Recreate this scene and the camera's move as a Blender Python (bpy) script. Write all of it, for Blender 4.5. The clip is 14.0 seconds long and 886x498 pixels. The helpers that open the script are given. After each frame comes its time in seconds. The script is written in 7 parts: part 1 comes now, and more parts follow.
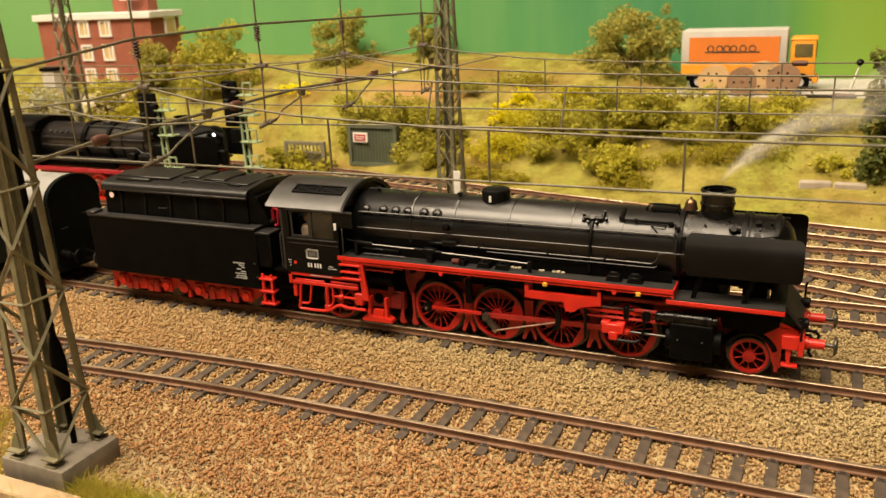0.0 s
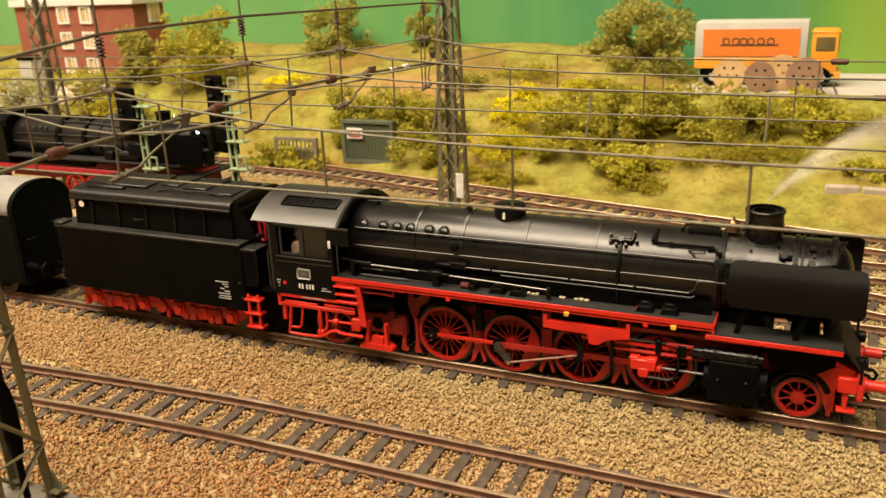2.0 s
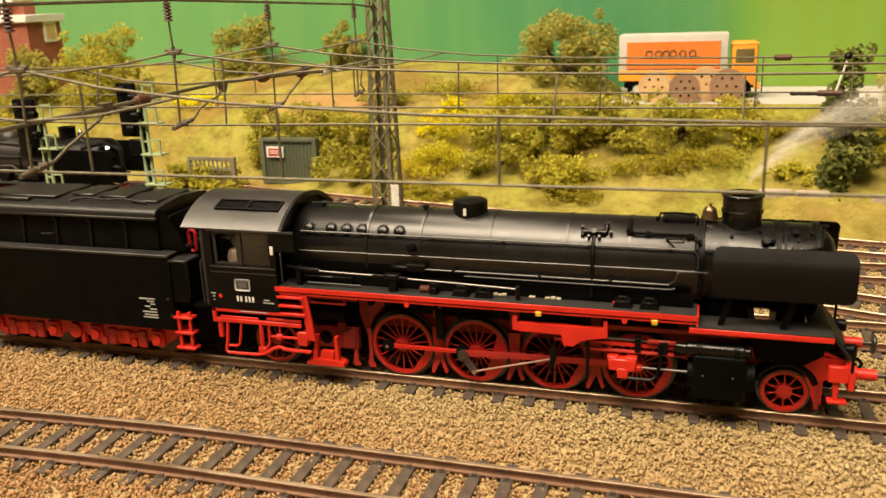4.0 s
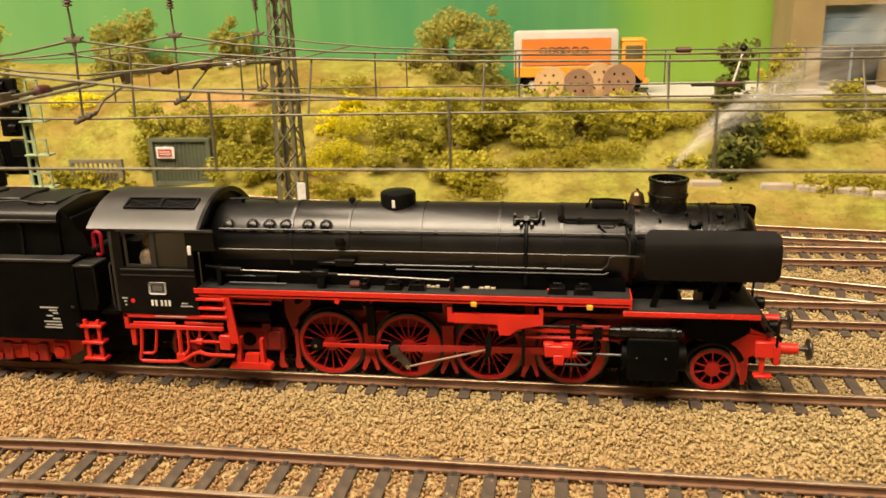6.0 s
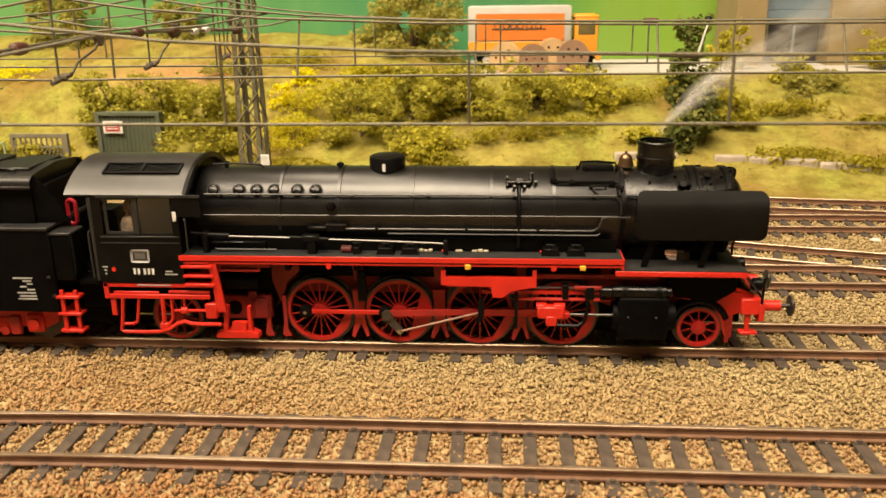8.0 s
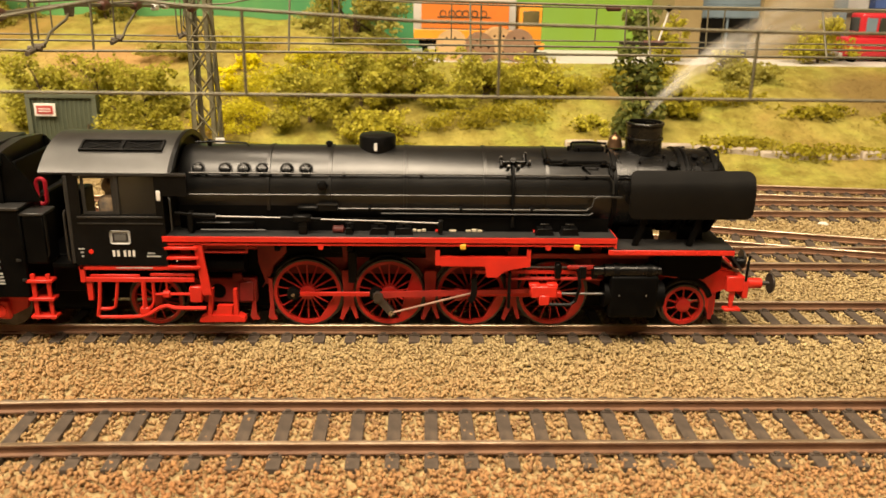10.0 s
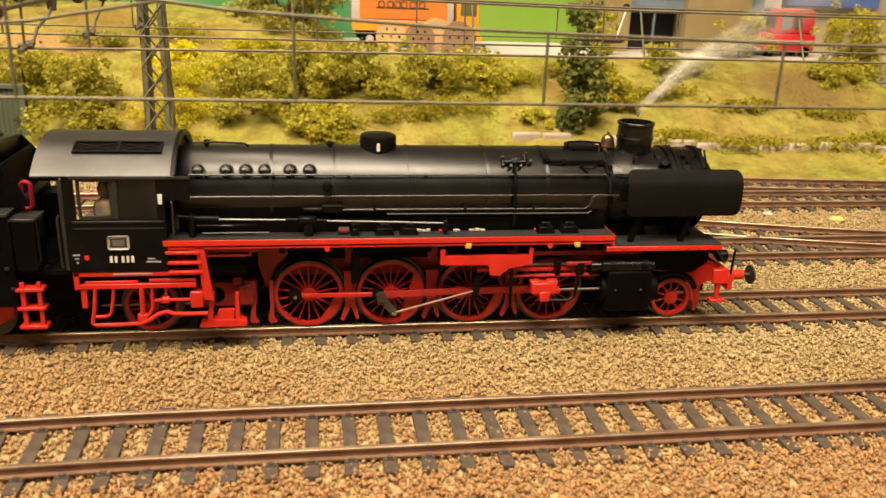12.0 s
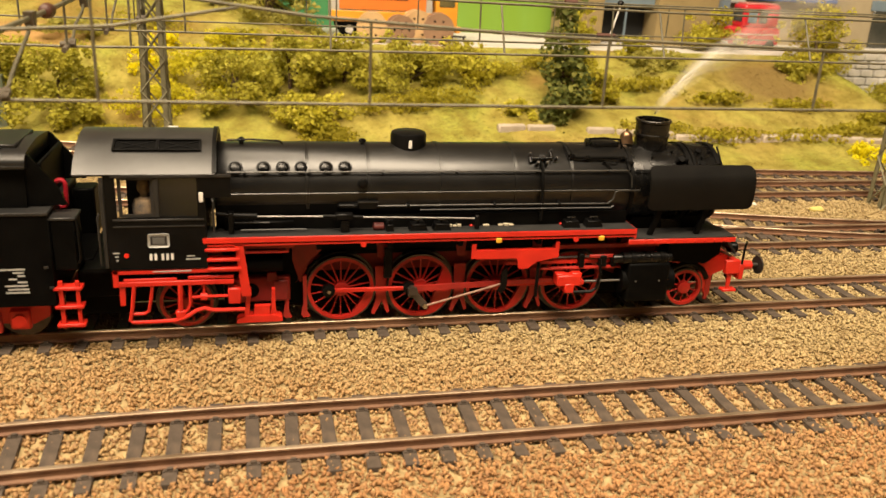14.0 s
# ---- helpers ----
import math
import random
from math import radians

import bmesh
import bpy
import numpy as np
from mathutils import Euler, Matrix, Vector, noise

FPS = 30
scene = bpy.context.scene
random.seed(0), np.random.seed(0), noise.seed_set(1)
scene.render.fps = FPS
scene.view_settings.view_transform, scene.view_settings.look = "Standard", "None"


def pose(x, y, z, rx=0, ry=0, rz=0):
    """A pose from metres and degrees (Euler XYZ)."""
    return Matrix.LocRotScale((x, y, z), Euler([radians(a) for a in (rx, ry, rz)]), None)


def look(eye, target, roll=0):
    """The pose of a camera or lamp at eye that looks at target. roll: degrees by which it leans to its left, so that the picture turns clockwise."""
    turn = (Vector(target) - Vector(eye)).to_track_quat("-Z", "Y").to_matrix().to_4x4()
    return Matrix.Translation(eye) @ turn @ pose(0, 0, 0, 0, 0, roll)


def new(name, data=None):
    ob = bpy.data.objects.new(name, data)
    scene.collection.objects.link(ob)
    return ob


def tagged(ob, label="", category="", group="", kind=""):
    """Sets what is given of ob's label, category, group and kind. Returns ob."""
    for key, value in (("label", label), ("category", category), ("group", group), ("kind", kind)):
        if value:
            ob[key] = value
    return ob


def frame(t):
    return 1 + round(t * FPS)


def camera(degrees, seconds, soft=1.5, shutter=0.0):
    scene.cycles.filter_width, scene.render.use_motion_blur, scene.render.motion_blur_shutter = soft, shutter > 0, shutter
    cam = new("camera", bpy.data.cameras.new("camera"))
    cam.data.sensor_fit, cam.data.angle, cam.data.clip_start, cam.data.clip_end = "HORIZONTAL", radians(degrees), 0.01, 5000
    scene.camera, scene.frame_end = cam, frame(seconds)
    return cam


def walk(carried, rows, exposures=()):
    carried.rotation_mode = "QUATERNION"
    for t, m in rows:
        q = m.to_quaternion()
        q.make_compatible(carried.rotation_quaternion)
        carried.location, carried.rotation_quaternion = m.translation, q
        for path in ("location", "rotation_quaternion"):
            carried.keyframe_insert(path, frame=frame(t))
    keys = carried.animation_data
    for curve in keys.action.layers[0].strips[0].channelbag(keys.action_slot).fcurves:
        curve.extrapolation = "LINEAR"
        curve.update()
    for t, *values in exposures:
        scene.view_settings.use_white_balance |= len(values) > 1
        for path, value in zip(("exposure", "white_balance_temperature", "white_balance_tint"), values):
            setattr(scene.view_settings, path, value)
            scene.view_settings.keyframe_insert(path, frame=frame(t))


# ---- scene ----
cam = camera(56.25, 14.0)
cam.data.dof.use_dof, cam.data.dof.focus_distance, cam.data.dof.aperture_fstop = True, 0.255, 36.0
PATH = [
    (0, (0.11404, -0.24826, 0.11715), (-0.28835, 0.61513, -0.18722), -2.71),
    (0.5, (0.10904, -0.24181, 0.11720), (-0.29163, 0.62029, -0.19302), -2.63),
    (1, (0.10380, -0.23344, 0.11846), (-0.29376, 0.62623, -0.20234), -2.79),
    (1.5, (0.10043, -0.22647, 0.11911), (-0.29476, 0.63307, -0.20495), -2.60),
    (2, (0.09691, -0.22150, 0.11832), (-0.29461, 0.64110, -0.20206), -2.36),
    (2.5, (0.09268, -0.21775, 0.11440), (-0.28567, 0.65570, -0.19211), -1.94),
    (3, (0.08666, -0.21510, 0.10906), (-0.26100, 0.67577, -0.18331), -1.83),
    (5.5, (0.06840, -0.21081, 0.10151), (-0.12523, 0.72757, -0.18476), -1.95),
    (6, (0.06446, -0.21125, 0.10018), (-0.08851, 0.73487, -0.18525), -1.61),
    (6.5, (0.05936, -0.21185, 0.09865), (-0.07249, 0.73685, -0.18874), -1.55),
    (7, (0.05529, -0.21253, 0.09721), (-0.05487, 0.73717, -0.19593), -1.37),
    (7.5, (0.05247, -0.21374, 0.09594), (-0.04481, 0.73519, -0.20416), -1.30),
    (8, (0.04900, -0.21421, 0.09543), (-0.02187, 0.73525, -0.21034), -0.79),
    (10.5, (0.02196, -0.21425, 0.09128), (0.08493, 0.73179, -0.22660), 1.31),
    (11, (0.01487, -0.21330, 0.09431), (0.11153, 0.72706, -0.23185), 1.77),
    (11.5, (0.00829, -0.21262, 0.09481), (0.13523, 0.72472, -0.22965), 1.96),
    (12, (0.00200, -0.21270, 0.09495), (0.15459, 0.72017, -0.23134), 2.23),
    (12.5, (-0.00281, -0.21313, 0.09537), (0.16872, 0.71529, -0.23421), 2.35),
    (13, (-0.01096, -0.21345, 0.09638), (0.17927, 0.71100, -0.23408), 2.85),
    (13.5, (-0.01628, -0.21345, 0.09642), (0.18599, 0.70839, -0.23418), 2.95),
    (14, (-0.02062, -0.21328, 0.09783), (0.19528, 0.70249, -0.24093), 3.09),
]
walk(cam, [(t, look(eye, target, roll)) for t, eye, target, roll in PATH],
     exposures=[(0.0, 0.08), (1.5, 0.11), (3.0, 0.20), (6.5, 0.26), (10.5, 0.30), (14.0, 0.32)])

# ---- world and light ----
world = bpy.data.worlds.new("room_air")
scene.world = world
world.use_nodes = True
world.node_tree.nodes["Background"].inputs[0].default_value = (1.0, 0.80, 0.55, 1)
world.node_tree.nodes["Background"].inputs[1].default_value = 0.02


def area_lamp(name, eye, target, sx, sy, watts, colour):
    lamp = bpy.data.lights.new(name, "AREA")
    lamp.shape, lamp.size, lamp.size_y, lamp.energy, lamp.color = "RECTANGLE", sx, sy, watts, colour
    ob = new(name, lamp)
    ob.matrix_world = look(eye, target)
    return tagged(ob, "warm white unseen lamp over the layout", "lamp", kind="structure")


area_lamp("unseen_overhead_lamp", (-0.32, -0.48, 1.15), (-0.20, 0.0, 0.0), 1.6, 0.40, 43, (1.0, 0.81, 0.58))
# second lamp is added to brighten the bank; no such source is known
area_lamp("unseen_overhead_lamp", (-0.30, 0.10, 1.30), (0.0, 0.30, 0.0), 1.25, 0.30, 12, (1.0, 0.81, 0.58))


# ---- materials ----
def nodes_of(name):
    m = bpy.data.materials.new(name)
    m.use_nodes = True
    return m, m.node_tree.nodes, m.node_tree.links


def mix_colour(n, l, fac, a, b):
    mx = n.new("ShaderNodeMix")
    mx.data_type = "RGBA"
    if hasattr(fac, "links"):
        l.new(fac, mx.inputs[0])
    else:
        mx.inputs[0].default_value = fac
    for i, c in ((6, a), (7, b)):
        if hasattr(c, "links"):
            l.new(c, mx.inputs[i])
        else:
            mx.inputs[i].default_value = (*c, 1)
    return mx.outputs[2]


def noise_fac(n, l, scale, lo=0.35, hi=0.65, detail=4.0, rough=0.6):
    tc = n.new("ShaderNodeTexCoord")
    tx = n.new("ShaderNodeTexNoise")
    tx.inputs["Scale"].default_value, tx.inputs["Detail"].default_value = scale, detail
    tx.inputs["Roughness"].default_value = rough
    l.new(tc.outputs["Object"], tx.inputs["Vector"])
    mr = n.new("ShaderNodeMapRange")
    mr.inputs[1].default_value, mr.inputs[2].default_value = lo, hi
    l.new(tx.outputs[0], mr.inputs[0])
    return mr.outputs[0]


def surface(name, c1, c2, rough=0.6, metal=0.0, scale=300.0, fine=2500.0, bump=0.1, island=None, specular=0.5, rough2=None, dust=None, rust=None):
    """Two-scale varied surface. island: a third colour mixed in piece by piece. dust: (colour, share) blotches.
    rust: (colour, y from, y to) a ragged stain that grows across the yard."""
    m, n, l = nodes_of(name)
    b = n["Principled BSDF"]
    col = mix_colour(n, l, noise_fac(n, l, scale), c1, c2)
    if island:
        geo = n.new("ShaderNodeNewGeometry")
        pw = n.new("ShaderNodeMath")
        pw.operation, pw.inputs[1].default_value = "POWER", 2.0
        l.new(geo.outputs["Random Per Island"], pw.inputs[0])
        col = mix_colour(n, l, pw.outputs[0], col, island)
    if dust:
        col = mix_colour(n, l, noise_fac(n, l, scale * 0.35, 0.62 - dust[1], 0.95 - dust[1]), col, dust[0])
    if rust:
        tc, dot, rag, mr = n.new("ShaderNodeTexCoord"), n.new("ShaderNodeVectorMath"), n.new("ShaderNodeMath"), n.new("ShaderNodeMapRange")
        dot.operation, dot.inputs[1].default_value = "DOT_PRODUCT", (0.16, 1.0, 0.0)
        l.new(tc.outputs["Object"], dot.inputs[0])
        rag.operation, rag.inputs[1].default_value = "MULTIPLY_ADD", 0.035
        l.new(noise_fac(n, l, 22, 0.2, 0.8), rag.inputs[0])
        l.new(dot.outputs["Value"], rag.inputs[2])
        mr.inputs[1].default_value, mr.inputs[2].default_value, mr.inputs[4].default_value = rust[1], rust[2], 0.72
        l.new(rag.outputs[0], mr.inputs[0])
        col = mix_colour(n, l, mr.outputs[0], col, rust[0])
    l.new(col, b.inputs["Base Color"])
    b.inputs["Metallic"].default_value = metal
    b.inputs["Specular IOR Level"].default_value = specular
    if rough2 is not None:
        mr = n.new("ShaderNodeMapRange")
        mr.inputs[3].default_value, mr.inputs[4].default_value = rough, rough2
        l.new(noise_fac(n, l, scale * 0.8), mr.inputs[0])
        l.new(mr.outputs[0], b.inputs["Roughness"])
    else:
        b.inputs["Roughness"].default_value = rough
    if bump:
        bp = n.new("ShaderNodeBump")
        bp.inputs["Strength"].default_value, bp.inputs["Distance"].default_value = bump, 0.0002
        l.new(noise_fac(n, l, fine, 0.0, 1.0), bp.inputs["Height"])
        l.new(bp.outputs[0], b.inputs["Normal"])
    return m


def glow(name, colour, strength):
    m, n, l = nodes_of(name)
    b = n["Principled BSDF"]
    b.inputs["Base Color"].default_value = (*colour, 1)
    b.inputs["Emission Color"].default_value, b.inputs["Emission Strength"].default_value = (*colour, 1), strength
    return m


BLACK = surface("black_paint", (0.0020, 0.0020, 0.0020), (0.0048, 0.0046, 0.0045), 0.32, 0, 180, 3000, 0.04, rough2=0.46, specular=0.13)
BLACK_SATIN = surface("satin_boiler_black", (0.0014, 0.0014, 0.0014), (0.0030, 0.0029, 0.0028), 0.30, 0.0, 150, 2600, 0.07, rough2=0.37, specular=0.68)
SMOKEBLACK = surface("smokebox_black", (0.0014, 0.0014, 0.0014), (0.0034, 0.0032, 0.0031), 0.17, 0, 260, 1500, 0.28, rough2=0.34, specular=0.36)
BLACK_MATT = surface("matt_black", (0.0013, 0.0013, 0.0013), (0.0030, 0.0029, 0.0028), 0.5, 0, 200, 3500, 0.08, specular=0.06)
BLACK_TOP = surface("dusty_black", (0.008, 0.008, 0.008), (0.022, 0.021, 0.020), 0.5, 0, 160, 2500, 0.1)
DECK = surface("dark_deck_plate", (0.006, 0.006, 0.0057), (0.016, 0.015, 0.014), 0.7, 0, 250, 1500, 0.3)
HANDRAIL = surface("handrail_steel", (0.020, 0.0195, 0.018), (0.040, 0.039, 0.036), 0.34, 0.3, 300, 2000, 0.03)
ROOFBLACK = surface("dusty_roof_black", (0.012, 0.0115, 0.011), (0.022, 0.0215, 0.020), 0.36, 0, 120, 2500, 0.06, specular=0.8, rough2=0.44)
RED = surface("red_frame_paint", (0.62, 0.022, 0.010), (0.50, 0.018, 0.010), 0.42, 0, 160, 2500, 0.06)
# next two: darker copies of the red, shade among the frames put in
RED_DARK = surface("darker_red", (0.42, 0.02, 0.012), (0.28, 0.016, 0.012), 0.55, 0, 160, 2500, 0.08)
RED_SHADED = surface("shaded_red_frame", (0.27, 0.013, 0.009), (0.17, 0.010, 0.008), 0.6, 0, 160, 2500, 0.1)
DEFLECTOR = surface("dusty_plate_black", (0.0026, 0.0024, 0.0021), (0.0056, 0.0051, 0.0044), 0.5, 0, 90, 2500, 0.15, specular=0.14)
WHEELRED = surface("wheel_red", (0.50, 0.018, 0.012), (0.38, 0.014, 0.010), 0.42, 0, 220, 2500, 0.08)
STEEL = surface("bright_steel", (0.55, 0.53, 0.50), (0.40, 0.38, 0.36), 0.25, 1.0, 300, 2000, 0.04)
STEEL_DULL = surface("dull_steel", (0.20, 0.19, 0.18), (0.14, 0.135, 0.13), 0.45, 0.7, 300, 2000, 0.04)
ROD = surface("worn_rod_steel", (0.46, 0.29, 0.23), (0.33, 0.19, 0.15), 0.42, 0.35, 300, 2000, 0.04)
GUNMETAL = surface("dark_steel", (0.06, 0.055, 0.05), (0.10, 0.09, 0.08), 0.4, 0.8, 300, 2000, 0.05)
BRASS = surface("dull_bronze", (0.16, 0.09, 0.05), (0.26, 0.16, 0.09), 0.32, 0.9, 300, 2000, 0.05)
WHITE = surface("white_print", (0.75, 0.74, 0.70), (0.62, 0.61, 0.58), 0.6, 0, 400, 2000, 0.0)
GREY_PRINT = surface("grey_print", (0.42, 0.42, 0.40), (0.30, 0.30, 0.29), 0.6, 0, 400, 2000, 0.0)
YELLOW = surface("yellow_plastic", (0.75, 0.42, 0.03), (0.62, 0.33, 0.02), 0.45, 0, 300, 2000, 0.0)
RAIL = surface("rusty_rail_side", (0.125, 0.060, 0.033), (0.19, 0.098, 0.052), 0.6, 0.0, 120, 2500, 0.25)
RAILTOP = surface("worn_rail_head", (0.36, 0.255, 0.165), (0.54, 0.43, 0.31), 0.32, 0.8, 60, 2500, 0.1, rough2=0.48)
SLEEPER = surface("dark_sleeper", (0.044, 0.032, 0.023), (0.078, 0.057, 0.041), 0.8, 0, 300, 2500, 0.35, dust=((0.14, 0.10, 0.065), 0.05))
MASTPAINT = surface("olive_grey_mast_paint", (0.12, 0.11, 0.062), (0.18, 0.165, 0.095), 0.6, 0.0, 200, 2500, 0.2, dust=((0.13, 0.08, 0.04), 0.05))
WIRE = surface("dull_wire", (0.085, 0.078, 0.048), (0.145, 0.13, 0.082), 0.55, 0.2, 300, 2000, 0.0)
INSULATOR = surface("brown_insulator", (0.085, 0.030, 0.018), (0.06, 0.022, 0.014), 0.5, 0, 300, 2000, 0.0)
CONCRETE = surface("grey_concrete", (0.15, 0.13, 0.105), (0.27, 0.24, 0.195), 0.85, 0, 120, 2500, 0.6, dust=((0.075, 0.065, 0.04), 0.18))
BALLAST = surface("tan_ballast", (0.365, 0.270, 0.118), (0.445, 0.345, 0.165), 0.55, 0, 25, 3000, 0.2, island=(0.215, 0.145, 0.062), rust=((0.355, 0.190, 0.070), 0.012, -0.034))
BALLAST_MIX = surface("rust_stained_ballast", (0.345, 0.195, 0.078), (0.40, 0.270, 0.115), 0.6, 0, 25, 3000, 0.2, island=(0.19, 0.10, 0.042))
BALLAST_RED = surface("reddish_ballast", (0.375, 0.180, 0.064), (0.39, 0.240, 0.098), 0.7, 0, 18, 3000, 0.2, island=(0.245, 0.125, 0.052))
BEDDING = surface("ballast_bed", (0.30, 0.215, 0.10), (0.42, 0.32, 0.155), 0.9, 0, 500, 2500, 0.8)


# ---- mesh helpers: lengths in millimetres ----
MM = 0.001
ORIGIN = {}


def thing(name, label, category, at=(0, 0, 0), group="", kind="", world_frame=True):
    """An empty at a thing's base. world_frame: its parts are given in the place's own millimetres."""
    ob = new(name)
    ob.empty_display_size = 0.005
    ob.location = Vector(at) * MM
    ORIGIN[ob.name] = Vector(at) if world_frame else Vector((0, 0, 0))
    return tagged(ob, label, category, group, kind)


def finish(bm, name, material, parent=None, org=None, smooth=40):
    if org is not None:
        bmesh.ops.translate(bm, verts=bm.verts, vec=-org)
    bmesh.ops.scale(bm, verts=bm.verts, vec=(MM, MM, MM))
    me = bpy.data.meshes.new(name)
    bm.to_mesh(me)
    bm.free()
    me.materials.append(material)
    if smooth:
        me.polygons.foreach_set("use_smooth", [True] * len(me.polygons))
        me.set_sharp_from_angle(angle=radians(smooth))
    ob = new(name, me)
    if parent is not None:
        ob.parent = parent
    return ob


def part(name, bm, material, parent, label="", smooth=40):
    org = ORIGIN.get(parent.name, Vector((0, 0, 0)))
    ob = finish(bm, name, material, parent, org, smooth)
    ORIGIN[ob.name] = org
    if label:
        ob["label"] = label
    return ob


def solo(name, bm, material, label, category, group="", kind="", smooth=40):
    return tagged(finish(bm, name, material, smooth=smooth), label, category, group, kind)


def box(bm, x0, x1, y0, y1, z0, z1, bevel=0.0, m=None, segments=1):
    geo = bmesh.ops.create_cube(bm, size=1.0)
    vs = geo["verts"]
    mat = Matrix.Translation(((x0 + x1) / 2, (y0 + y1) / 2, (z0 + z1) / 2)) @ Matrix.Diagonal((abs(x1 - x0), abs(y1 - y0), abs(z1 - z0), 1))
    bmesh.ops.transform(bm, matrix=(m @ mat) if m is not None else mat, verts=vs)
    if bevel:
        es = list({e for v in vs for e in v.link_edges})
        bmesh.ops.bevel(bm, geom=es, offset=bevel, segments=segments, affect="EDGES", profile=0.5)
    return bm


def B(*args, **kw):
    return box(bmesh.new(), *args, **kw)


def cyl(bm, p, q, r, r2=None, n=16, caps=True):
    """A round bar from p to q."""
    p, q = Vector(p), Vector(q)
    d = q - p
    if d.length < 1e-6:
        return bm
    mat = Matrix.Translation((p + q) / 2) @ d.to_track_quat("Z", "Y").to_matrix().to_4x4()
    bmesh.ops.create_cone(bm, cap_ends=caps, segments=n, radius1=r, radius2=r if r2 is None else r2, depth=d.length, matrix=mat)
    return bm


def pipe(bm, pts, r, n=6):
    """A bent bar through the points."""
    pts = [Vector(p) for p in pts]
    rings = []
    for i, p in enumerate(pts):
        d = (pts[min(i + 1, len(pts) - 1)] - pts[max(i - 1, 0)]).normalized()
        a = d.orthogonal().normalized() if not rings else (ref - d * ref.dot(d)).normalized()
        ref = a
        b = d.cross(a)
        rings.append([bm.verts.new(p + (a * math.cos(t) + b * math.sin(t)) * r) for t in (2 * math.pi * k / n for k in range(n))])
    for u, v in zip(rings, rings[1:]):
        for k in range(n):
            bm.faces.new((u[k], u[(k + 1) % n], v[(k + 1) % n], v[k]))
    bm.faces.new(rings[0][::-1])
    bm.faces.new(rings[-1])
    return bm


def lathe(bm, profile, axis="z", at=(0, 0, 0), n=32):
    """A turned body: profile rows are (radius, height along the axis)."""
    rings = []
    for r, h in profile:
        ring = []
        for k in range(n):
            a = 2 * math.pi * k / n
            u, v = r * math.cos(a), r * math.sin(a)
            co = {"z": (u, v, h), "x": (h, u, v), "y": (v, h, u)}[axis]
            ring.append(bm.verts.new(Vector(co) + Vector(at)))
        rings.append(ring)
    for p, q in zip(rings, rings[1:]):
        for k in range(n):
            bm.faces.new((p[k], p[(k + 1) % n], q[(k + 1) % n], q[k]))
    bm.faces.new(rings[0][::-1])
    bm.faces.new(rings[-1])
    return bm


def prism(bm, outline, lo, hi, axis="y"):
    """A flat outline pushed out between lo and hi along an axis. Outline: (x, z) for y, (y, z) for x, (x, y) for z."""
    def co(a, b, h):
        return {"y": (a, h, b), "x": (h, a, b), "z": (a, b, h)}[axis]
    u = [bm.verts.new(co(a, b, lo)) for a, b in outline]
    v = [bm.verts.new(co(a, b, hi)) for a, b in outline]
    n = len(outline)
    bm.faces.new(u[::-1])
    bm.faces.new(v)
    for k in range(n):
        bm.faces.new((u[k], u[(k + 1) % n], v[(k + 1) % n], v[k]))
    bmesh.ops.recalc_face_normals(bm, faces=bm.faces)
    return bm


def ring(bm, r_out, r_in, y0, y1, at, n=40, axis="y"):
    """A flat round ring with thickness, its axle along the axis."""
    return lathe_tube(bm, [(r_in, y0), (r_out, y0), (r_out, y1), (r_in, y1)], axis, at, n)


def lathe_tube(bm, profile, axis, at, n):
    rings = []
    for r, h in profile:
        row = []
        for k in range(n):
            a = 2 * math.pi * k / n
            u, v = r * math.cos(a), r * math.sin(a)
            co = {"z": (u, v, h), "x": (h, u, v), "y": (v, h, u)}[axis]
            row.append(bm.verts.new(Vector(co) + Vector(at)))
        rings.append(row)
    for p, q in zip(rings, rings[1:] + rings[:1]):
        for k in range(n):
            bm.faces.new((p[k], p[(k + 1) % n], q[(k + 1) % n], q[k]))
    return bm


def arr_mesh(name, verts, faces, material):
    """A mesh from numpy arrays of vertices (metres) and triangles or quads."""
    me = bpy.data.meshes.new(name)
    k = faces.shape[1]
    me.vertices.add(len(verts))
    me.vertices.foreach_set("co", verts.astype(np.float32).ravel())
    me.loops.add(faces.size)
    me.loops.foreach_set("vertex_index", faces.astype(np.int32).ravel())
    me.polygons.add(len(faces))
    me.polygons.foreach_set("loop_start", np.arange(0, faces.size, k, dtype=np.int32))
    me.update(calc_edges=True)
    me.materials.append(material)
    return me


# ---- room, ground and tracks ----
def smoothstep(a, b, v):
    w = min(max((v - a) / (b - a), 0.0), 1.0)
    return w * w * (3 - 2 * w)


def curve_fore(x):
    return -59.0 - 8.0 * smoothstep(-30, -190, x)


def curve_far(x):
    if x < 60:
        return 176.0 - 0.20 * max(x, -190.0 + 0.25 * (x + 190.0) if x < -190 else x)
    return 164.0 - 0.20 * (x - 60) + 0.00030 * (x - 60) ** 2


def curve_cross(x):
    return 52.0 + 65.0 * smoothstep(280, -50, x)


TRACKS = [
    ("railway_track", lambda x: 0.0, -420, 420, "dark-sleepered model track with rusty rails under the black locomotive"),
    ("railway_track", curve_fore, -380, 330, "dark-sleepered model track with worn rusty rails in tan ballast"),
    ("railway_track", lambda x: 52.0, -420, 520, "rusty-railed model track behind the black locomotive"),
    ("railway_track", lambda x: 117.0, -520, 620, "rusty-railed model track under the second steam locomotive"),
    ("railway_track", curve_far, -520, 330, "curved rusty-railed model track at the foot of the embankment"),
    ("railway_track", curve_cross, -50, 280, "crossover track with points between two model tracks"),
]


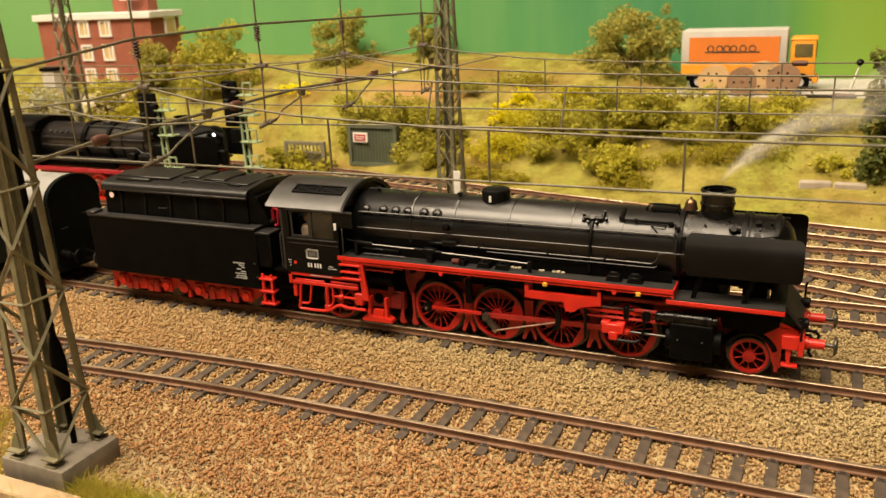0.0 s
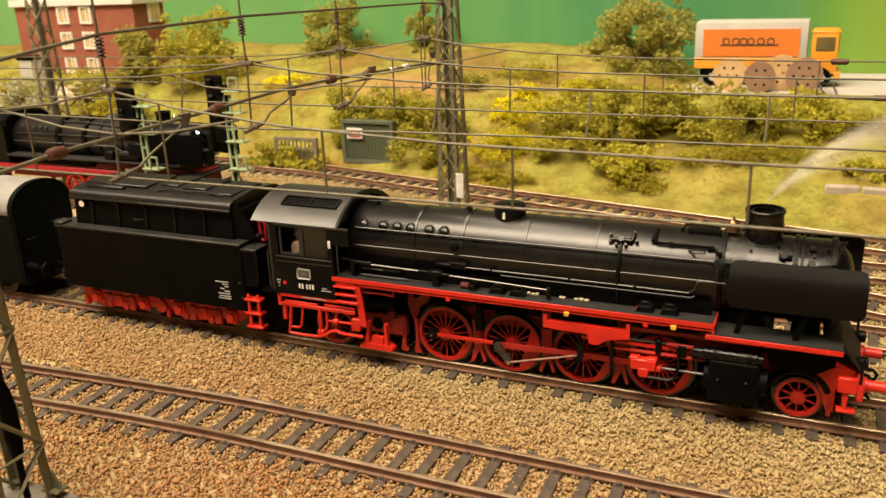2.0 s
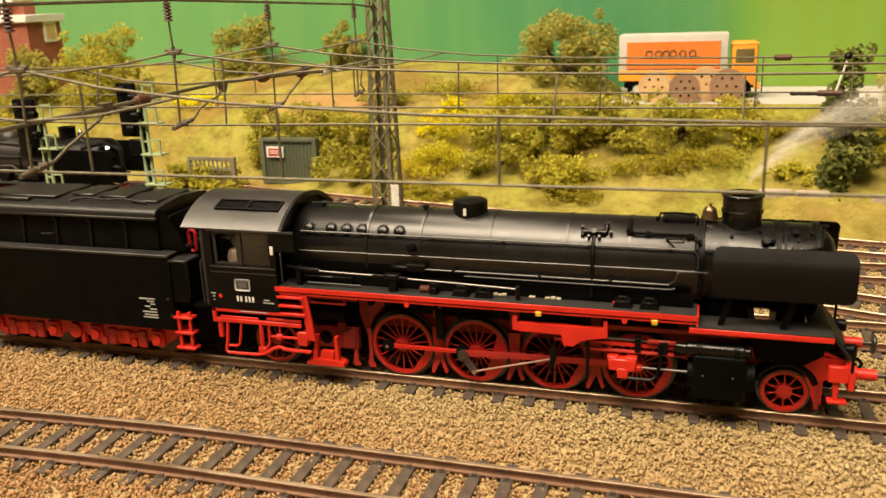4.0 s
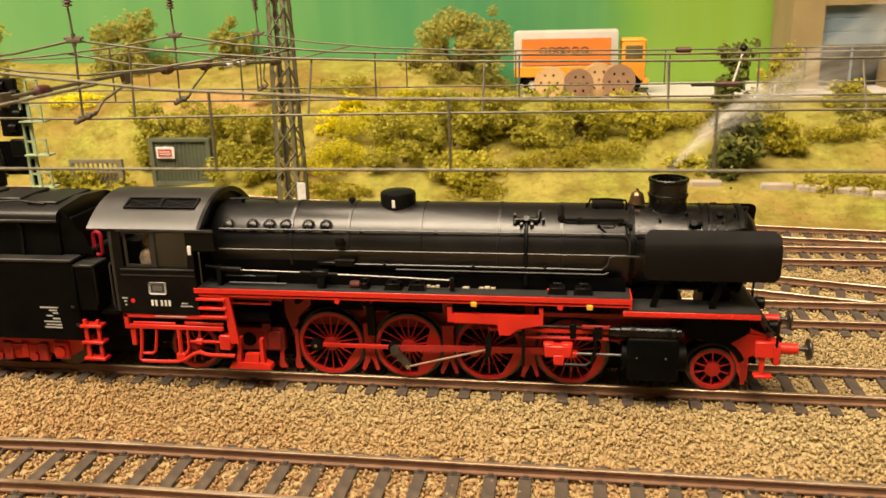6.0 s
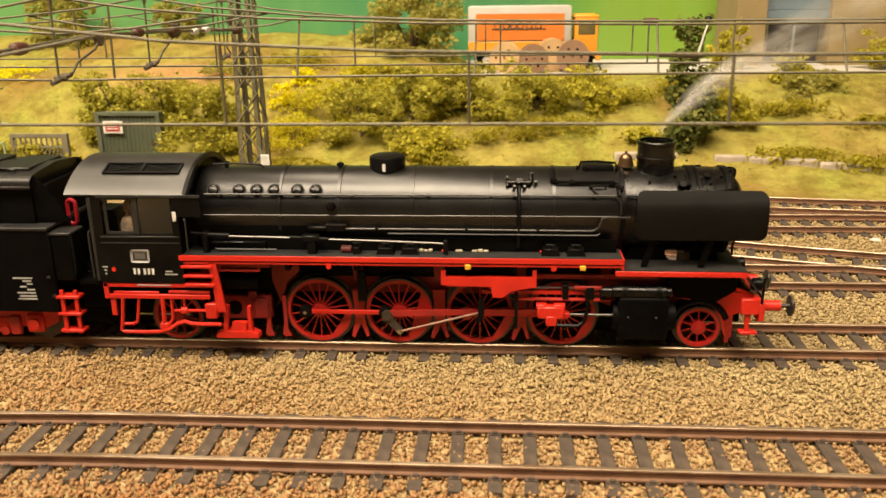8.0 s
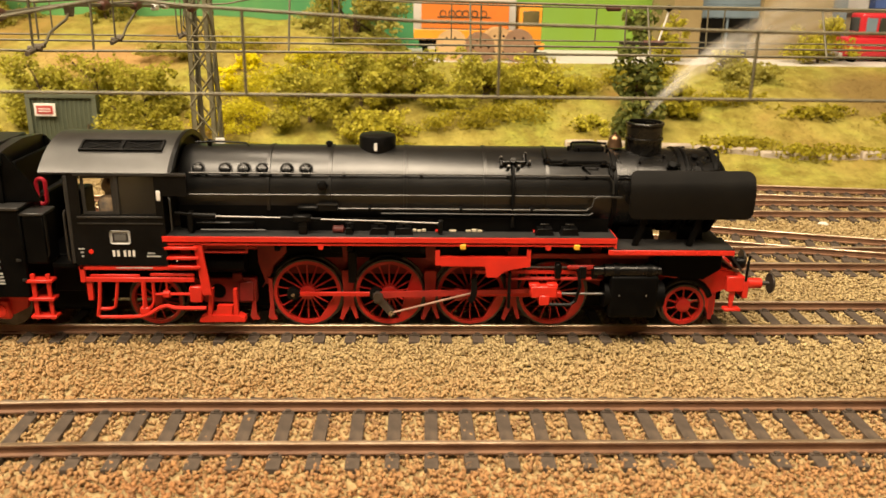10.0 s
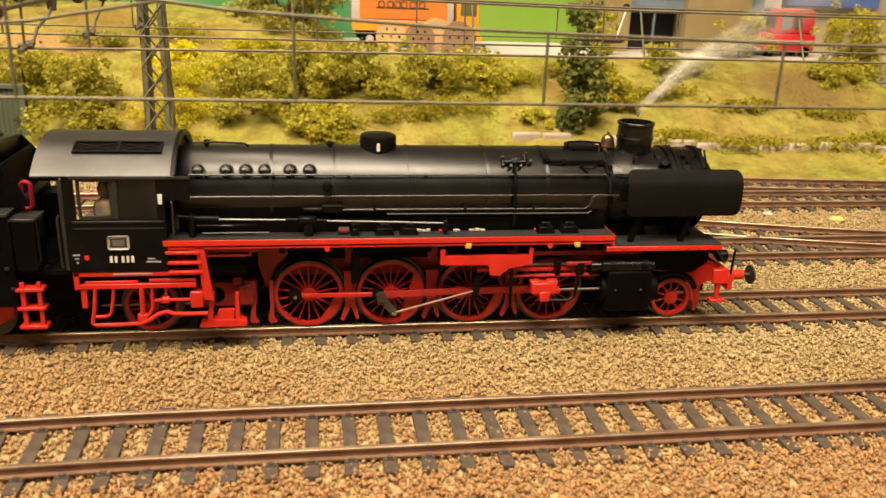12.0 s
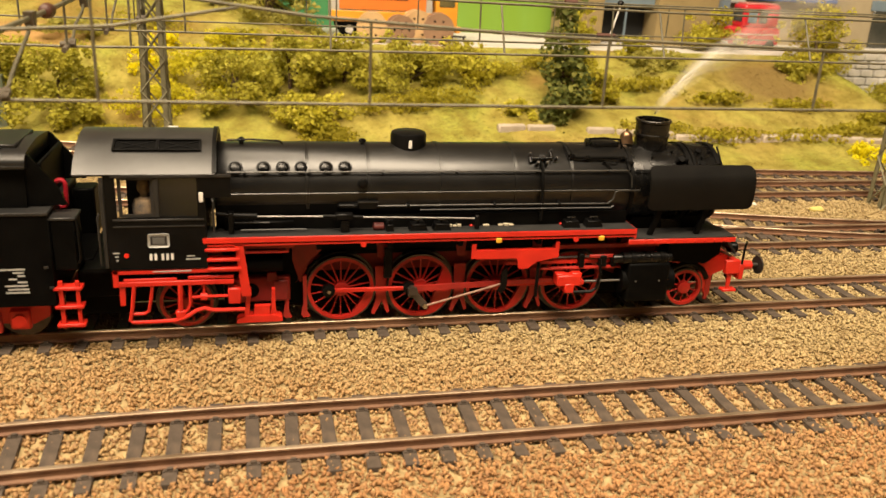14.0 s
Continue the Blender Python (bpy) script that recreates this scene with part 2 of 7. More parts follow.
def ground_height(x, y):
    """Height of the land in millimetres: flat yard, then a grassy bank up to the road."""
    foot = curve_far(x) + 22
    if y < foot:
        return -1.2
    crest = 300.0
    w = min(max((y - foot) / max(crest - foot, 60.0), 0.0), 1.0)
    lump = 3.0 * noise.noise(Vector((x * 0.02, y * 0.02, 3.1))) + 1.5 * noise.noise(Vector((x * 0.06, y * 0.06, 7.7)))
    s = w * w * (3 - 2 * w)
    h = -1.2 + 43.2 * (0.25 * w + 0.75 * s) + lump * 4 * w * (1 - w)
    # the meadow climbs on to the backdrop left of the lorry
    back = smoothstep(28, -15, x) * smoothstep(285, 392, y)
    # cut back to a low shelf before the stone retaining wall
    cut = smoothstep(352, 370, x) * smoothstep(299, 292, y)
    h -= cut * max(h - 17.0 - lump, 0.0)
    return h + back * (20.0 + 0.8 * lump)


def grid_mesh(name, x0, x1, y0, y1, step, height, material, label, category, kind="structure"):
    """A sheet of land; y0 and y1 may follow x."""
    nx = int((x1 - x0) / step) + 1
    ny = 60
    vs, fs = [], []
    for i in range(nx):
        x = x0 + i * step
        a, b = (y0(x) if callable(y0) else y0), (y1(x) if callable(y1) else y1)
        for j in range(ny):
            y = a + (b - a) * j / (ny - 1)
            vs.append((x * MM, y * MM, height(x, y) * MM))
    for i in range(nx - 1):
        for j in range(ny - 1):
            p = i * ny + j
            fs.append((p, p + ny, p + ny + 1, p + 1))
    me = arr_mesh(name, np.array(vs), np.array(fs), material)
    me.polygons.foreach_set("use_smooth", [True] * len(me.polygons))
    return tagged(new(name, me), label, category, kind=kind)


def turf_colour(n, l, spread=0.0):
    """Golden straw, yellow-green and brown patches over the bank; spread: how far single blades differ."""
    gold = mix_colour(n, l, noise_fac(n, l, 240, 0.3, 0.7), (0.335, 0.288, 0.066), (0.275, 0.236, 0.058))
    green = mix_colour(n, l, noise_fac(n, l, 330, 0.3, 0.7), (0.322, 0.318, 0.055), (0.198, 0.200, 0.042))
    col = mix_colour(n, l, noise_fac(n, l, 17, 0.44, 0.60), gold, green)
    tc, sh = n.new("ShaderNodeTexCoord"), n.new("ShaderNodeTexNoise")
    sh.noise_dimensions = "4D"
    sh.inputs["W"].default_value, sh.inputs["Scale"].default_value, sh.inputs["Detail"].default_value = 3.7, 19, 5
    l.new(tc.outputs["Object"], sh.inputs["Vector"])
    mr = n.new("ShaderNodeMapRange")
    mr.inputs[1].default_value, mr.inputs[2].default_value, mr.inputs[4].default_value = 0.49, 0.63, 0.9
    l.new(sh.outputs[0], mr.inputs[0])
    col = mix_colour(n, l, mr.outputs[0], col, (0.235, 0.150, 0.042))
    # random olive mottling, darkened further to hold the turf's shadowed patches
    tuft = n.new("ShaderNodeTexNoise")
    tuft.inputs["Scale"].default_value, tuft.inputs["Detail"].default_value, tuft.inputs["Roughness"].default_value = 75, 6, 0.65
    l.new(tc.outputs["Object"], tuft.inputs["Vector"])
    mt = n.new("ShaderNodeMapRange")
    mt.inputs[1].default_value, mt.inputs[2].default_value, mt.inputs[4].default_value = 0.43, 0.64, 0.85
    l.new(tuft.outputs[0], mt.inputs[0])
    col = mix_colour(n, l, mt.outputs[0], col, (0.165, 0.130, 0.024))
    # brown earth high on the bank; the second, darker patch paints bush shade
    for (cx, cy), (kx, ky), earth_shade in (((-0.150, 0.302), (17, 42), (0.36, 0.215, 0.085)), ((0.296, 0.258), (24, 30), (0.17, 0.115, 0.040))):
        off, far = n.new("ShaderNodeVectorMath"), n.new("ShaderNodeVectorMath")
        off.operation, off.inputs[1].default_value = "MULTIPLY_ADD", (kx, ky, 0)
        off.inputs[2].default_value = (-cx * kx, -cy * ky, 0)
        l.new(tc.outputs["Object"], off.inputs[0])
        far.operation = "LENGTH"
        l.new(off.outputs[0], far.inputs[0])
        rag, scar_shade = n.new("ShaderNodeMath"), n.new("ShaderNodeMapRange")
        rag.operation, rag.inputs[1].default_value = "MULTIPLY_ADD", 1.6
        l.new(sh.outputs[0], rag.inputs[0])
        l.new(far.outputs["Value"], rag.inputs[2])
        scar_shade.inputs[1].default_value, scar_shade.inputs[2].default_value, scar_shade.inputs[3].default_value, scar_shade.inputs[4].default_value = 1.3, 1.9, 0.9, 0.0
        l.new(rag.outputs[0], scar_shade.inputs[0])
        col = mix_colour(n, l, scar_shade.outputs[0], col, earth_shade)
    if spread:
        geo, k = n.new("ShaderNodeNewGeometry"), n.new("ShaderNodeMapRange")
        k.inputs[3].default_value, k.inputs[4].default_value = 1 - spread, 1 + spread
        l.new(geo.outputs["Random Per Island"], k.inputs[0])
        hs = n.new("ShaderNodeHueSaturation")
        l.new(k.outputs[0], hs.inputs["Value"])
        l.new(col, hs.inputs["Color"])
        col = hs.outputs[0]
    return col


def turf_material(name, spread):
    m, n, l = nodes_of(name)
    b = n["Principled BSDF"]
    col = turf_colour(n, l, spread)
    l.new(col, b.inputs["Base Color"])
    b.inputs["Roughness"].default_value = 0.9
    b.inputs["Specular IOR Level"].default_value = 0.1
    if spread:
        tl, ms = n.new("ShaderNodeBsdfTranslucent"), n.new("ShaderNodeMixShader")
        l.new(col, tl.inputs[0])
        ms.inputs[0].default_value = 0.45
        l.new(b.outputs[0], ms.inputs[1])
        l.new(tl.outputs[0], ms.inputs[2])
        l.new(ms.outputs[0], n["Material Output"].inputs[0])
    else:
        bp = n.new("ShaderNodeBump")
        bp.inputs["Strength"].default_value, bp.inputs["Distance"].default_value = 0.8, 0.0022
        l.new(noise_fac(n, l, 190, 0.0, 1.0), bp.inputs["Height"])
        l.new(bp.outputs[0], b.inputs["Normal"])
    return m


GRASS_SOIL = turf_material("mustard_turf", 0.0)
ROADGREY = surface("pale_road", (0.50, 0.48, 0.44), (0.42, 0.40, 0.36), 0.8, 0, 60, 1500, 0.2)
ROOMWALL = surface("cream_wall", (0.30, 0.25, 0.18), (0.27, 0.22, 0.16), 0.9, 0, 2, 60, 0.05)
CEILING = surface("white_ceiling", (0.75, 0.72, 0.66), (0.72, 0.69, 0.62), 0.9, 0, 2, 60, 0.05)
FLOORGREY = surface("room_floor", (0.20, 0.16, 0.12), (0.26, 0.21, 0.16), 0.7, 0, 3, 60, 0.05)

ground = solo("ground", B(-1000, 1000, -330, 420, -30, -1.3), BEDDING, "brown ballasted baseboard of the model railway", "ground", kind="structure")
bank = grid_mesh("grass_bank", -900, 900, lambda x: curve_far(x) + 20, lambda x: 303 + 92 * smoothstep(34, 20, x), 6, ground_height, GRASS_SOIL, "mustard-yellow grassy bank rising to the road", "bank")
road = solo("road", B(18, 900, 300, 395, 20, 42.2, bevel=0.5), ROADGREY, "pale grey flat road along the top of the bank", "road", kind="structure")


def backdrop_material():
    m, n, l = nodes_of("painted_backdrop")
    b = n["Principled BSDF"]
    tc, sp = n.new("ShaderNodeTexCoord"), n.new("ShaderNodeSeparateXYZ")
    l.new(tc.outputs["Object"], sp.inputs[0])
    wob = n.new("ShaderNodeMath")
    wob.operation, wob.inputs[1].default_value = "MULTIPLY_ADD", 0.03
    l.new(noise_fac(n, l, 6, 0.3, 0.7), wob.inputs[0])
    l.new(sp.outputs[0], wob.inputs[2])
    ramp = n.new("ShaderNodeValToRGB")
    mr = n.new("ShaderNodeMapRange")
    mr.inputs[1].default_value, mr.inputs[2].default_value = -0.6, 0.4
    l.new(wob.outputs[0], mr.inputs[0])
    l.new(mr.outputs[0], ramp.inputs[0])
    e = ramp.color_ramp.elements
    e[0].position, e[0].color = 0.0, (0.155, 0.36, 0.12, 1)
    e[1].position, e[1].color = 0.735, (0.165, 0.30, 0.022, 1)
    for p, c in ((0.45, (0.095, 0.285, 0.085, 1)), (0.60, (0.045, 0.22, 0.09, 1)), (0.69, (0.05, 0.22, 0.07, 1)), (0.72, (0.13, 0.30, 0.035, 1))):
        k = e.new(p)
        k.color = c
    st = n.new("ShaderNodeMapping")
    st.inputs["Scale"].default_value = (28, 28, 3)
    l.new(tc.outputs["Object"], st.inputs[0])
    tx = n.new("ShaderNodeTexNoise")
    tx.inputs["Scale"].default_value, tx.inputs["Detail"].default_value = 1.0, 5
    l.new(st.outputs[0], tx.inputs[0])
    f = n.new("ShaderNodeMapRange")
    f.inputs[1].default_value, f.inputs[2].default_value, f.inputs[4].default_value = 0.45, 0.75, 0.35
    l.new(tx.outputs[0], f.inputs[0])
    l.new(mix_colour(n, l, f.outputs[0], ramp.outputs[0], (0.20, 0.40, 0.12)), b.inputs["Base Color"])
    b.inputs["Roughness"].default_value = 0.75
    return m


backdrop = solo("backdrop", B(-1000, 1000, 396, 402, -30, 140), backdrop_material(), "backdrop board painted in blended greens", "backdrop", kind="structure")

# the plain room round the layout
for nm, lab, bm, mt in (
    ("wall_north", "plain cream room wall", B(-2600, 2600, 1500, 1600, -900, 1500), ROOMWALL),
    ("wall_south", "plain cream room wall", B(-2600, 2600, -2100, -2000, -900, 1500), ROOMWALL),
    ("wall_west", "plain cream room wall", B(-2600, -2500, -2000, 1500, -900, 1500), ROOMWALL),
    ("wall_east", "plain cream room wall", B(2500, 2600, -2000, 1500, -900, 1500), ROOMWALL),
    ("floor", "plain dark room floor", B(-2600, 2600, -2100, 1600, -960, -900), FLOORGREY),
    ("ceiling", "plain white room ceiling", B(-2600, 2600, -2100, 1600, 1500, 1560), CEILING),
):
    solo(nm, bm, mt, lab, nm.split("_")[0], kind="structure")


# ---- tracks ----


def rail_mesh(name, path, offset, x0, x1):
    """A rail of flat foot, thin web and rounded head along a track."""
    prof = [(-1.0, 0), (1.0, 0), (1.0, 0.35), (0.3, 0.6), (0.3, 1.7), (0.55, 1.85), (0.55, 2.3), (0.4, 2.5), (-0.4, 2.5), (-0.55, 2.3), (-0.55, 1.85), (-0.3, 1.7), (-0.3, 0.6), (-1.0, 0.35)]
    n = max(2, int((x1 - x0) / 10))
    bm = bmesh.new()
    rows = []
    for i in range(n + 1):
        x = x0 + (x1 - x0) * i / n
        d = Vector((1, (path(x + 1) - path(x - 1)) / 2, 0)).normalized()
        side = Vector((-d.y, d.x, 0))
        c = Vector((x, path(x), 0)) + side * offset
        rows.append([bm.verts.new(c + side * a + Vector((0, 0, b))) for a, b in prof])
    for u, v in zip(rows, rows[1:]):
        for k in range(len(prof)):
            f = bm.faces.new((u[k], v[k], v[(k + 1) % len(prof)], u[(k + 1) % len(prof)]))
            f.material_index = 1 if k in (6, 7, 8) else 0
    bm.faces.new(rows[0])
    bm.faces.new(rows[-1][::-1])
    bmesh.ops.recalc_face_normals(bm, faces=bm.faces)
    return bm


def sleeper_mesh():
    bm = B(-1.45, 1.45, -14.5, 14.5, -1.6, 0.0, bevel=0.12)
    for y in (-8.75, 8.75):
        box(bm, -1.2, 1.2, y - 1.9, y + 1.9, 0.0, 0.25)
        for s in (-1, 1):
            box(bm, -0.6, 0.6, y + s * 1.35 - 0.35, y + s * 1.35 + 0.35, 0.0, 0.75, bevel=0.1)
    me_ob = finish(bm, "sleeper", SLEEPER, smooth=0)
    me = me_ob.data
    bpy.data.objects.remove(me_ob)
    return me


SLEEPER_ME = sleeper_mesh()
TRACK_OBS = []
for name, path, x0, x1, label in TRACKS:
    tr = thing(name, label, "track", ((x0 + x1) / 2, path((x0 + x1) / 2), 0), "tracks of the yard")
    TRACK_OBS.append((tr, path, x0, x1))
    for s in (-1, 1):
        r = part("rail", rail_mesh("rail", path, s * 8.75, x0, x1), RAIL, tr, "worn rusty rail", smooth=30)
        r.data.materials.append(RAILTOP)


# ---- masts and overhead wires ----
def lattice_mast(name, label, cx, cy, wx, wy, tx, ty, height, bays, z0, lean=(0, 0), bar=0.75, base=None, level=False):
    """A tapered lattice tower on four angle-iron legs."""
    ob = thing(name, label, "mast", (cx, cy, 0), "overhead line masts")

    def corner(i, z):
        w = z / height
        a, b = wx + (tx - wx) * w, wy + (ty - wy) * w
        sx, sy = ((-1, -1), (1, -1), (1, 1), (-1, 1))[i]
        return Vector((cx + lean[0] * w + sx * a / 2, cy + lean[1] * w + sy * b / 2, z0 + z))
    for i in range(4):
        bm = bmesh.new()
        sx, sy = ((-1, -1), (1, -1), (1, 1), (-1, 1))[i]
        p, q = corner(i, 0), corner(i, height)
        for dx, dy in ((2.2, 0.45), (0.45, 2.2)):
            vs = []
            for c, k in ((p, 1.0), (q, 0.6)):
                for ax, ay in ((0, 0), (-sx * dx * k, 0), (-sx * dx * k, -sy * dy * k), (0, -sy * dy * k)):
                    vs.append(bm.verts.new(c + Vector((ax, ay, 0))))
            for k in range(4):
                bm.faces.new((vs[k], vs[(k + 1) % 4], vs[4 + (k + 1) % 4], vs[4 + k]))
            bm.faces.new(vs[4:])
        bmesh.ops.recalc_face_normals(bm, faces=bm.faces)
        part("leg", bm, MASTPAINT, ob, smooth=0)
    zs = [height * (1 - (1 - k / bays) ** 1.15) for k in range(bays + 1)]
    for i in range(4):
        j = (i + 1) % 4
        for k in range(bays):
            up, down = (i, j) if (k + i) % 2 else (j, i)
            part("brace", cyl(bmesh.new(), corner(up, zs[k]), corner(down, zs[k + 1]), bar * 0.55, n=4), MASTPAINT, ob, smooth=0)
            if level:
                if k % 2 == 1 or k == 1:
                    part("crossbar", cyl(bmesh.new(), corner(i, zs[k]), corner(j, zs[k]), bar * 0.42, n=4), MASTPAINT, ob, smooth=0)
            elif i in (0, 2):
                part("brace", cyl(bmesh.new(), corner(down, zs[k]), corner(up, zs[k + 1]), bar * 0.5, n=4), MASTPAINT, ob, smooth=0)
    if base:
        bx, by, bh = base
        bl = part("plinth", B(cx - bx / 2, cx + bx / 2, cy - by / 2, cy + by / 2, z0 - bh, z0, bevel=0.5, segments=2), CONCRETE, ob, "weathered grey concrete plinth")
        for i in range(4):
            c = corner(i, 0)
            sx, sy = ((-1, -1), (1, -1), (1, 1), (-1, 1))[i]
            bm = B(c.x - 1.9, c.x + 1.9, c.y - 1.7, c.y + 1.7, z0, z0 + 0.5, bevel=0.1)
            prism(bm, [(c.x - 1.6, z0 + 0.4), (c.x + 1.6, z0 + 0.4), (c.x - sx * 0.2 + 0.3, z0 + 4.2), (c.x - sx * 0.2 - 0.3, z0 + 4.2)], c.y - 0.2, c.y + 0.2)
            part("foot_plate", bm, MASTPAINT, bl)
    return ob


front_mast = lattice_mast("catenary_mast", "olive-grey lattice mast on a concrete plinth", -62.5, -115.5, 12.5, 14.5, 2.5, 3.5, 190, 15, 5.0, lean=(2.0, 0.0), bar=0.95, base=(22, 19, 7), level=True)
for sx in (-1, 1):
    for sy in (-1, 1):
        fx, fy = -62.5 + sx * 6.25, -115.5 + sy * 7.25
        g = prism(bmesh.new(), [(fx + sx * 2.6, 7.0), (fx - sx * 1.2, 7.0), (fx - sx * 0.6, 12.0), (fx + sx * 0.2, 12.0)], fy - 0.25, fy + 0.25)
        box(g, fx - 2.4, fx + 2.4, fy - 1.8, fy + 1.8, 6.8, 7.4, bevel=0.1)
        part("foot_gusset", g, MASTPAINT, front_mast)
back_mast = lattice_mast("catenary_mast", "grey-green lattice mast beside the embankment track", -60, 140, 11, 14, 5.0, 5.0, 190, 17, 1.0, base=(14, 17, 3))


def catenary(name, y, zc, zm, sag, x_sup, x_ends, drops, label, shift=0.0, r=0.32, pull=0.0):
    """Contact wire below, messenger wire above that peaks at the support, joined by droppers."""
    ob = thing(name, label, "overhead wire", (x_sup, y, zc), "overhead wires")
    x0, x1 = x_ends

    def zmess(x):
        d = abs(x - x_sup)
        return zm + sag * math.exp(-d / 45.0)

    def yc(x):
        return y + pull * math.exp(-abs(x - x_sup) / 60.0)
    xs = [x0, x_sup - 150, x_sup - 90, x_sup - 50, x_sup - 20, x_sup, x_sup + 20, x_sup + 50, x_sup + 90, x_sup + 150, x1]
    part("contact_wire", pipe(bmesh.new(), [(x, yc(x), zc) for x in xs], r), WIRE, ob)
    part("messenger_wire", pipe(bmesh.new(), [(x, yc(x) + shift * min(1.0, abs(x - x_sup) / 60), zmess(x)) for x in xs], r), WIRE, ob)
    for x in drops:
        part("dropper", cyl(bmesh.new(), (x, yc(x), zc), (x, yc(x) + shift * min(1.0, abs(x - x_sup) / 60), zmess(x)), r * 0.9, n=6), WIRE, ob)
    return ob


# ---- the black locomotive ----
def driving_wheel(cx, cz, r, spokes, y, parent, weight=None):
    """A spoked wheel: dark tyre, red rim, spokes, hub and balance weight."""
    w = part("wheel", ring(bmesh.new(), r - 0.45, r - 1.3, y - 0.0, y + 1.6, (cx, 0, cz), 48), WHEELRED, parent)
    part("tyre", lathe_tube(bmesh.new(), [(r - 0.5, y + 0.1), (r, y + 0.1), (r, y + 2.1), (r + 0.7, y + 2.1), (r + 0.7, y + 2.5), (r - 0.4, y + 2.5)], "y", (cx, 0, cz), 48), GUNMETAL, w)
    for k in range(spokes):
        a = 2 * math.pi * (k + 0.5) / spokes
        bm = bmesh.new()
        d = Vector((math.cos(a), 0, math.sin(a)))
        cyl(bm, Vector((cx, y + 0.8, cz)) + d * r * 0.16, Vector((cx, y + 0.8, cz)) + d * (r - 1.0), 0.27, 0.18, n=6)
        part("spoke", bm, WHEELRED, w)
    hub = lathe(bmesh.new(), [(r * 0.21, y + 1.6), (r * 0.21, y - 0.05), (r * 0.17, y - 0.25)], "y", (cx, 0, cz), 20)
    part("hub", hub, WHEELRED, w)
    if weight:
        lo, hi = weight
        pts = [(cx + (r - 1.0) * math.cos(a), cz + (r - 1.0) * math.sin(a)) for a in [radians(lo + (hi - lo) * k / 12) for k in range(13)]]
        part("balance_weight", prism(bmesh.new(), pts, y + 0.05, y + 1.2), WHEELRED, w)
    return w


loco = thing("steam_locomotive", "black steam locomotive model with red wheels and frame on the track", "locomotive", (30, 0, 2.5))
YW = -9.4
for s in (-1, 1):
    for cx, weight in ((0.2, (-72, 6)), (21.7, (-74, 42)), (43.3, (-66, 12)), (64.9, (-62, 12))):
        yy = YW if s < 0 else 6.9
        driving_wheel(cx, 11.8, 9.25, 18, yy, loco, weight)
    pony = driving_wheel(100.6, 8.4, 5.9, 10, YW if s < 0 else 6.9, loco)
    part("hub_disc", lathe(bmesh.new(), [(1.9, YW + 1.4), (1.9, YW - 0.1), (1.1, YW - 0.4), (0.2, YW - 0.5)] if s < 0 else [(2.3, 7.0), (2.3, 8.4), (0.2, 8.6)], "y", (100.6, 0, 8.4), 24), WHEELRED, pony)
    driving_wheel(-39.2, 9.6, 7.1, 12, YW if s < 0 else 6.9, loco)
for cx, cz in ((0.2, 11.8), (21.7, 11.8), (43.3, 11.8), (64.9, 11.8), (100.6, 8.4), (-39.2, 9.6)):
    part("axle", cyl(bmesh.new(), (cx, -7.8, cz), (cx, 7.8, cz), 1.2, n=12), GUNMETAL, loco)

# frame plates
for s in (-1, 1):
    part("frame_plate", prism(bmesh.new(), [(-34, 24), (-34, 15), (-28, 12), (-12, 12), (-9, 16), (70, 16), (80, 12), (92, 12), (98, 16.5), (106, 15), (112, 12), (114, 12), (114, 18), (93, 18), (92, 24)], s * 5.6 - 0.4, s * 5.6 + 0.4), RED_SHADED, loco)

# boiler barrel, smokebox and firebox
BZ, BR = 38.1, 11.2
boiler = part("boiler", lathe(bmesh.new(), [(BR - 0.3, -31), (BR, -30.5), (BR, 78.5), (BR - 0.2, 79)], "x", (0, 0, BZ), 64), BLACK_SATIN, loco, "satin black boiler with banded cladding")
for bx in (-8.5, 7.0, 26.0, 46.2, 62.0):
    part("boiler_band", lathe_tube(bmesh.new(), [(BR - 0.1, bx - 0.45), (BR + 0.2, bx - 0.4), (BR + 0.2, bx + 0.4), (BR - 0.1, bx + 0.45)], "x", (0, 0, BZ), 64), BLACK_SATIN, boiler)


def on_edge(x, deg, out=0.0):
    """A point on the near side of the smokebox."""
    a = radians(deg)
    return Vector((x, -(11.0 + out) * math.cos(a), BZ + (11.0 + out) * math.sin(a)))


smokebox = part("smokebox", lathe(bmesh.new(), [(10.6, 78), (11.0, 79), (11.0, 105.6), (10.7, 106.6), (9.6, 107.4), (9.4, 108), (7.5, 109.6), (3.5, 110.8), (0.6, 111.0)], "x", (0, 0, BZ), 64), SMOKEBLACK, loco, "glossy black smokebox with a domed door")
for bx, w in ((79.3, 0.5), (96.8, 0.6), (98.3, 0.3), (105.6, 0.6)):
    part("smokebox_ring", lathe_tube(bmesh.new(), [(10.6, bx - w), (11.5, bx - w), (11.5, bx + w), (10.6, bx + w)], "x", (0, 0, BZ), 64), BLACK, smokebox)
for a in (40, 62, 118, 140):
    c = Vector((100.5, -11.2 * math.cos(radians(a)), BZ + 11.2 * math.sin(radians(a))))
    nrm = Vector((0, -math.cos(radians(a)), math.sin(radians(a))))
    part("clamp_block", cyl(bmesh.new(), c - nrm * 0.3, c + nrm * 0.6, 0.9, n=8), BLACK, smokebox)
bm = bmesh.new()
cyl(bm, on_edge(94, 45, 0.2), on_edge(94, 45, 1.6), 0.9, n=8)
cyl(bm, on_edge(92.8, 45, 1.0), on_edge(96, 45, 1.0), 0.6, n=8)
part("blower_valve", bm, BLACK, smokebox)
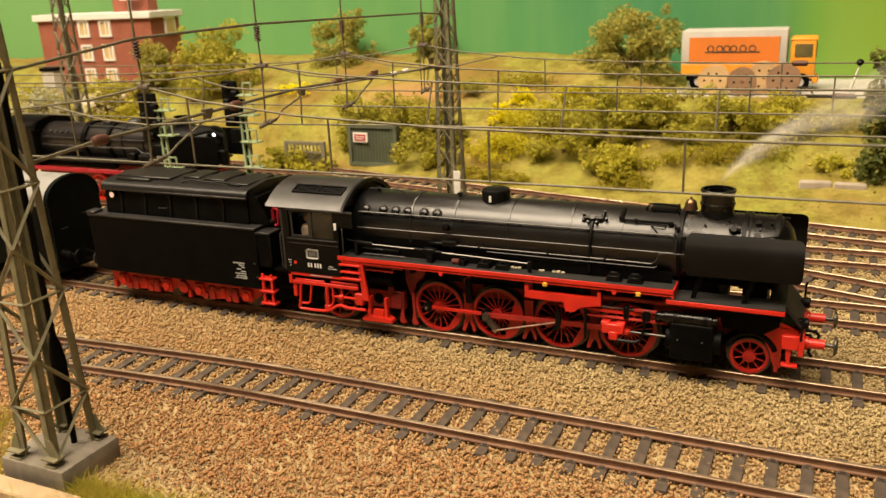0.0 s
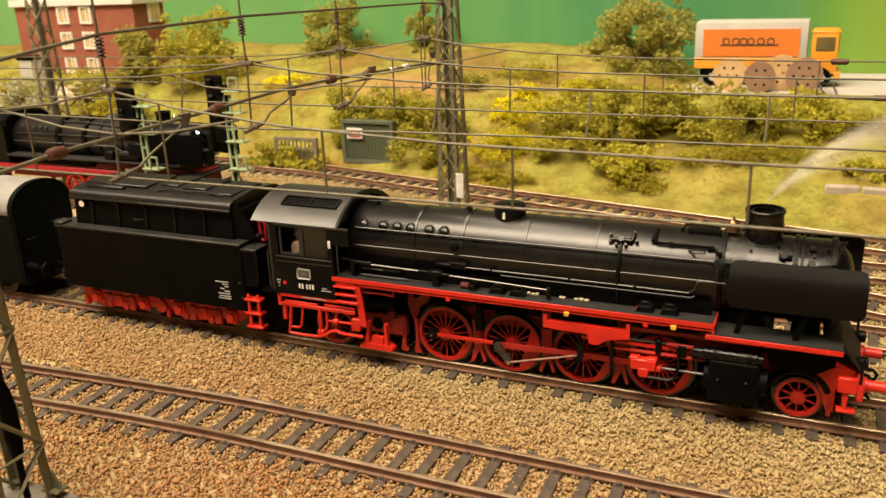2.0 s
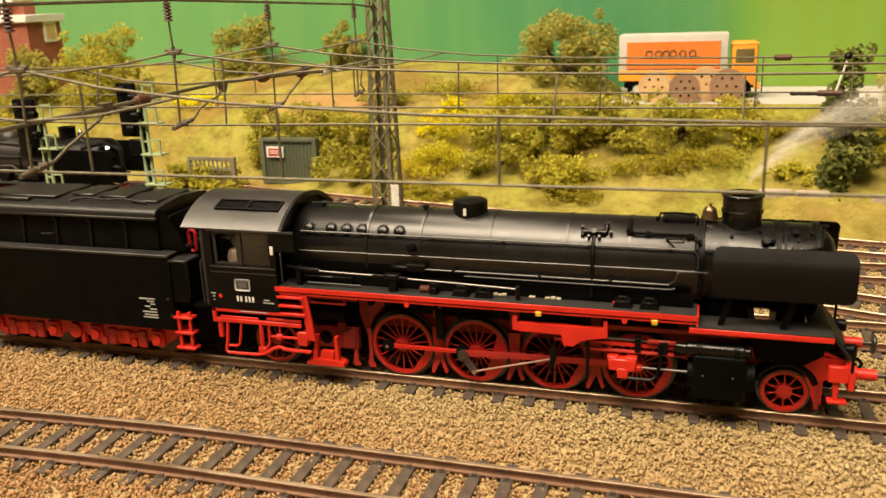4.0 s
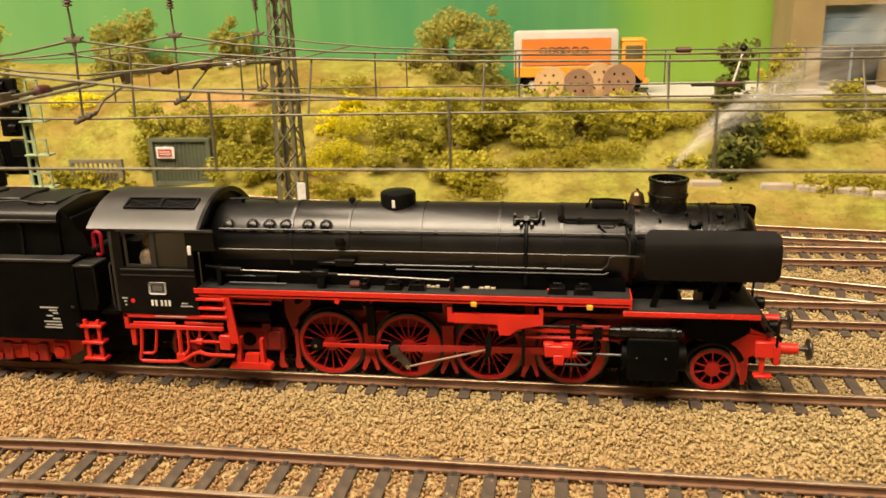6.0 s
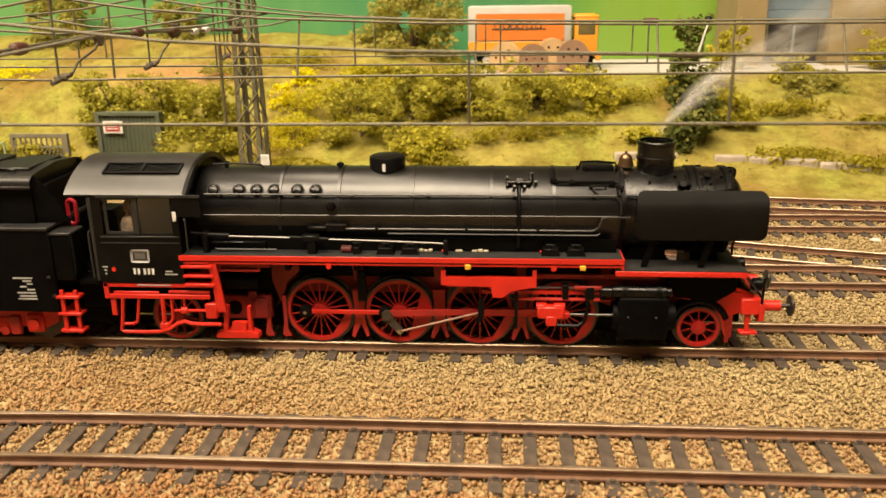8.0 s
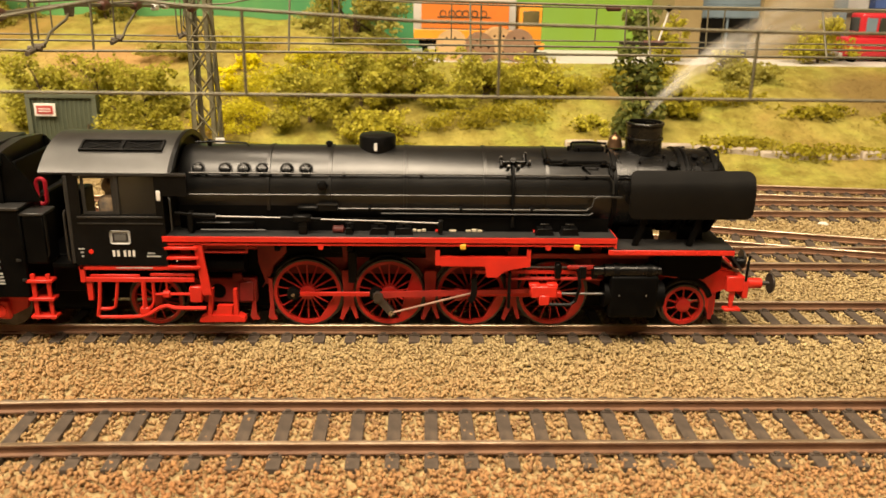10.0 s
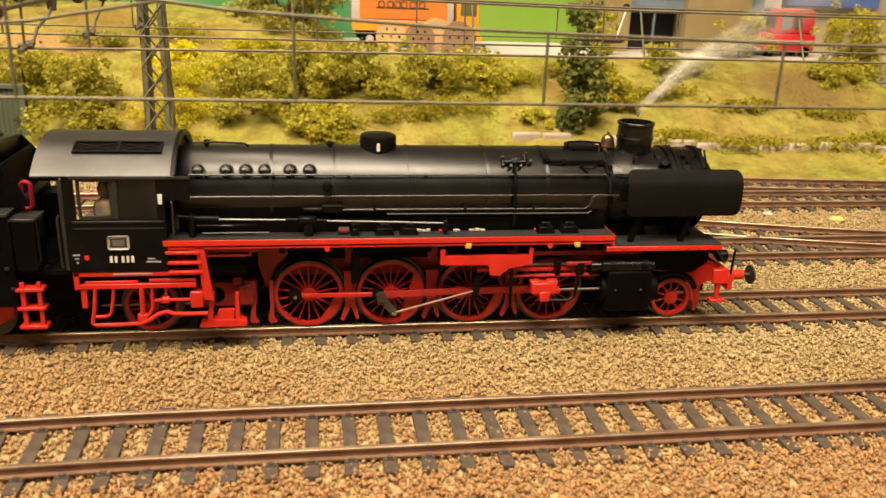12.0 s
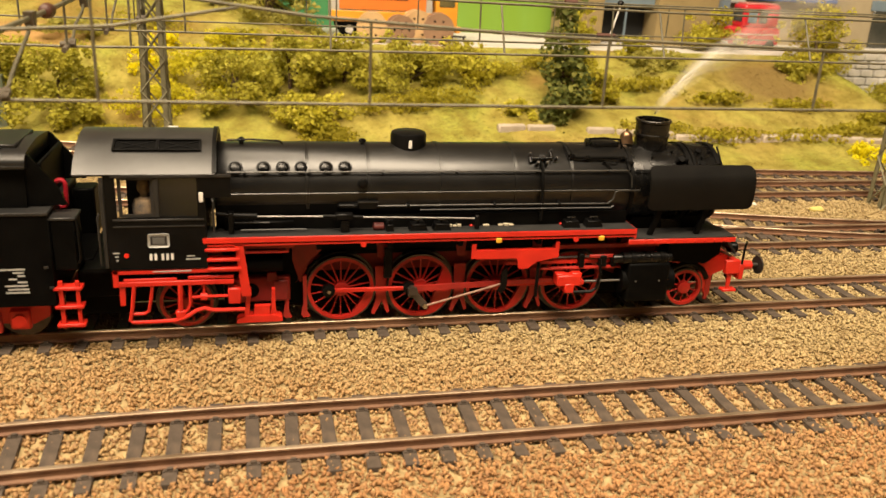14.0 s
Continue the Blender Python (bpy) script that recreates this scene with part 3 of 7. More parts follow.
part("smokebox_rail", pipe(bmesh.new(), [on_edge(80, 30, 0.9), on_edge(96, 30, 0.9), on_edge(106, 40, 1.0), on_edge(107, 70, 0.8)], 0.3), BLACK, smokebox)
part("door_wheel", ring(bmesh.new(), 1.7, 1.3, 110.9, 111.4, (0, 0, BZ), 20, "x"), BLACK, smokebox)
for a in (28, 150, 95):
    c = Vector((106.9, 10.3 * math.cos(radians(a)) * -1, BZ + 10.3 * math.sin(radians(a))))
    part("door_clamp", cyl(bmesh.new(), c, c + Vector((1.6, 0, 0)), 0.55, n=8), BLACK, smokebox)
firebox = part("firebox", prism(bmesh.new(), [(-10.6, 41), (-11.0, 36), (-10.4, 30), (-8.5, 26), (8.5, 26), (10.4, 30), (11.0, 36), (10.6, 41)], -31, 6, "x"), BLACK_MATT, loco)
part("ash_pan", prism(bmesh.new(), [(-30, 26), (-30, 16), (-24, 11), (-13, 11), (-10, 16), (-10, 26)], -7.5, 7.5), BLACK_MATT, loco)
part("smokebox_support", prism(bmesh.new(), [(97.5, 30), (97.0, 18), (104.5, 18), (104.0, 30)], -7.5, 7.5), BLACK_MATT, loco)
part("saddle", prism(bmesh.new(), [(82, 30), (80, 24), (92, 24), (90.5, 30)], -8, 8), BLACK_MATT, loco)
part("belly_duct", B(6, 80, -8.5, 8.5, 22, 31, bevel=1.5, segments=2), BLACK_MATT, loco)

# wash-out plugs along the firebox shoulder
for px in (-26.0, -19.2, -14.5, -9.9, -3.8, 1.0):
    a = radians(37)
    c = Vector((px, -BR * math.cos(a), BZ + BR * math.sin(a)))
    nrm = Vector((0, -math.cos(a), math.sin(a)))
    bm = bmesh.new()
    plug = part("washout_plug", cyl(bmesh.new(), c - nrm * 0.5, c + nrm * 0.14, 1.8, 1.8, n=24), BLACK, boiler)
    for lo, hi, r0, r1 in ((0.1, 0.45, 1.5, 1.4), (0.45, 0.75, 1.4, 1.0), (0.75, 0.95, 1.0, 0.35)):
        cyl(bm, c + nrm * lo, c + nrm * hi, r0, r1, n=20)
    part("cover", bm, SMOKEBLACK, plug, smooth=70)

# domes, chimney, bell
dome = part("steam_dome", lathe(bmesh.new(), [(5.0, 47.6), (4.7, 49.2), (4.75, 51.6), (4.5, 52.2), (3.9, 52.5), (0.2, 52.7)], "z", (18.6, 0, 0), 40), BLACK, loco, "low flat-topped black dome")
part("mark", B(17.9, 18.7, -4.95, -4.6, 48.9, 50.9), WHITE, dome, "small white mark")
chimney = part("chimney", lathe(bmesh.new(), [(4.95, 46.6), (4.85, 48.6), (4.72, 48.8), (4.72, 51.6), (5.02, 51.75), (5.02, 52.25), (4.72, 52.4), (4.72, 55.3), (5.02, 55.6), (5.05, 56.1), (4.9, 56.3), (4.3, 56.3), (4.2, 55.4), (3.3, 55.3), (3.2, 55.9), (2.9, 55.9), (2.8, 54.6), (0.3, 54.4)], "z", (88.4, 0, 0), 48), SMOKEBLACK, loco, "glossy black ringed chimney")
bell = part("bell", lathe(bmesh.new(), [(2.15, 49.6), (2.0, 50.1), (1.8, 50.8), (1.68, 51.6), (1.4, 52.2), (0.8, 52.7), (0.35, 52.9), (0.32, 53.4), (0.05, 53.6)], "z", (80.8, 0, 0), 24), BRASS, loco, "dull bronze bell")
bm = B(69.5, 77.5, -3.2, 3.2, 48.6, 50.2, bevel=0.5, segments=2)
part("preheater_cover", bm, BLACK, loco)
for vx, vz in ((6.2, 49.0), (-30 + 5.5, 49.2)):
    bm = cyl(bmesh.new(), (vx, -1.2, vz), (vx, -1.2, vz + 1.7), 0.55, n=10)
    box(bm, vx - 0.9, vx + 0.9, -1.7, -0.6, vz + 0.7, vz + 1.5, bevel=0.15)
    part("safety_valve", bm, BLACK, loco)
part("whistle_pipe", pipe(bmesh.new(), [(-28, -1.6, 50.2), (-22, -1.6, 50.4), (-15, -1.8, 50.1), (-14.2, -2, 49.3)], 0.28), BLACK, loco)
part("top_pipe", pipe(bmesh.new(), [(68.5, -2.8, 49.4), (69, -2.8, 51.2), (73, -2.6, 51.3), (77.8, -2.6, 50.9), (78.2, -2.6, 49.6)], 0.3), BLACK, loco)


def on_boiler(x, deg, out=0.0):
    """A point on the near side of the boiler, deg above its middle."""
    a = radians(deg)
    return Vector((x, -(BR + out) * math.cos(a), BZ + (BR + out) * math.sin(a)))


# handrail with knobs, pipes along the near flank
part("handrail", pipe(bmesh.new(), [on_boiler(-28, 30, 0.9), on_boiler(77.5, 30, 0.9), on_boiler(78.6, 22, 0.9), on_boiler(78.6, 8, 0.9)], 0.27), HANDRAIL, loco)
for kx in (-24, -8, 10.5, 30, 52, 72):
    part("rail_knob", cyl(bmesh.new(), on_boiler(kx, 30), on_boiler(kx, 30, 1.1), 0.4, n=8), BLACK, loco)
part("sand_pipe", pipe(bmesh.new(), [on_boiler(-28, 4, 0.6), on_boiler(45, 4.5, 0.6), on_boiler(78, 4.5, 0.6)], 0.24), HANDRAIL, loco)
part("feed_pipe", pipe(bmesh.new(), [(8.5, -12.6, 35.7), (30, -12.6, 35.7), (60, -12.6, 35.6), (72, -12.5, 35.5)], 0.26), HANDRAIL, loco)
part("feed_pipe", pipe(bmesh.new(), [(20, -12.9, 34.6), (48, -12.9, 34.5), (72.6, -12.8, 34.4), (73.6, -12.7, 34.9)], 0.22), BLACK_TOP, loco)
part("feed_pipe", pipe(bmesh.new(), [(72, -12.4, 35.6), (73.4, -12.4, 36.6), (73.9, -12.3, 38.6), (75, -12.2, 39.0), (81, -12.2, 39.0)], 0.26), HANDRAIL, loco)
for kx in (17.0, 40.0, 58.0):
    part("pipe_clip", B(kx - 0.35, kx + 0.35, -13.0, -11.0, 35.1, 36.2, bevel=0.1), BLACK, loco)
part("valve_box", B(4.0, 9.0, -13.0, -10.6, 34.9, 37.0, bevel=0.25), BLACK, loco)
part("box_lip", B(3.8, 9.3, -13.15, -12.9, 36.7, 37.0), BLACK_TOP, loco)
part("reverser_rod", pipe(bmesh.new(), [(-21, -15.0, 34.2), (-2.5, -15.0, 33.9)], 0.24), STEEL_DULL, loco, "bright steel reversing rod")
part("reverser_rod", pipe(bmesh.new(), [(4.0, -15.0, 33.6), (20, -15.0, 33.2), (34.6, -15.0, 32.7)], 0.24), STEEL_DULL, loco, "bright steel reversing rod")
rk = B(-2.0, 2.6, -15.6, -13.4, 32.9, 34.6, bevel=0.3)
cyl(rk, (-5, -15, 34.0), (5, -15, 33.6), 0.5, n=10)
box(rk, -0.6, 1.6, -15.4, -13.6, 29.7, 33.0, bevel=0.2)
cyl(rk, (0.4, -15.7, 31.0), (0.4, -14.0, 31.0), 1.0, n=14)
part("rod_bracket", rk, BLACK, loco)
part("rod_bracket", B(34.2, 35.4, -15.5, -14.4, 30, 33.6, bevel=0.2), BLACK, loco)
st = cyl(bmesh.new(), (-27.5, -14.6, 34.4), (-21.0, -14.6, 34.2), 0.75, n=12)
cyl(st, (-31, -14.6, 35.0), (-27.5, -14.6, 34.6), 0.45, n=10)
box(st, -28, -26.6, -15.4, -13.0, 30.0, 35.2, bevel=0.2)
part("screw_gear", st, BLACK, loco)
part("lower_pipe", pipe(bmesh.new(), [(-25, -14.4, 30.5), (-9, -14.4, 30.5)], 0.26), BLACK_TOP, loco)
part("lower_pipe", pipe(bmesh.new(), [(-27, -13.2, 32.0), (-18, -13.2, 32.0)], 0.24), BLACK_TOP, loco)
part("floor_box", B(-22, -12, -13.2, -11.8, 29.7, 32.2, bevel=0.2), BLACK_MATT, loco)
part("feed_valve_pipe", pipe(bmesh.new(), [on_boiler(53.2, 46, 0.6), on_boiler(53.2, 30, 1.2), on_boiler(53.2, 0, 1.2), (53.2, -12.3, 31)], 0.5), BLACK, loco)
bm = bmesh.new()
cyl(bm, on_boiler(50.5, 47, 0.8), on_boiler(56.2, 47, 0.8), 0.75, n=10)
cyl(bm, on_boiler(53.2, 47, 0), on_boiler(53.2, 47, 1.9), 0.8, n=10)
cyl(bm, on_boiler(56.2, 47, 0.9), on_boiler(56.2, 58, 1.0), 0.55, n=10)
cyl(bm, on_boiler(50.3, 53, 0.6), on_boiler(50.3, 42, 0.6), 0.5, n=10)
part("feed_valve", bm, SMOKEBLACK, loco)
for vx, deg in ((50.2, 52), (52.0, 40), (56.4, 58), (57.4, 46), (54.6, 40)):
    part("valve_cap", cyl(bmesh.new(), on_boiler(vx, deg, 0.6), on_boiler(vx, deg, 1.7), 0.5, 0.4, n=10), BLACK_TOP, loco)
    part("valve_nut", cyl(bmesh.new(), on_boiler(vx, deg, 1.6), on_boiler(vx, deg, 2.0), 0.28, n=6), GUNMETAL, loco)
bm = bmesh.new()
pipe(bm, [on_boiler(61.5, 76, 0.4), on_boiler(61.8, 52, 0.9), on_boiler(63, 48, 0.9), on_boiler(76, 48, 0.9), on_boiler(78, 46, 0.9), on_boiler(78.3, 30, 0.9)], 0.42, 8)
cyl(bm, on_boiler(61.7, 74, 0.2), on_boiler(61.7, 50, 0.9), 0.75, n=10)
part("blower_pipe", bm, BLACK, loco)
bm = bmesh.new()
pipe(bm, [on_boiler(71, 42, 0.2), on_boiler(71, 42, 1.0), on_boiler(75, 42, 1.0), on_boiler(75, 42, 0.2)], 0.25)
pipe(bm, [on_boiler(71.2, 42, 0.5), on_boiler(73, 33, 0.5)], 0.2)
part("step_iron", bm, BLACK, loco)
for vx, deg in ((62.0, 50), (66.5, 48), (76.5, 47), (78.6, 40)):
    part("pipe_union", cyl(bmesh.new(), on_boiler(vx - 0.7, deg, 0.9), on_boiler(vx + 0.7, deg, 0.9), 0.65, n=8), SMOKEBLACK, loco)
for vx, deg in ((68.2, 78), (70.6, 74), (75.5, 76), (78.0, 72)):
    part("stud", cyl(bmesh.new(), on_boiler(vx, deg, -0.2), on_boiler(vx, deg, 1.1), 0.4, 0.3, n=8), SMOKEBLACK, loco)
for vx, deg in ((86.0, 52), (92.5, 62), (96.0, 34), (101.0, 50), (104.0, 62)):
    part("stud", cyl(bmesh.new(), on_edge(vx, deg, -0.2), on_edge(vx, deg, 0.8), 0.45, 0.35, n=8), SMOKEBLACK, smokebox)
part("check_knob", lathe(bmesh.new(), [(0.4, -1.2), (1.1, -0.9), (1.35, 0), (1.1, 0.9), (0.4, 1.2)], "y", (5.2, -11.9, 41.5), 20), BLACK, loco)
part("sand_box", B(-1, 6, -12.6, -9, 35.0, 36.2, bevel=0.3), BLACK, loco)

# running boards with red edges
for s in (-1, 1):
    y0, y1 = (-17.2, -8.5) if s < 0 else (8.5, 17.2)
    rb = part("running_board", B(-33, 79, y0 + 0.15, y1, 29.0, 29.7), DECK, loco, "dark running board with a red edge")
    part("edge_strip", B(-34, 79.3, (y0 if s < 0 else y1 - 0.5), (y0 + 0.5 if s < 0 else y1), 28.15, 29.6, bevel=0.1), RED, rb)
    fb = part("front_board", B(77.5, 109.5, y0 + 0.15, y1, 26.0, 26.8), DECK, loco, "dark front running board with a red edge")
    part("edge_strip", B(77.3, 109.6, (y0 if s < 0 else y1 - 0.5), (y0 + 0.5 if s < 0 else y1), 25.15, 26.5, bevel=0.1), RED, fb)
part("front_deck", prism(bmesh.new(), [(105, 26.2), (109.4, 26.2), (114.5, 19.6), (114.5, 18.8), (109, 25.3), (105, 25.3)], -11, 11), DECK, loco)
part("step_riser", B(78.8, 79.4, -17.0, -8.5, 25.5, 29.5), RED, loco)
for sx, big in ((12.0, False), (19.4, True), (25.6, True), (61.2, True), (67.6, True)):
    w = 2.4 if big else 1.0
    bm = prism(bmesh.new(), [(sx - w, 29.7), (sx + w, 29.7), (sx + w * 0.75, 31.2), (sx - w * 0.75, 31.2)], -15.4, -12.6)
    box(bm, sx - w * 0.8, sx + w * 0.8, -15.5, -12.5, 31.1, 31.5, bevel=0.1)
    cyl(bm, (sx, -14.0, 31.2), (sx, -14.0, 32.3), 0.3, n=8)
    box(bm, sx - 1.2, sx + 1.2, -14.25, -13.75, 32.2, 32.5, bevel=0.1)
    part("lubricator", bm, BLACK, loco)
    if big:
        part("lever", B(sx - 1.1, sx + 1.1, -14.35, -14.25, 32.25, 32.45), HANDRAIL, loco)
part("pipe_joint", lathe(bmesh.new(), [(0.3, 7.6), (1.0, 8.0), (1.0, 10.4), (0.3, 10.8)], "x", (0, -13.6, 30.6), 12), surface("maroon_joint", (0.10, 0.014, 0.011), (0.06, 0.010, 0.009), 0.6, 0, 300, 2000, 0.05), loco)
for sx in (40.5, 69.2):
    part("lamp_block", B(sx - 0.75, sx + 0.75, -17.5, -16.8, 26.6, 27.9, bevel=0.15), YELLOW, loco, "small yellow block")
for sx in (5.0, 62.0):
    part("bolt", cyl(bmesh.new(), (sx, -17.3, 27.0), (sx, -16.5, 27.0), 0.7, n=10), RED, loco)

# valve gear
CREAM_BIT = surface("cream_plastic", (0.50, 0.44, 0.32), (0.36, 0.31, 0.22), 0.5, 0, 400, 2000, 0.0)
part("boiler_skirt", B(-29, 78, -12.0, -11.6, 29.7, 33.2), BLACK_MATT, loco)
for a, b, mt in ((26.6, 31.4, WHITE), (37.2, 39.2, WHITE), (41.4, 45.8, WHITE), (33.6, 34.4, RED), (58.6, 59.4, RED)):
    n_bit = max(1, int((b - a) / 1.1))
    for k in range(n_bit):
        w = (b - a) / n_bit
        part("pipe_joint", B(a + k * w, a + (k + 0.85) * w, -13.0, -12.1, 29.8, 30.25 + 0.2 * (k % 2), bevel=0.08), CREAM_BIT if mt is WHITE else mt, loco)
for k in range(9):
    part("rivet", cyl(bmesh.new(), (82 + k * 3, -17.2, 25.8), (82 + k * 3, -17.5, 25.8), 0.3, n=8), RED, loco)
part("lower_lip", B(-33, 79.3, -16.9, -16.4, 27.3, 27.8), RED, loco)
part("bundle_pipe", pipe(bmesh.new(), [(-10, -9.6, 25.6), (10, -9.8, 25.2), (28, -9.8, 26.2), (46, -9.8, 25.0), (60, -9.8, 25.6)], 0.4, 6), BLACK, loco)
for bx in (-6, 12, 30.5, 52, 70):
    part("frame_stay", B(bx - 0.7, bx + 0.7, -16.4, -7.5, 25.6, 27.8, bevel=0.15), BLACK_MATT, loco)
part("brake_cylinder", cyl(bmesh.new(), (-24, -11.5, 21.0), (-15, -11.5, 21.0), 2.5, n=20), BLACK_MATT, loco)
br = B(-24.5, -13.5, -15.6, -15.0, 26.6, 27.3)
box(br, -24.5, -23.9, -15.6, -15.0, 25.4, 26.6)
box(br, -14.1, -13.5, -15.6, -15.0, 25.4, 26.6)
box(br, -24.5, -13.5, -15.6, -15.0, 24.8, 25.4)
part("pipe_bracket", br, RED_DARK, loco)
part("equaliser", B(-28, -12, -11.4, -10.6, 24.4, 25.4, bevel=0.15), RED_DARK, loco)
gear = part("slide_bar", B(35, 57.5, -16.0, -14.6, 21.4, 24.2, bevel=0.2), RED, loco)
bm = prism(bmesh.new(), [(33.6, 26.0), (33.6, 22.0), (46.2, 21.8), (46.8, 18.8), (49.4, 18.8), (51.5, 20.6), (57.8, 21.8), (57.8, 26.2), (56.8, 26.2), (56.8, 24.2), (34.8, 24.2), (34.8, 26.0)], -16.4, -15.7)
part("guide_plate", bm, RED, loco)
part("coupling_rod", B(-3.6, 62.0, -11.4, -10.6, 11.6, 12.7, bevel=0.15), RED, loco)
for cx in (0.2, 21.7, 43.3, 64.9):
    part("crank_boss", lathe(bmesh.new(), [(1.7, -10.0), (1.7, -11.7), (0.9, -11.9), (0.3, -12.1)], "y", (cx - 3.4, 0, 12.2), 18), BLACK if cx in (0.2, 21.7) else RED_DARK, loco)
    part("pin", cyl(bmesh.new(), (cx - 3.4, -11.8, 12.2), (cx - 3.4, -12.4, 12.2), 0.5, n=10), STEEL, loco)
bm = bmesh.new()
prism(bm, [(17.6, 12.9), (20.0, 13.0), (20.4, 11.4), (22.9, 8.6), (23.0, 7.6), (22.2, 7.1), (21.3, 7.5), (19.2, 10.0), (17.8, 10.6)], -13.4, -12.4)
cyl(bm, (18.9, -12.2, 12.2), (18.9, -13.9, 12.2), 1.2, n=14)
part("return_crank", bm, surface("oily_brown_steel", (0.055, 0.042, 0.033), (0.09, 0.07, 0.055), 0.45, 0.4, 300, 2000, 0.1), loco, "oily brown return crank")
part("crank_pin", cyl(bmesh.new(), (22.3, -12.2, 7.8), (22.3, -14.0, 7.8), 0.7, n=12), STEEL, loco)
part("connecting_rod", cyl(bmesh.new(), (22.6, -13.6, 7.9), (43.0, -13.6, 13.4), 0.29, n=8), ROD, loco, "bright steel rod")
part("main_rod", prism(bmesh.new(), [(18.6, 13.2), (18.6, 11.6), (60, 13.2), (60, 14.3)], -12.6, -11.9), RED_DARK, loco)
part("expansion_link", prism(bmesh.new(), [(43.0, 17.5), (43.0, 13.0), (42.2, 11.6), (43.2, 10.8), (44.2, 12.0), (44.6, 14.0), (44.4, 18.5)], -14.5, -13.4), BLACK, loco)
part("radius_rod", B(44, 76, -13.8, -13.2, 18.9, 19.8), RED, loco)
part("valve_rod", cyl(bmesh.new(), (57.0, -13.4, 20.6), (76, -13.4, 20.6), 0.3, n=8), STEEL_DULL, loco)
part("sill_bar", B(57.5, 89, -12.6, -11.8, 22.7, 24.0, bevel=0.1), RED_DARK, loco)
for k, (a, b) in enumerate(((64.5, 66.0), (70.5, 72.5), (74.0, 75.5))):
    part("valve_bracket", B(a, b, -15.2, -13.0, 18.0, 22.0 - k * 0.6, bevel=0.2), BLACK, loco)
part("cross_link", B(67.5, 75.5, -15.0, -14.2, 20.6, 21.6, bevel=0.2), RED_DARK, loco)
bm = B(58.2, 65.0, -16.6, -12.6, 13.2, 16.4, bevel=0.3)
box(bm, 60.4, 63.2, -16.8, -13.0, 11.2, 14.0, bevel=0.3)
box(bm, 57.9, 60.6, -16.4, -13.4, 15.8, 16.9, bevel=0.2)
box(bm, 62.4, 65.2, -16.4, -13.4, 15.8, 16.9, bevel=0.2)
box(bm, 64.6, 66.4, -15.6, -13.6, 13.0, 14.4, bevel=0.2)
part("crosshead", bm, RED, loco)
part("piston_rod", cyl(bmesh.new(), (64.5, -14.2, 13.6), (79, -14.2, 13.6), 0.34, n=10), STEEL_DULL, loco)
part("union_link", pipe(bmesh.new(), [(61.5, -16.2, 11.4), (68.5, -16.0, 11.2), (70, -15.6, 12.0), (71.0, -15.4, 16), (70.4, -15.2, 20.5)], 0.45, 6), BLACK, loco)
part("lap_lever", B(52.4, 53.2, -15.4, -14.6, 9.8, 20, bevel=0.15), BLACK, loco)
part("guide_bar", B(52, 77, -14.8, -13.6, 17.5, 18.1, bevel=0.1), RED_DARK, loco)
for s in (-1, 1):
    y0, y1 = (-17.0, -9.8) if s < 0 else (9.8, 17.0)
    cy = part("cylinder_block", B(78.5, 91.2, y0, y1, 7.8, 19.4, bevel=0.9, segments=3), BLACK_MATT, loco, "black cylinder block with bolted covers")
    yc = (y0 + y1) / 2
    part("steam_chest", lathe(bmesh.new(), [(1.1, 74.2), (1.3, 74.5), (1.3, 76.8), (1.75, 77), (1.75, 90.2), (1.3, 90.5), (1.3, 91.6), (0.6, 92.0)], "x", (0, y0 + 2.0 if s < 0 else y1 - 2.0, 20.4), 28), SMOKEBLACK, cy)
    part("cylinder_cover", cyl(bmesh.new(), (77.4, yc, 13.4), (93.0, yc, 13.4), 3.6, n=28), BLACK_MATT, cy)
    for bx in (80, 88.5):
        part("strap", lathe_tube(bmesh.new(), [(1.7, bx - 0.6), (1.95, bx - 0.6), (1.95, bx + 0.6), (1.7, bx + 0.6)], "x", (0, y0 + 2.0 if s < 0 else y1 - 2.0, 20.4), 28), BLACK, cy)
    for bx in (81, 88):
        part("bolt", cyl(bmesh.new(), (bx, y0 - 0.2 if s < 0 else y1 + 0.2, 14.2), (bx, yc, 14.2), 0.25, n=8), STEEL_DULL, cy)
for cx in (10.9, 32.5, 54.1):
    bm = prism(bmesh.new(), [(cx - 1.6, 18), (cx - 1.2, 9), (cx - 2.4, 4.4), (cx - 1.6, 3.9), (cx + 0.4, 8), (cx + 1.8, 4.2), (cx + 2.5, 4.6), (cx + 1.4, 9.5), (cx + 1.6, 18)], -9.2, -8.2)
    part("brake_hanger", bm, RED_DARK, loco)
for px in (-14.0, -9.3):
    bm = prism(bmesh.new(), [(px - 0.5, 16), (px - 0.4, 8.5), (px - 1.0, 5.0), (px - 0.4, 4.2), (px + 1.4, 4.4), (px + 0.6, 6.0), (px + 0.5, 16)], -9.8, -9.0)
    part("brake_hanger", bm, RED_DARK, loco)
part("link_bracket", B(11.2, 13.4, -12, -10.6, 15.5, 24, bevel=0.2), BLACK, loco)
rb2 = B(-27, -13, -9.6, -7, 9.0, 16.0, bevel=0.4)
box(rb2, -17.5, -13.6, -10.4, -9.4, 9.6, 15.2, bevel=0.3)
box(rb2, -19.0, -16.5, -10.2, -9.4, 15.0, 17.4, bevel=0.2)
part("rear_box", rb2, RED_SHADED, loco)
part("frame_stretcher", prism(bmesh.new(), [(-12.4, 26.4), (-12.4, 20), (-10.6, 14), (-9.2, 14), (-8.6, 19), (-5.0, 22.6), (-5.0, 26.4)], -8.6, -8.0), RED_SHADED, loco)
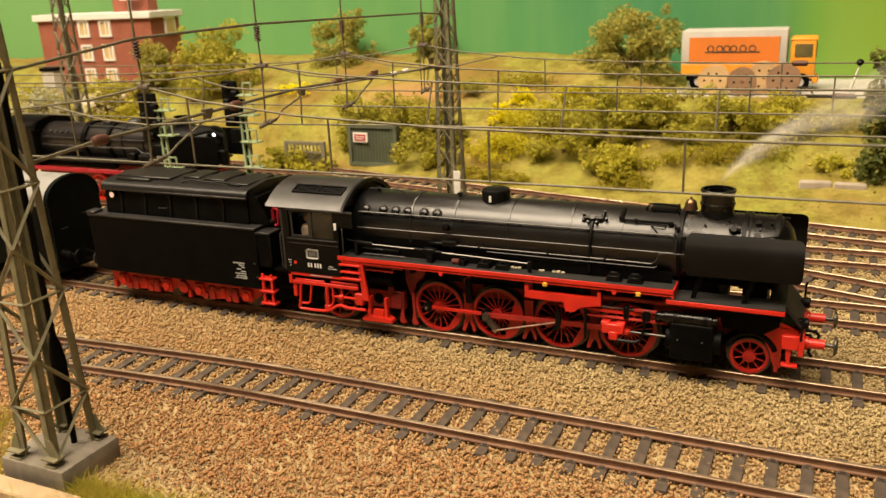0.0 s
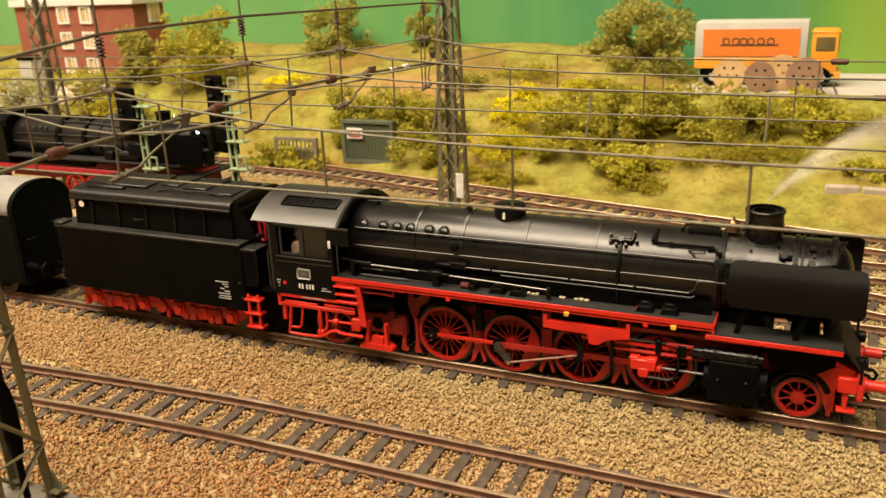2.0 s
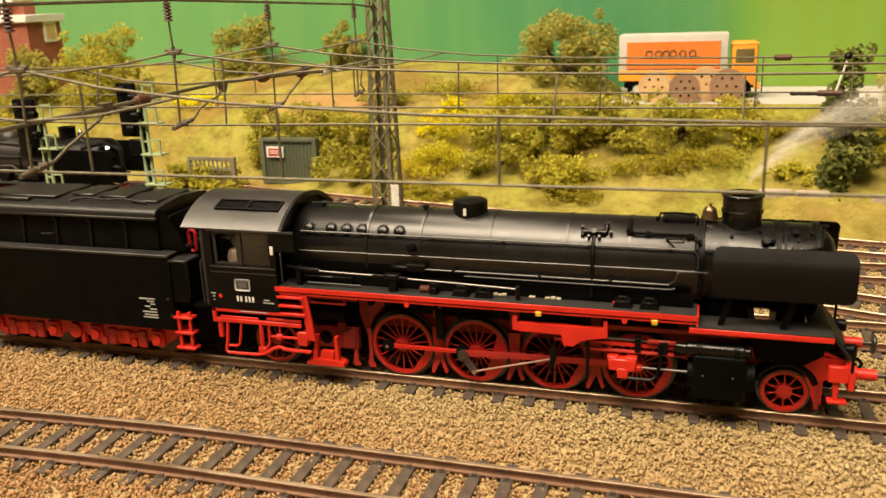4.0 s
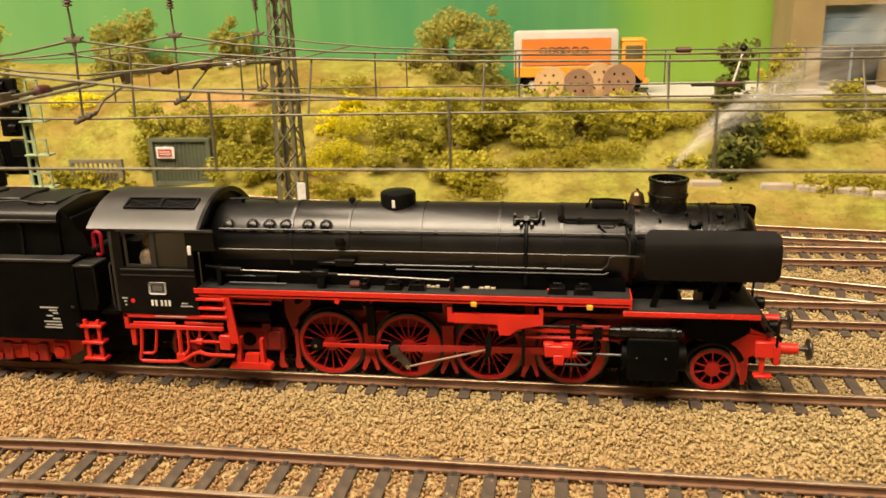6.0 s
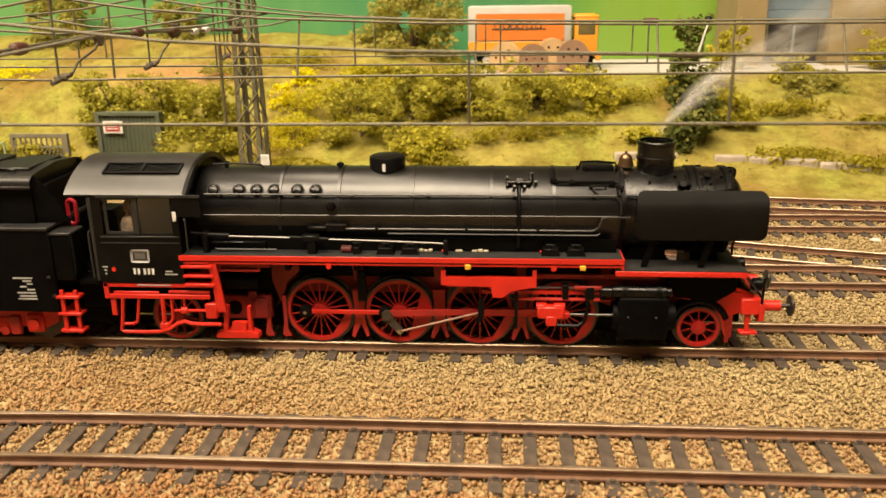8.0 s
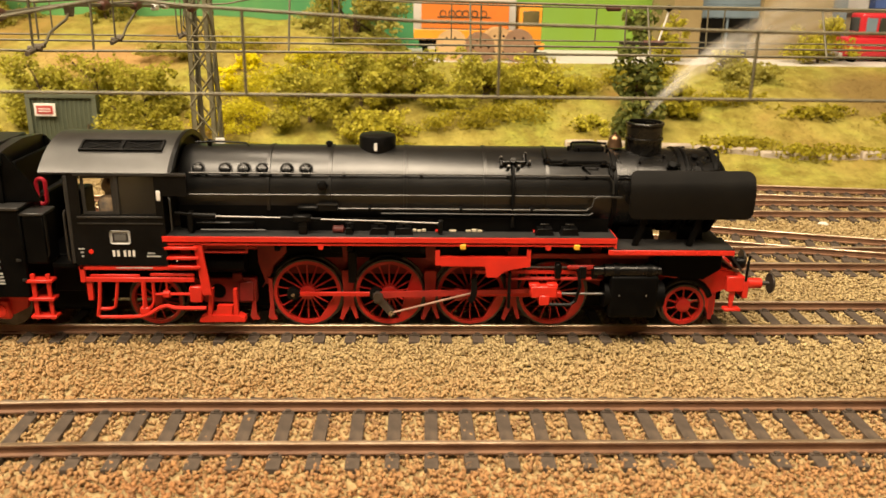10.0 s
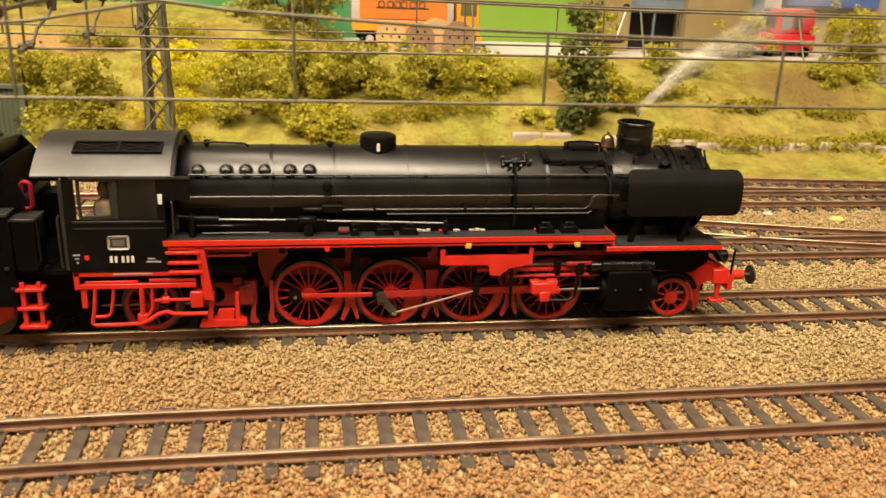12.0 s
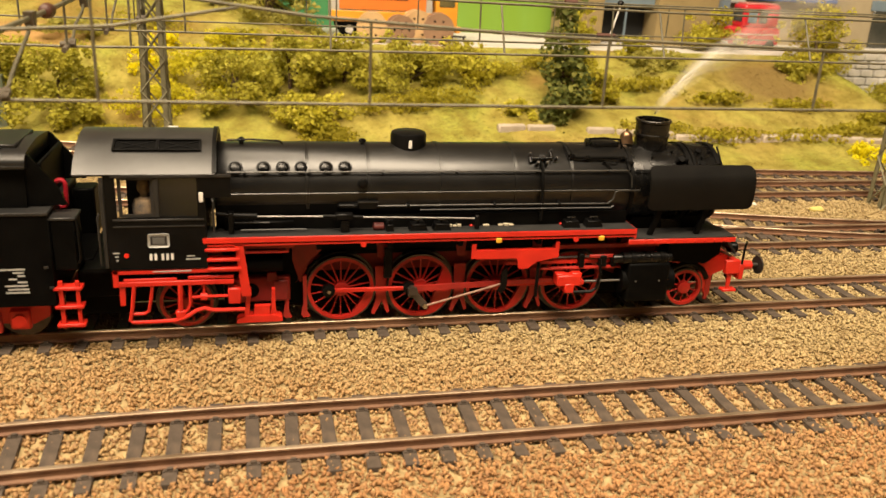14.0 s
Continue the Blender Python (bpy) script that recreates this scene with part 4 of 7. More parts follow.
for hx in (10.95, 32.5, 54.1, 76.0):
    part("spring_hanger", prism(bmesh.new(), [(hx - 1.5, 25.6), (hx - 1.0, 20.5), (hx + 1.0, 20.5), (hx + 1.5, 25.6)], -9.4, -8.6), RED_SHADED, loco)
part("axle_hole", cyl(bmesh.new(), (-23.0, -9.5, 12.4), (-23.0, -9.75, 12.4), 2.0, n=18), BLACK_MATT, loco)
part("inner_frame", B(-30, 93, -5.0, 5.0, 6.5, 25), BLACK_MATT, loco)
part("front_frame", B(93, 112, -5.0, 5.0, 8.5, 17.5), BLACK_MATT, loco)
for gx, a0, a1 in ((0.2, 80, 170), (21.7, 70, 120), (43.3, 70, 110)):
    part("wheel_shield", pipe(bmesh.new(), [(gx + 10.2 * math.cos(radians(a)), -8.4, 11.9 + 10.2 * math.sin(radians(a))) for a in range(a0, a1 + 1, 10)], 0.45, 6), BLACK_MATT, loco)
part("spring_beam", B(-8, 76, -7.8, -6.4, 21.0, 24.0, bevel=0.3), BLACK_MATT, loco)
part("wheel_guard", pipe(bmesh.new(), [(100.6 + 7.4 * math.cos(radians(a)), -8.6, 8.4 + 7.4 * math.sin(radians(a))) for a in range(20, 161, 14)], 1.0, 8), BLACK, loco)
part("pony_frame", prism(bmesh.new(), [(90, 21), (92, 17), (104, 15), (107.5, 6), (109.2, 5.6), (109.2, 12), (113.5, 14), (113.5, 18), (108.8, 19.6), (90, 19.6)], -9.0, -7.8), RED, loco)
# matt black carries the shadow over the pony wheel
part("pony_shade_plate", prism(bmesh.new(), [(92, 21.5), (93, 18), (104, 17), (108.4, 20), (108.4, 23.4), (92, 23.4)], -12.4, -11.8), BLACK_MATT, loco)

# smoke deflectors
for s in (-1, 1):
    out = []
    for cx, cz, a0 in ((111.4, 44.5, 0), (83.8, 44.5, 90), (83.8, 36.3, 180), (111.4, 36.3, 270)):
        for k in range(5):
            a = radians(a0 + 22.5 * k)
            out.append((cx + 1.9 * math.cos(a), cz + 1.9 * math.sin(a)))
    bm = prism(bmesh.new(), out, 0, 0.55)
    bmesh.ops.subdivide_edges(bm, edges=[e for e in bm.edges if abs(e.verts[0].co.z - e.verts[1].co.z) > 3], cuts=8)
    for v in bm.verts:
        h = (v.co.z - 35) / 12.0
        curve = 3.2 * max(h - 0.45, 0) ** 2 * 3.0 + 1.2 * max(0.3 - h, 0)
        v.co.y = (-16.6 + v.co.y + curve) if s < 0 else (16.6 - v.co.y - curve)
    bmesh.ops.recalc_face_normals(bm, faces=bm.faces)
    dfl = part("smoke_deflector", bm, DEFLECTOR, loco, "matt black curved smoke deflector plate", smooth=50)
    for fx in (87.0, 101.0):
        part("deflector_stay", prism(bmesh.new(), [(fx - 3.2, 27), (fx - 1.8, 27), (fx + 1.2, 36.5), (fx - 0.6, 36.5)], s * 14.4 - 0.5, s * 14.4 + 0.5), BLACK_MATT, dfl)
        part("deflector_arm", cyl(bmesh.new(), (fx + 4, s * 15.8, 43), (fx + 4, s * 10.0, 43), 0.5, n=8), BLACK, dfl)

# front end
beam = part("buffer_beam", B(113.6, 115.2, -15.4, 15.4, 12.8, 17.8, bevel=0.25), RED, loco, "red buffer beam with buffers and hooks")
for s in (-1, 1):
    bf = part("buffer", lathe(bmesh.new(), [(1.9, 115.2), (1.9, 116.0), (1.45, 116.2), (1.4, 120.4)], "x", (0, s * 10.1, 15.2), 24), RED, beam)
    part("buffer_head", lathe(bmesh.new(), [(0.6, 120.2), (0.6, 122.6), (2.7, 122.8), (2.7, 123.2), (2.0, 123.7), (0.2, 123.9)], "x", (0, s * 10.1, 15.2), 28), GUNMETAL, beam, "dark steel buffer head")
    part("step_hanger", prism(bmesh.new(), [(110.4, 15.0), (112.0, 15.0), (111.6, 9.8), (110.8, 9.8)], s * 14.6 - 0.3, s * 14.6 + 0.3), RED, beam)
    part("front_step", B(109.5, 113.8, s * 14.2 - 1.2, s * 14.2 + 1.2, 9.2, 9.9, bevel=0.1), RED, beam)
    part("beam_bracket", B(109.2, 113.7, s * 14.6 - 0.9, s * 14.6 + 0.6, 14.7, 18.8, bevel=0.2), RED, beam)
    part("front_handrail", pipe(bmesh.new(), [(114.2, s * 15.2, 17.6), (114.3, s * 15.4, 23.5), (114.6, s * 15.4, 24.6)], 0.35), BLACK, beam)
    lm = part("headlamp", lathe(bmesh.new(), [(1.3, 113.2), (1.6, 113.6), (1.7, 115.6), (1.4, 115.9)], "x", (0, s * 8.4, 20.4), 20), BLACK, beam)
part("coupling_hook", pipe(bmesh.new(), [(115.2, 0, 14.8), (118, 0, 14.8), (119, 0, 13.6), (118.4, 0, 12.2), (117.2, 0, 12.6)], 0.5, 8), BLACK, beam)
part("brake_hose", pipe(bmesh.new(), [(115.2, -4.6, 15.4), (116.6, -4.6, 15.2), (117, -4.6, 13), (116.4, -4.6, 10), (117.4, -4.6, 8.8)], 0.5, 8), BLACK, beam)
part("guard_iron", prism(bmesh.new(), [(107.4, 12), (109.0, 12), (108.6, 4.4), (107.6, 4.4)], -9.2, -8.4), RED_DARK, loco)

# cab
cab = part("cab", B(-55.5, -33, 16.3, 17.1, 22, 35.0), BLACK, loco, "black driver's cab with an arched roof")


def outer_arch():
    """The roof's arch as a closed outline."""
    ys = [-17.2 * math.cos(math.pi * k / 24) for k in range(25)]
    return [(y, 26.9 + math.sqrt(25.4 ** 2 - y ** 2)) for y in ys]


def holed_plate(xs, zs, holes, y0, y1):
    """A flat plate on a grid of lines, with some of its cells left open."""
    bm = bmesh.new()
    v = {(i, k): bm.verts.new((x, y0, z)) for i, x in enumerate(xs) for k, z in enumerate(zs)}
    fs = [bm.faces.new((v[i, k], v[i + 1, k], v[i + 1, k + 1], v[i, k + 1])) for i in range(len(xs) - 1) for k in range(len(zs) - 1) if (i, k) not in holes]
    ext = bmesh.ops.extrude_face_region(bm, geom=fs)
    bmesh.ops.translate(bm, vec=(0, y1 - y0, 0), verts=[g for g in ext["geom"] if isinstance(g, bmesh.types.BMVert)])
    for vert in [q for q in bm.verts if not q.link_faces]:
        bm.verts.remove(vert)
    bmesh.ops.recalc_face_normals(bm, faces=bm.faces)
    return bm


def cab_side():
    return holed_plate([-55.5, -53.0, -34.8, -33.0, -27.0], [22, 35.0, 39.8, 44.6, 45.6], {(1, 1), (1, 2), (3, 0), (3, 1)}, -17.1, -16.5)


side = part("cab_side", cab_side(), BLACK, cab)
part("far_side", holed_plate([-55.5, -53.0, -34.8, -33.0], [35.0, 44.6, 45.6], {(1, 0)}, 16.3, 17.1), BLACK, cab)
part("sliding_sash", holed_plate([-52.6, -51.8, -45.4, -44.6], [35.0, 35.7, 44.0, 44.6], {(1, 1)}, -16.45, -16.2), BLACK_TOP, side)
part("door_edge", B(-56.6, -55.6, -16.9, -16.1, 22.4, 44.6, bevel=0.15), BLACK_TOP, side)
part("grab_rail", pipe(bmesh.new(), [(-31.6, -16.6, 31), (-31.2, -17.3, 31.4), (-31.2, -17.3, 39), (-31.6, -16.6, 39.4)], 0.25), BLACK_TOP, side)
part("grab_rail", pipe(bmesh.new(), [(-57.4, -16.4, 23), (-57.4, -16.6, 24), (-57.4, -16.6, 35), (-57.0, -16.4, 36)], 0.3), BLACK_TOP, side)
part("regulator_pipe", pipe(bmesh.new(), [(-38, -6, 40), (-41, -8, 39), (-41, -8, 30)], 0.5), STEEL_DULL, cab)
for gz in (34.5, 38.0, 41.5):
    part("gauge", cyl(bmesh.new(), (-37.9, -7.5 + gz % 3, gz), (-38.6, -7.5 + gz % 3, gz), 1.1, n=12), WHITE, cab)
part("valance_print", B(-46, -37, -17.0, -16.85, 21.1, 21.4), GREY_PRINT, side)
part("drip_strip", B(-53.8, -26.8, -17.4, -17.05, 44.8, 45.5, bevel=0.08), BLACK_TOP, side)
part("waist_strip", B(-54, -33.4, -17.3, -17.05, 34.2, 34.7, bevel=0.08), BLACK_TOP, side)
part("waist_strip", B(-54, -33.4, -17.3, -17.05, 32.7, 33.0), BLACK_TOP, side)
part("window_frame", B(-44.6, -43.5, -16.9, -16.2, 35.0, 44.6, bevel=0.1), BLACK_TOP, side)
part("plate", B(-34.4, -33.4, -17.35, -17.1, 38.7, 41.2, bevel=0.1), WHITE, side, "small white plate")
wn = bmesh.new()
box(wn, -43.5, -34.8, -16.5, -16.35, 35.0, 44.6)
GLASS, gn, gl = nodes_of("cab_glass")
gn["Principled BSDF"].inputs["Base Color"].default_value = (0.010, 0.0095, 0.009, 1)
gn["Principled BSDF"].inputs["Alpha"].default_value = 0.88
gn["Principled BSDF"].inputs["Roughness"].default_value = 0.15
pane = part("window_pane", wn, GLASS, side)
pane.visible_shadow = False
part("cab_front", B(-33.6, -33.0, -16.5, 16.5, 22, 46), BLACK_MATT, cab)
part("arch_plate", prism(bmesh.new(), outer_arch(), -33.2, -31.4, "x"), BLACK_MATT, cab)
part("cab_floor", B(-62, -33, -16, 16, 21, 22), BLACK_MATT, cab)
part("cab_backhead", B(-38, -33.6, -9, 9, 22, 44, bevel=1.0), BLACK_MATT, cab)
part("cab_crew", lathe(bmesh.new(), [(2.0, 22), (2.1, 30), (2.7, 34), (2.9, 37), (2.2, 38.6), (0.9, 39.2), (0.9, 39.8), (1.5, 40.6), (1.6, 41.6), (1.2, 42.9), (0.4, 43.5)], "z", (-47.2, -13.0, 0), 16), surface("greyish_figure", (0.26, 0.18, 0.10), (0.045, 0.042, 0.04), 0.7, 0, 420, 2000, 0.1), cab, "plain grey-brown standing figure shape")
# arched roof
rv = []
for k in range(25):
    a = math.pi * k / 24
    y = -17.4 * math.cos(a)
    rv.append((y, 52.5 - 25.4 + math.sqrt(25.4 ** 2 - y ** 2)))
outer = rv
inner = [(y * 0.965, z - 0.6) for y, z in rv[::-1]]
roof = part("cab_roof", prism(bmesh.new(), outer + inner, -62, -30.5, "x"), ROOFBLACK, cab, "satin black arched cab roof", smooth=60)
for vx in (-48.8, -38.8):
    m = Matrix.Translation((vx, -9.7, 50.62)) @ Matrix.Rotation(radians(22.5), 4, "X")
    fr = bmesh.new()
    box(fr, -5.1, 5.1, -2.3, -1.85, -0.2, 0.45, m=m)
    box(fr, -5.1, 5.1, 1.85, 2.3, -0.2, 0.45, m=m)
    box(fr, -5.1, -4.6, -1.85, 1.85, -0.2, 0.45, m=m)
    box(fr, 4.6, 5.1, -1.85, 1.85, -0.2, 0.45, m=m)
    v = part("roof_vent", fr, BLACK, roof)
    # flat black panel stands in for the dark of the open vent
    part("vent_dark_panel", box(bmesh.new(), -4.6, 4.6, -1.85, 1.85, -0.25, 0.05, m=m), BLACK_MATT, v)
    for turn in (20, -20):
        part("vent_bar", box(bmesh.new(), -4.7, 4.7, -0.14, 0.14, 0.04, 0.2, m=m @ Matrix.Rotation(radians(turn), 4, "Z")), BLACK, v)
part("front_arch", prism(bmesh.new(), [(y, z + 0.35) for y, z in outer] + [(y * 0.95, z - 1.0) for y, z in outer[::-1]], -31.2, -30.2, "x"), BLACK, roof, smooth=60)
# emblem and lettering
em = part("emblem", B(-46.6, -41.6, -17.25, -17.1, 27.6, 31.0, bevel=0.4), surface("dull_emblem_grey", (0.40, 0.40, 0.38), (0.32, 0.32, 0.31), 0.5, 0, 300, 2000, 0), side, "grey rounded emblem plate")
part("emblem_field", B(-46.0, -42.2, -17.3, -17.2, 28.2, 30.4), BLACK_TOP, em)
part("emblem_mark", B(-45.5, -42.7, -17.35, -17.28, 28.5, 30.1), surface("emblem_field_grey", (0.11, 0.11, 0.105), (0.09, 0.09, 0.088), 0.5, 0, 300, 2000, 0), em)
for k, bx in enumerate((-46.4, -45.3, -43.7, -42.6, -41.5)):
    part("print_bar", B(bx, bx + 0.6, -17.2, -17.1, 24.3, 25.9), WHITE, side)
for bx, bz, w in ((-34.9, 24.2, 3.4), (-34.6, 25.0, 1.8), (-54.6, 26.1, 1.5), (-54.2, 25.2, 0.8), (-54.0, 24.2, 0.5)):
    part("print_bar", B(bx - (3.2 if bx > -40 else 0), bx - (3.2 if bx > -40 else 0) + w, -17.2, -17.1, bz, bz + 0.35), GREY_PRINT, side)
part("red_dot", cyl(bmesh.new(), (-51.6, -17.0, 25.6), (-51.6, -17.25, 25.6), 0.6, n=12), RED, side)

# red steps and pipework under the cab
bm = B(-55.2, -26.0, -16.9, -16.1, 20.6, 21.7, bevel=0.12)
box(bm, -54.0, -27.0, -16.9, -16.1, 17.4, 18.6, bevel=0.12)
box(bm, -55.2, -54.0, -16.9, -16.1, 17.4, 21.7)
under = part("cab_valance", bm, RED, loco, "bright red valance under the cab")
bm = B(-27.4, -22.5, -17.0, -16.0, 13.5, 27.6, bevel=0.15)
part("ladder_post", prism(bmesh.new(), [(-26.6, 27.6), (-24.6, 27.6), (-22.9, 14.0), (-25.2, 14.0)], -16.9, -16.1), RED, under)
bm.free()
for k, (a, b, z) in enumerate(((-33.6, -25.6, 26.2), (-33.2, -25.4, 23.6), (-33.2, -25.2, 21.2))):
    part("tread", B(a, b, -17.6, -14.6, z, z + 0.7, bevel=0.1), RED, under)
for a, b, z in ((-52.8, -40.6, 18.55), (-38.0, -27.0, 18.9)):
    part("mid_bar", B(a, b, -16.7, -16.2, z, z + 0.8, bevel=0.1), RED, under)
part("bracket", prism(bmesh.new(), [(-54.0, 17.5), (-52.6, 17.5), (-52.8, 12.4), (-54.0, 12.4)], -16.5, -15.6), RED, under)
part("pipe", pipe(bmesh.new(), [(-50.6, -16.5, 17.5), (-51.3, -16.5, 12), (-52.0, -16.6, 8.4), (-51.3, -16.6, 7.8), (-46, -16.6, 7.8), (-41.4, -16.6, 8.0)], 0.5, 8), RED, under)
part("pipe", pipe(bmesh.new(), [(-46.4, -16.2, 17.5), (-46.9, -16.2, 14), (-47.6, -16.2, 10.6), (-48.6, -16.2, 10.0), (-51.4, -16.4, 10.0)], 0.42, 8), RED, under)
part("pipe", pipe(bmesh.new(), [(-39.9, -16.4, 17.5), (-40.1, -16.4, 10.4)], 0.62, 8), RED, under)
part("pipe", pipe(bmesh.new(), [(-37.6, -16.2, 17.5), (-37.7, -16.2, 12), (-38.4, -16.2, 10.6), (-39.8, -16.4, 9.4)], 0.42, 8), RED, under)
part("pipe", pipe(bmesh.new(), [(-41.4, -16.6, 8.0), (-38.8, -16.6, 8.8), (-36.4, -16.6, 10.4), (-34.4, -16.6, 11.0), (-32.6, -16.6, 10.4), (-30, -16.6, 10.3), (-24.6, -16.6, 10.3)], 0.55, 8), RED, under)
part("pipe", pipe(bmesh.new(), [(-37.6, -16.0, 13.8), (-34, -16.0, 13.9), (-28.6, -16.0, 13.9)], 0.42, 8), RED, under)
part("union_nut", cyl(bmesh.new(), (-35.2, -16.0, 13.9), (-33.6, -16.0, 13.9), 0.95, n=6), RED, under)
part("pipe", pipe(bmesh.new(), [(-34.4, -15.8, 17.5), (-34.4, -15.9, 13.9)], 0.35, 8), RED, under)
part("injector", B(-41.3, -38.9, -17.0, -15.4, 8.0, 10.6, bevel=0.3), RED, under)
part("valve_block", B(-28.6, -25.4, -16.9, -14.4, 11.9, 16.2, bevel=0.3), RED, under)
bm = prism(bmesh.new(), [(-26.8, 6.0), (-15.2, 6.1), (-15.4, 7.1), (-17.2, 7.9), (-24.6, 7.9), (-26.6, 7.1)], -15.6, -12.4)
prism(bm, [(-24.9, 7.6), (-23.7, 7.6), (-22.9, 15.0), (-23.9, 15.0)], -15.2, -13.6)
prism(bm, [(-18.1, 7.6), (-16.9, 7.6), (-17.1, 14.8), (-17.9, 14.8)], -15.2, -13.6)
part("sand_gear", bm, RED, under)
part("sand_gear_plate", prism(bmesh.new(), [(-22.6, 7.8), (-18.6, 7.8), (-18.3, 10.4), (-22.2, 10.4)], -15.3, -13.8), RED, under)
part("trailing_frame", B(-53, -30, -6.4, -5.8, 9.0, 17.4, bevel=0.2), BLACK_MATT, loco)
# added black fillers: darkness behind the valance and in the tender gap
part("gap_plate", B(-55, -27, -14.2, -13.6, 17.6, 22.0), BLACK_MATT, loco)
part("gap_block", B(-68, -53, -9, 9, 7.0, 13.0, bevel=0.4), BLACK_MATT, loco)
part("drag_box", B(-64, -52, -12, 12, 13, 20, bevel=0.4), BLACK_MATT, loco)


# ---- tender ----
tender = thing("tender", "black coal tender with red bogies coupled behind the locomotive", "tender", (-108, 0, 2.5))
LIDBLACK = surface("dusty_lid_black", (0.005, 0.0048, 0.0045), (0.011, 0.0105, 0.010), 0.40, 0, 120, 2500, 0.08, specular=0.4)
tub = part("water_tank", B(-149, -68, -17, 17, 13.2, 36.2, bevel=0.35), BLACK_MATT, tender, "matt black slab-sided water tank")
part("tank_rim", B(-149.4, -68, -17.3, 17.3, 35.8, 36.7, bevel=0.2), BLACK_TOP, tub)
part("tank_lip", B(-149.4, -145, -17.4, -12.5, 36.6, 37.8, bevel=0.3), BLACK_TOP, tub)
hop = part("coal_bunker", prism(bmesh.new(), [(-13.4, 36.4), (13.4, 36.4), (12.6, 47.0), (-12.6, 47.0)], -142, -73, "x"), BLACK_MATT, tender)
for rx in (-133.5, -121.5, -109, -96.5, -84):
    part("rib", prism(bmesh.new(), [(-14.0, 37), (-12.8, 37), (-12.4, 45.8), (-13.1, 45.8)], rx - 0.45, rx + 0.45, "x"), BLACK, hop)
for rx in (-133.5, -121.5, -109, -96.5, -84):
    part("rib_knob", cyl(bmesh.new(), (rx, -13.0, 45.4), (rx, -13.9, 45.2), 0.55, n=10), BLACK, hop)
part("side_bar", pipe(bmesh.new(), [(-114.5, -13.2, 40.4), (-114.2, -14.2, 40.4), (-110.6, -14.2, 40.6), (-110.3, -13.2, 40.6)], 0.22), BLACK_TOP, hop)
part("lid_edge", B(-142.6, -72.3, -14.5, -14.1, 46.1, 46.9, bevel=0.15), LIDBLACK, hop)
lidp = [(-14.1, 46.2), (-14.3, 47.4), (-13.7, 48.6), (-12.4, 49.3), (-9.5, 49.8), (0, 50.6), (9.5, 49.8), (12.4, 49.3), (13.7, 48.6), (14.3, 47.4), (14.1, 46.2)]
part("bunker_lid", prism(bmesh.new(), lidp, -142.5, -72.4, "x"), LIDBLACK, hop, "dusty black rounded bunker lid", smooth=50)
part("lid_pipe", pipe(bmesh.new(), [(-105, -10, 50.2), (-100, -9, 50.9), (-94, -9.5, 50.6), (-86, -9, 50.9), (-78, -10, 50.2)], 0.35), BLACK, hop)
for a, b, y0, y1 in ((-137, -120, -11.2, -9.0), (-84, -75, -9, 8)):
    part("lid_flap", B(a, b, y0, y1, 49.6, 50.7, bevel=0.25), LIDBLACK, hop)
for a, b, y0 in ((-139, -112, -8.5), (-109, -101, -4.5), (-98, -88, -6.0)):
    part("lid_flap", B(a, b, y0, 8, 50.0, 51.0, bevel=0.3), LIDBLACK, hop)
part("bunker_front", prism(bmesh.new(), [(-73, 37), (-64.5, 37), (-66.5, 42), (-72, 49), (-73, 49)], -12.5, -11.6), BLACK_MATT, hop)
part("bunker_front", prism(bmesh.new(), [(-73, 37), (-64.5, 37), (-66.5, 42), (-72, 49), (-73, 49)], 11.6, 12.5), BLACK_MATT, hop)
part("coal_door", B(-70.5, -69.5, -11.6, 11.6, 30, 47, bevel=0.3), BLACK_MATT, hop)
part("front_locker", B(-68, -62.5, -16.6, -9.8, 22, 34.6, bevel=0.4), BLACK_MATT, tender)
part("locker_top", B(-68.4, -62.2, -16.8, -9.6, 34.4, 35.2, bevel=0.2), BLACK_TOP, tender)
part("front_locker", B(-68, -62.5, 9.8, 16.6, 22, 34.6, bevel=0.4), BLACK_MATT, tender)
part("fall_plate", B(-68, -60.5, -9.8, 9.8, 21.4, 22.4, bevel=0.2), BLACK_MATT, tender)
loop = [(-67.4 + 1.15 * math.cos(a), -4.6, 37.6 + 2.2 * (1 if math.sin(a) >= 0 else -1) + 1.15 * math.sin(a)) for a in (2 * math.pi * k / 24 for k in range(24))]
part("hand_brake", pipe(bmesh.new(), loop + loop[:2], 0.55, 8), surface("crimson_paint", (0.40, 0.012, 0.025), (0.32, 0.010, 0.02), 0.4, 0, 160, 2500, 0.05), tender, "crimson oval hand grip")
part("brake_stand", cyl(bmesh.new(), (-67.4, -4.6, 22.2), (-67.4, -4.6, 34.6), 0.5, n=8), BLACK, tender)
disc = part("tail_lamp", cyl(bmesh.new(), (-137.5, -12.6, 44.4), (-137.5, -13.9, 44.2), 1.5, n=20), BLACK, tender)
part("lamp_glass", cyl(bmesh.new(), (-137.5, -13.8, 44.2), (-137.5, -14.1, 44.2), 1.15, n=20), surface("pinkish_lamp_glass", (0.8, 0.55, 0.5), (0.85, 0.7, 0.65), 0.2, 0, 300, 2000, 0), disc, "pale pinkish lamp glass")
for bx, bz, w in ((-79.6, 22.6, 5.4), (-77.0, 21.8, 2.4), (-76.0, 21.0, 1.6), (-78.0, 20.2, 1.8), (-76.2, 19.4, 2.2), (-79.0, 18.5, 5.0), (-78.4, 17.6, 4.6), (-79.0, 16.8, 5.2)):
    part("print_bar", B(bx, bx + w, -17.1, -16.95, bz, bz + 0.4), GREY_PRINT, tub)
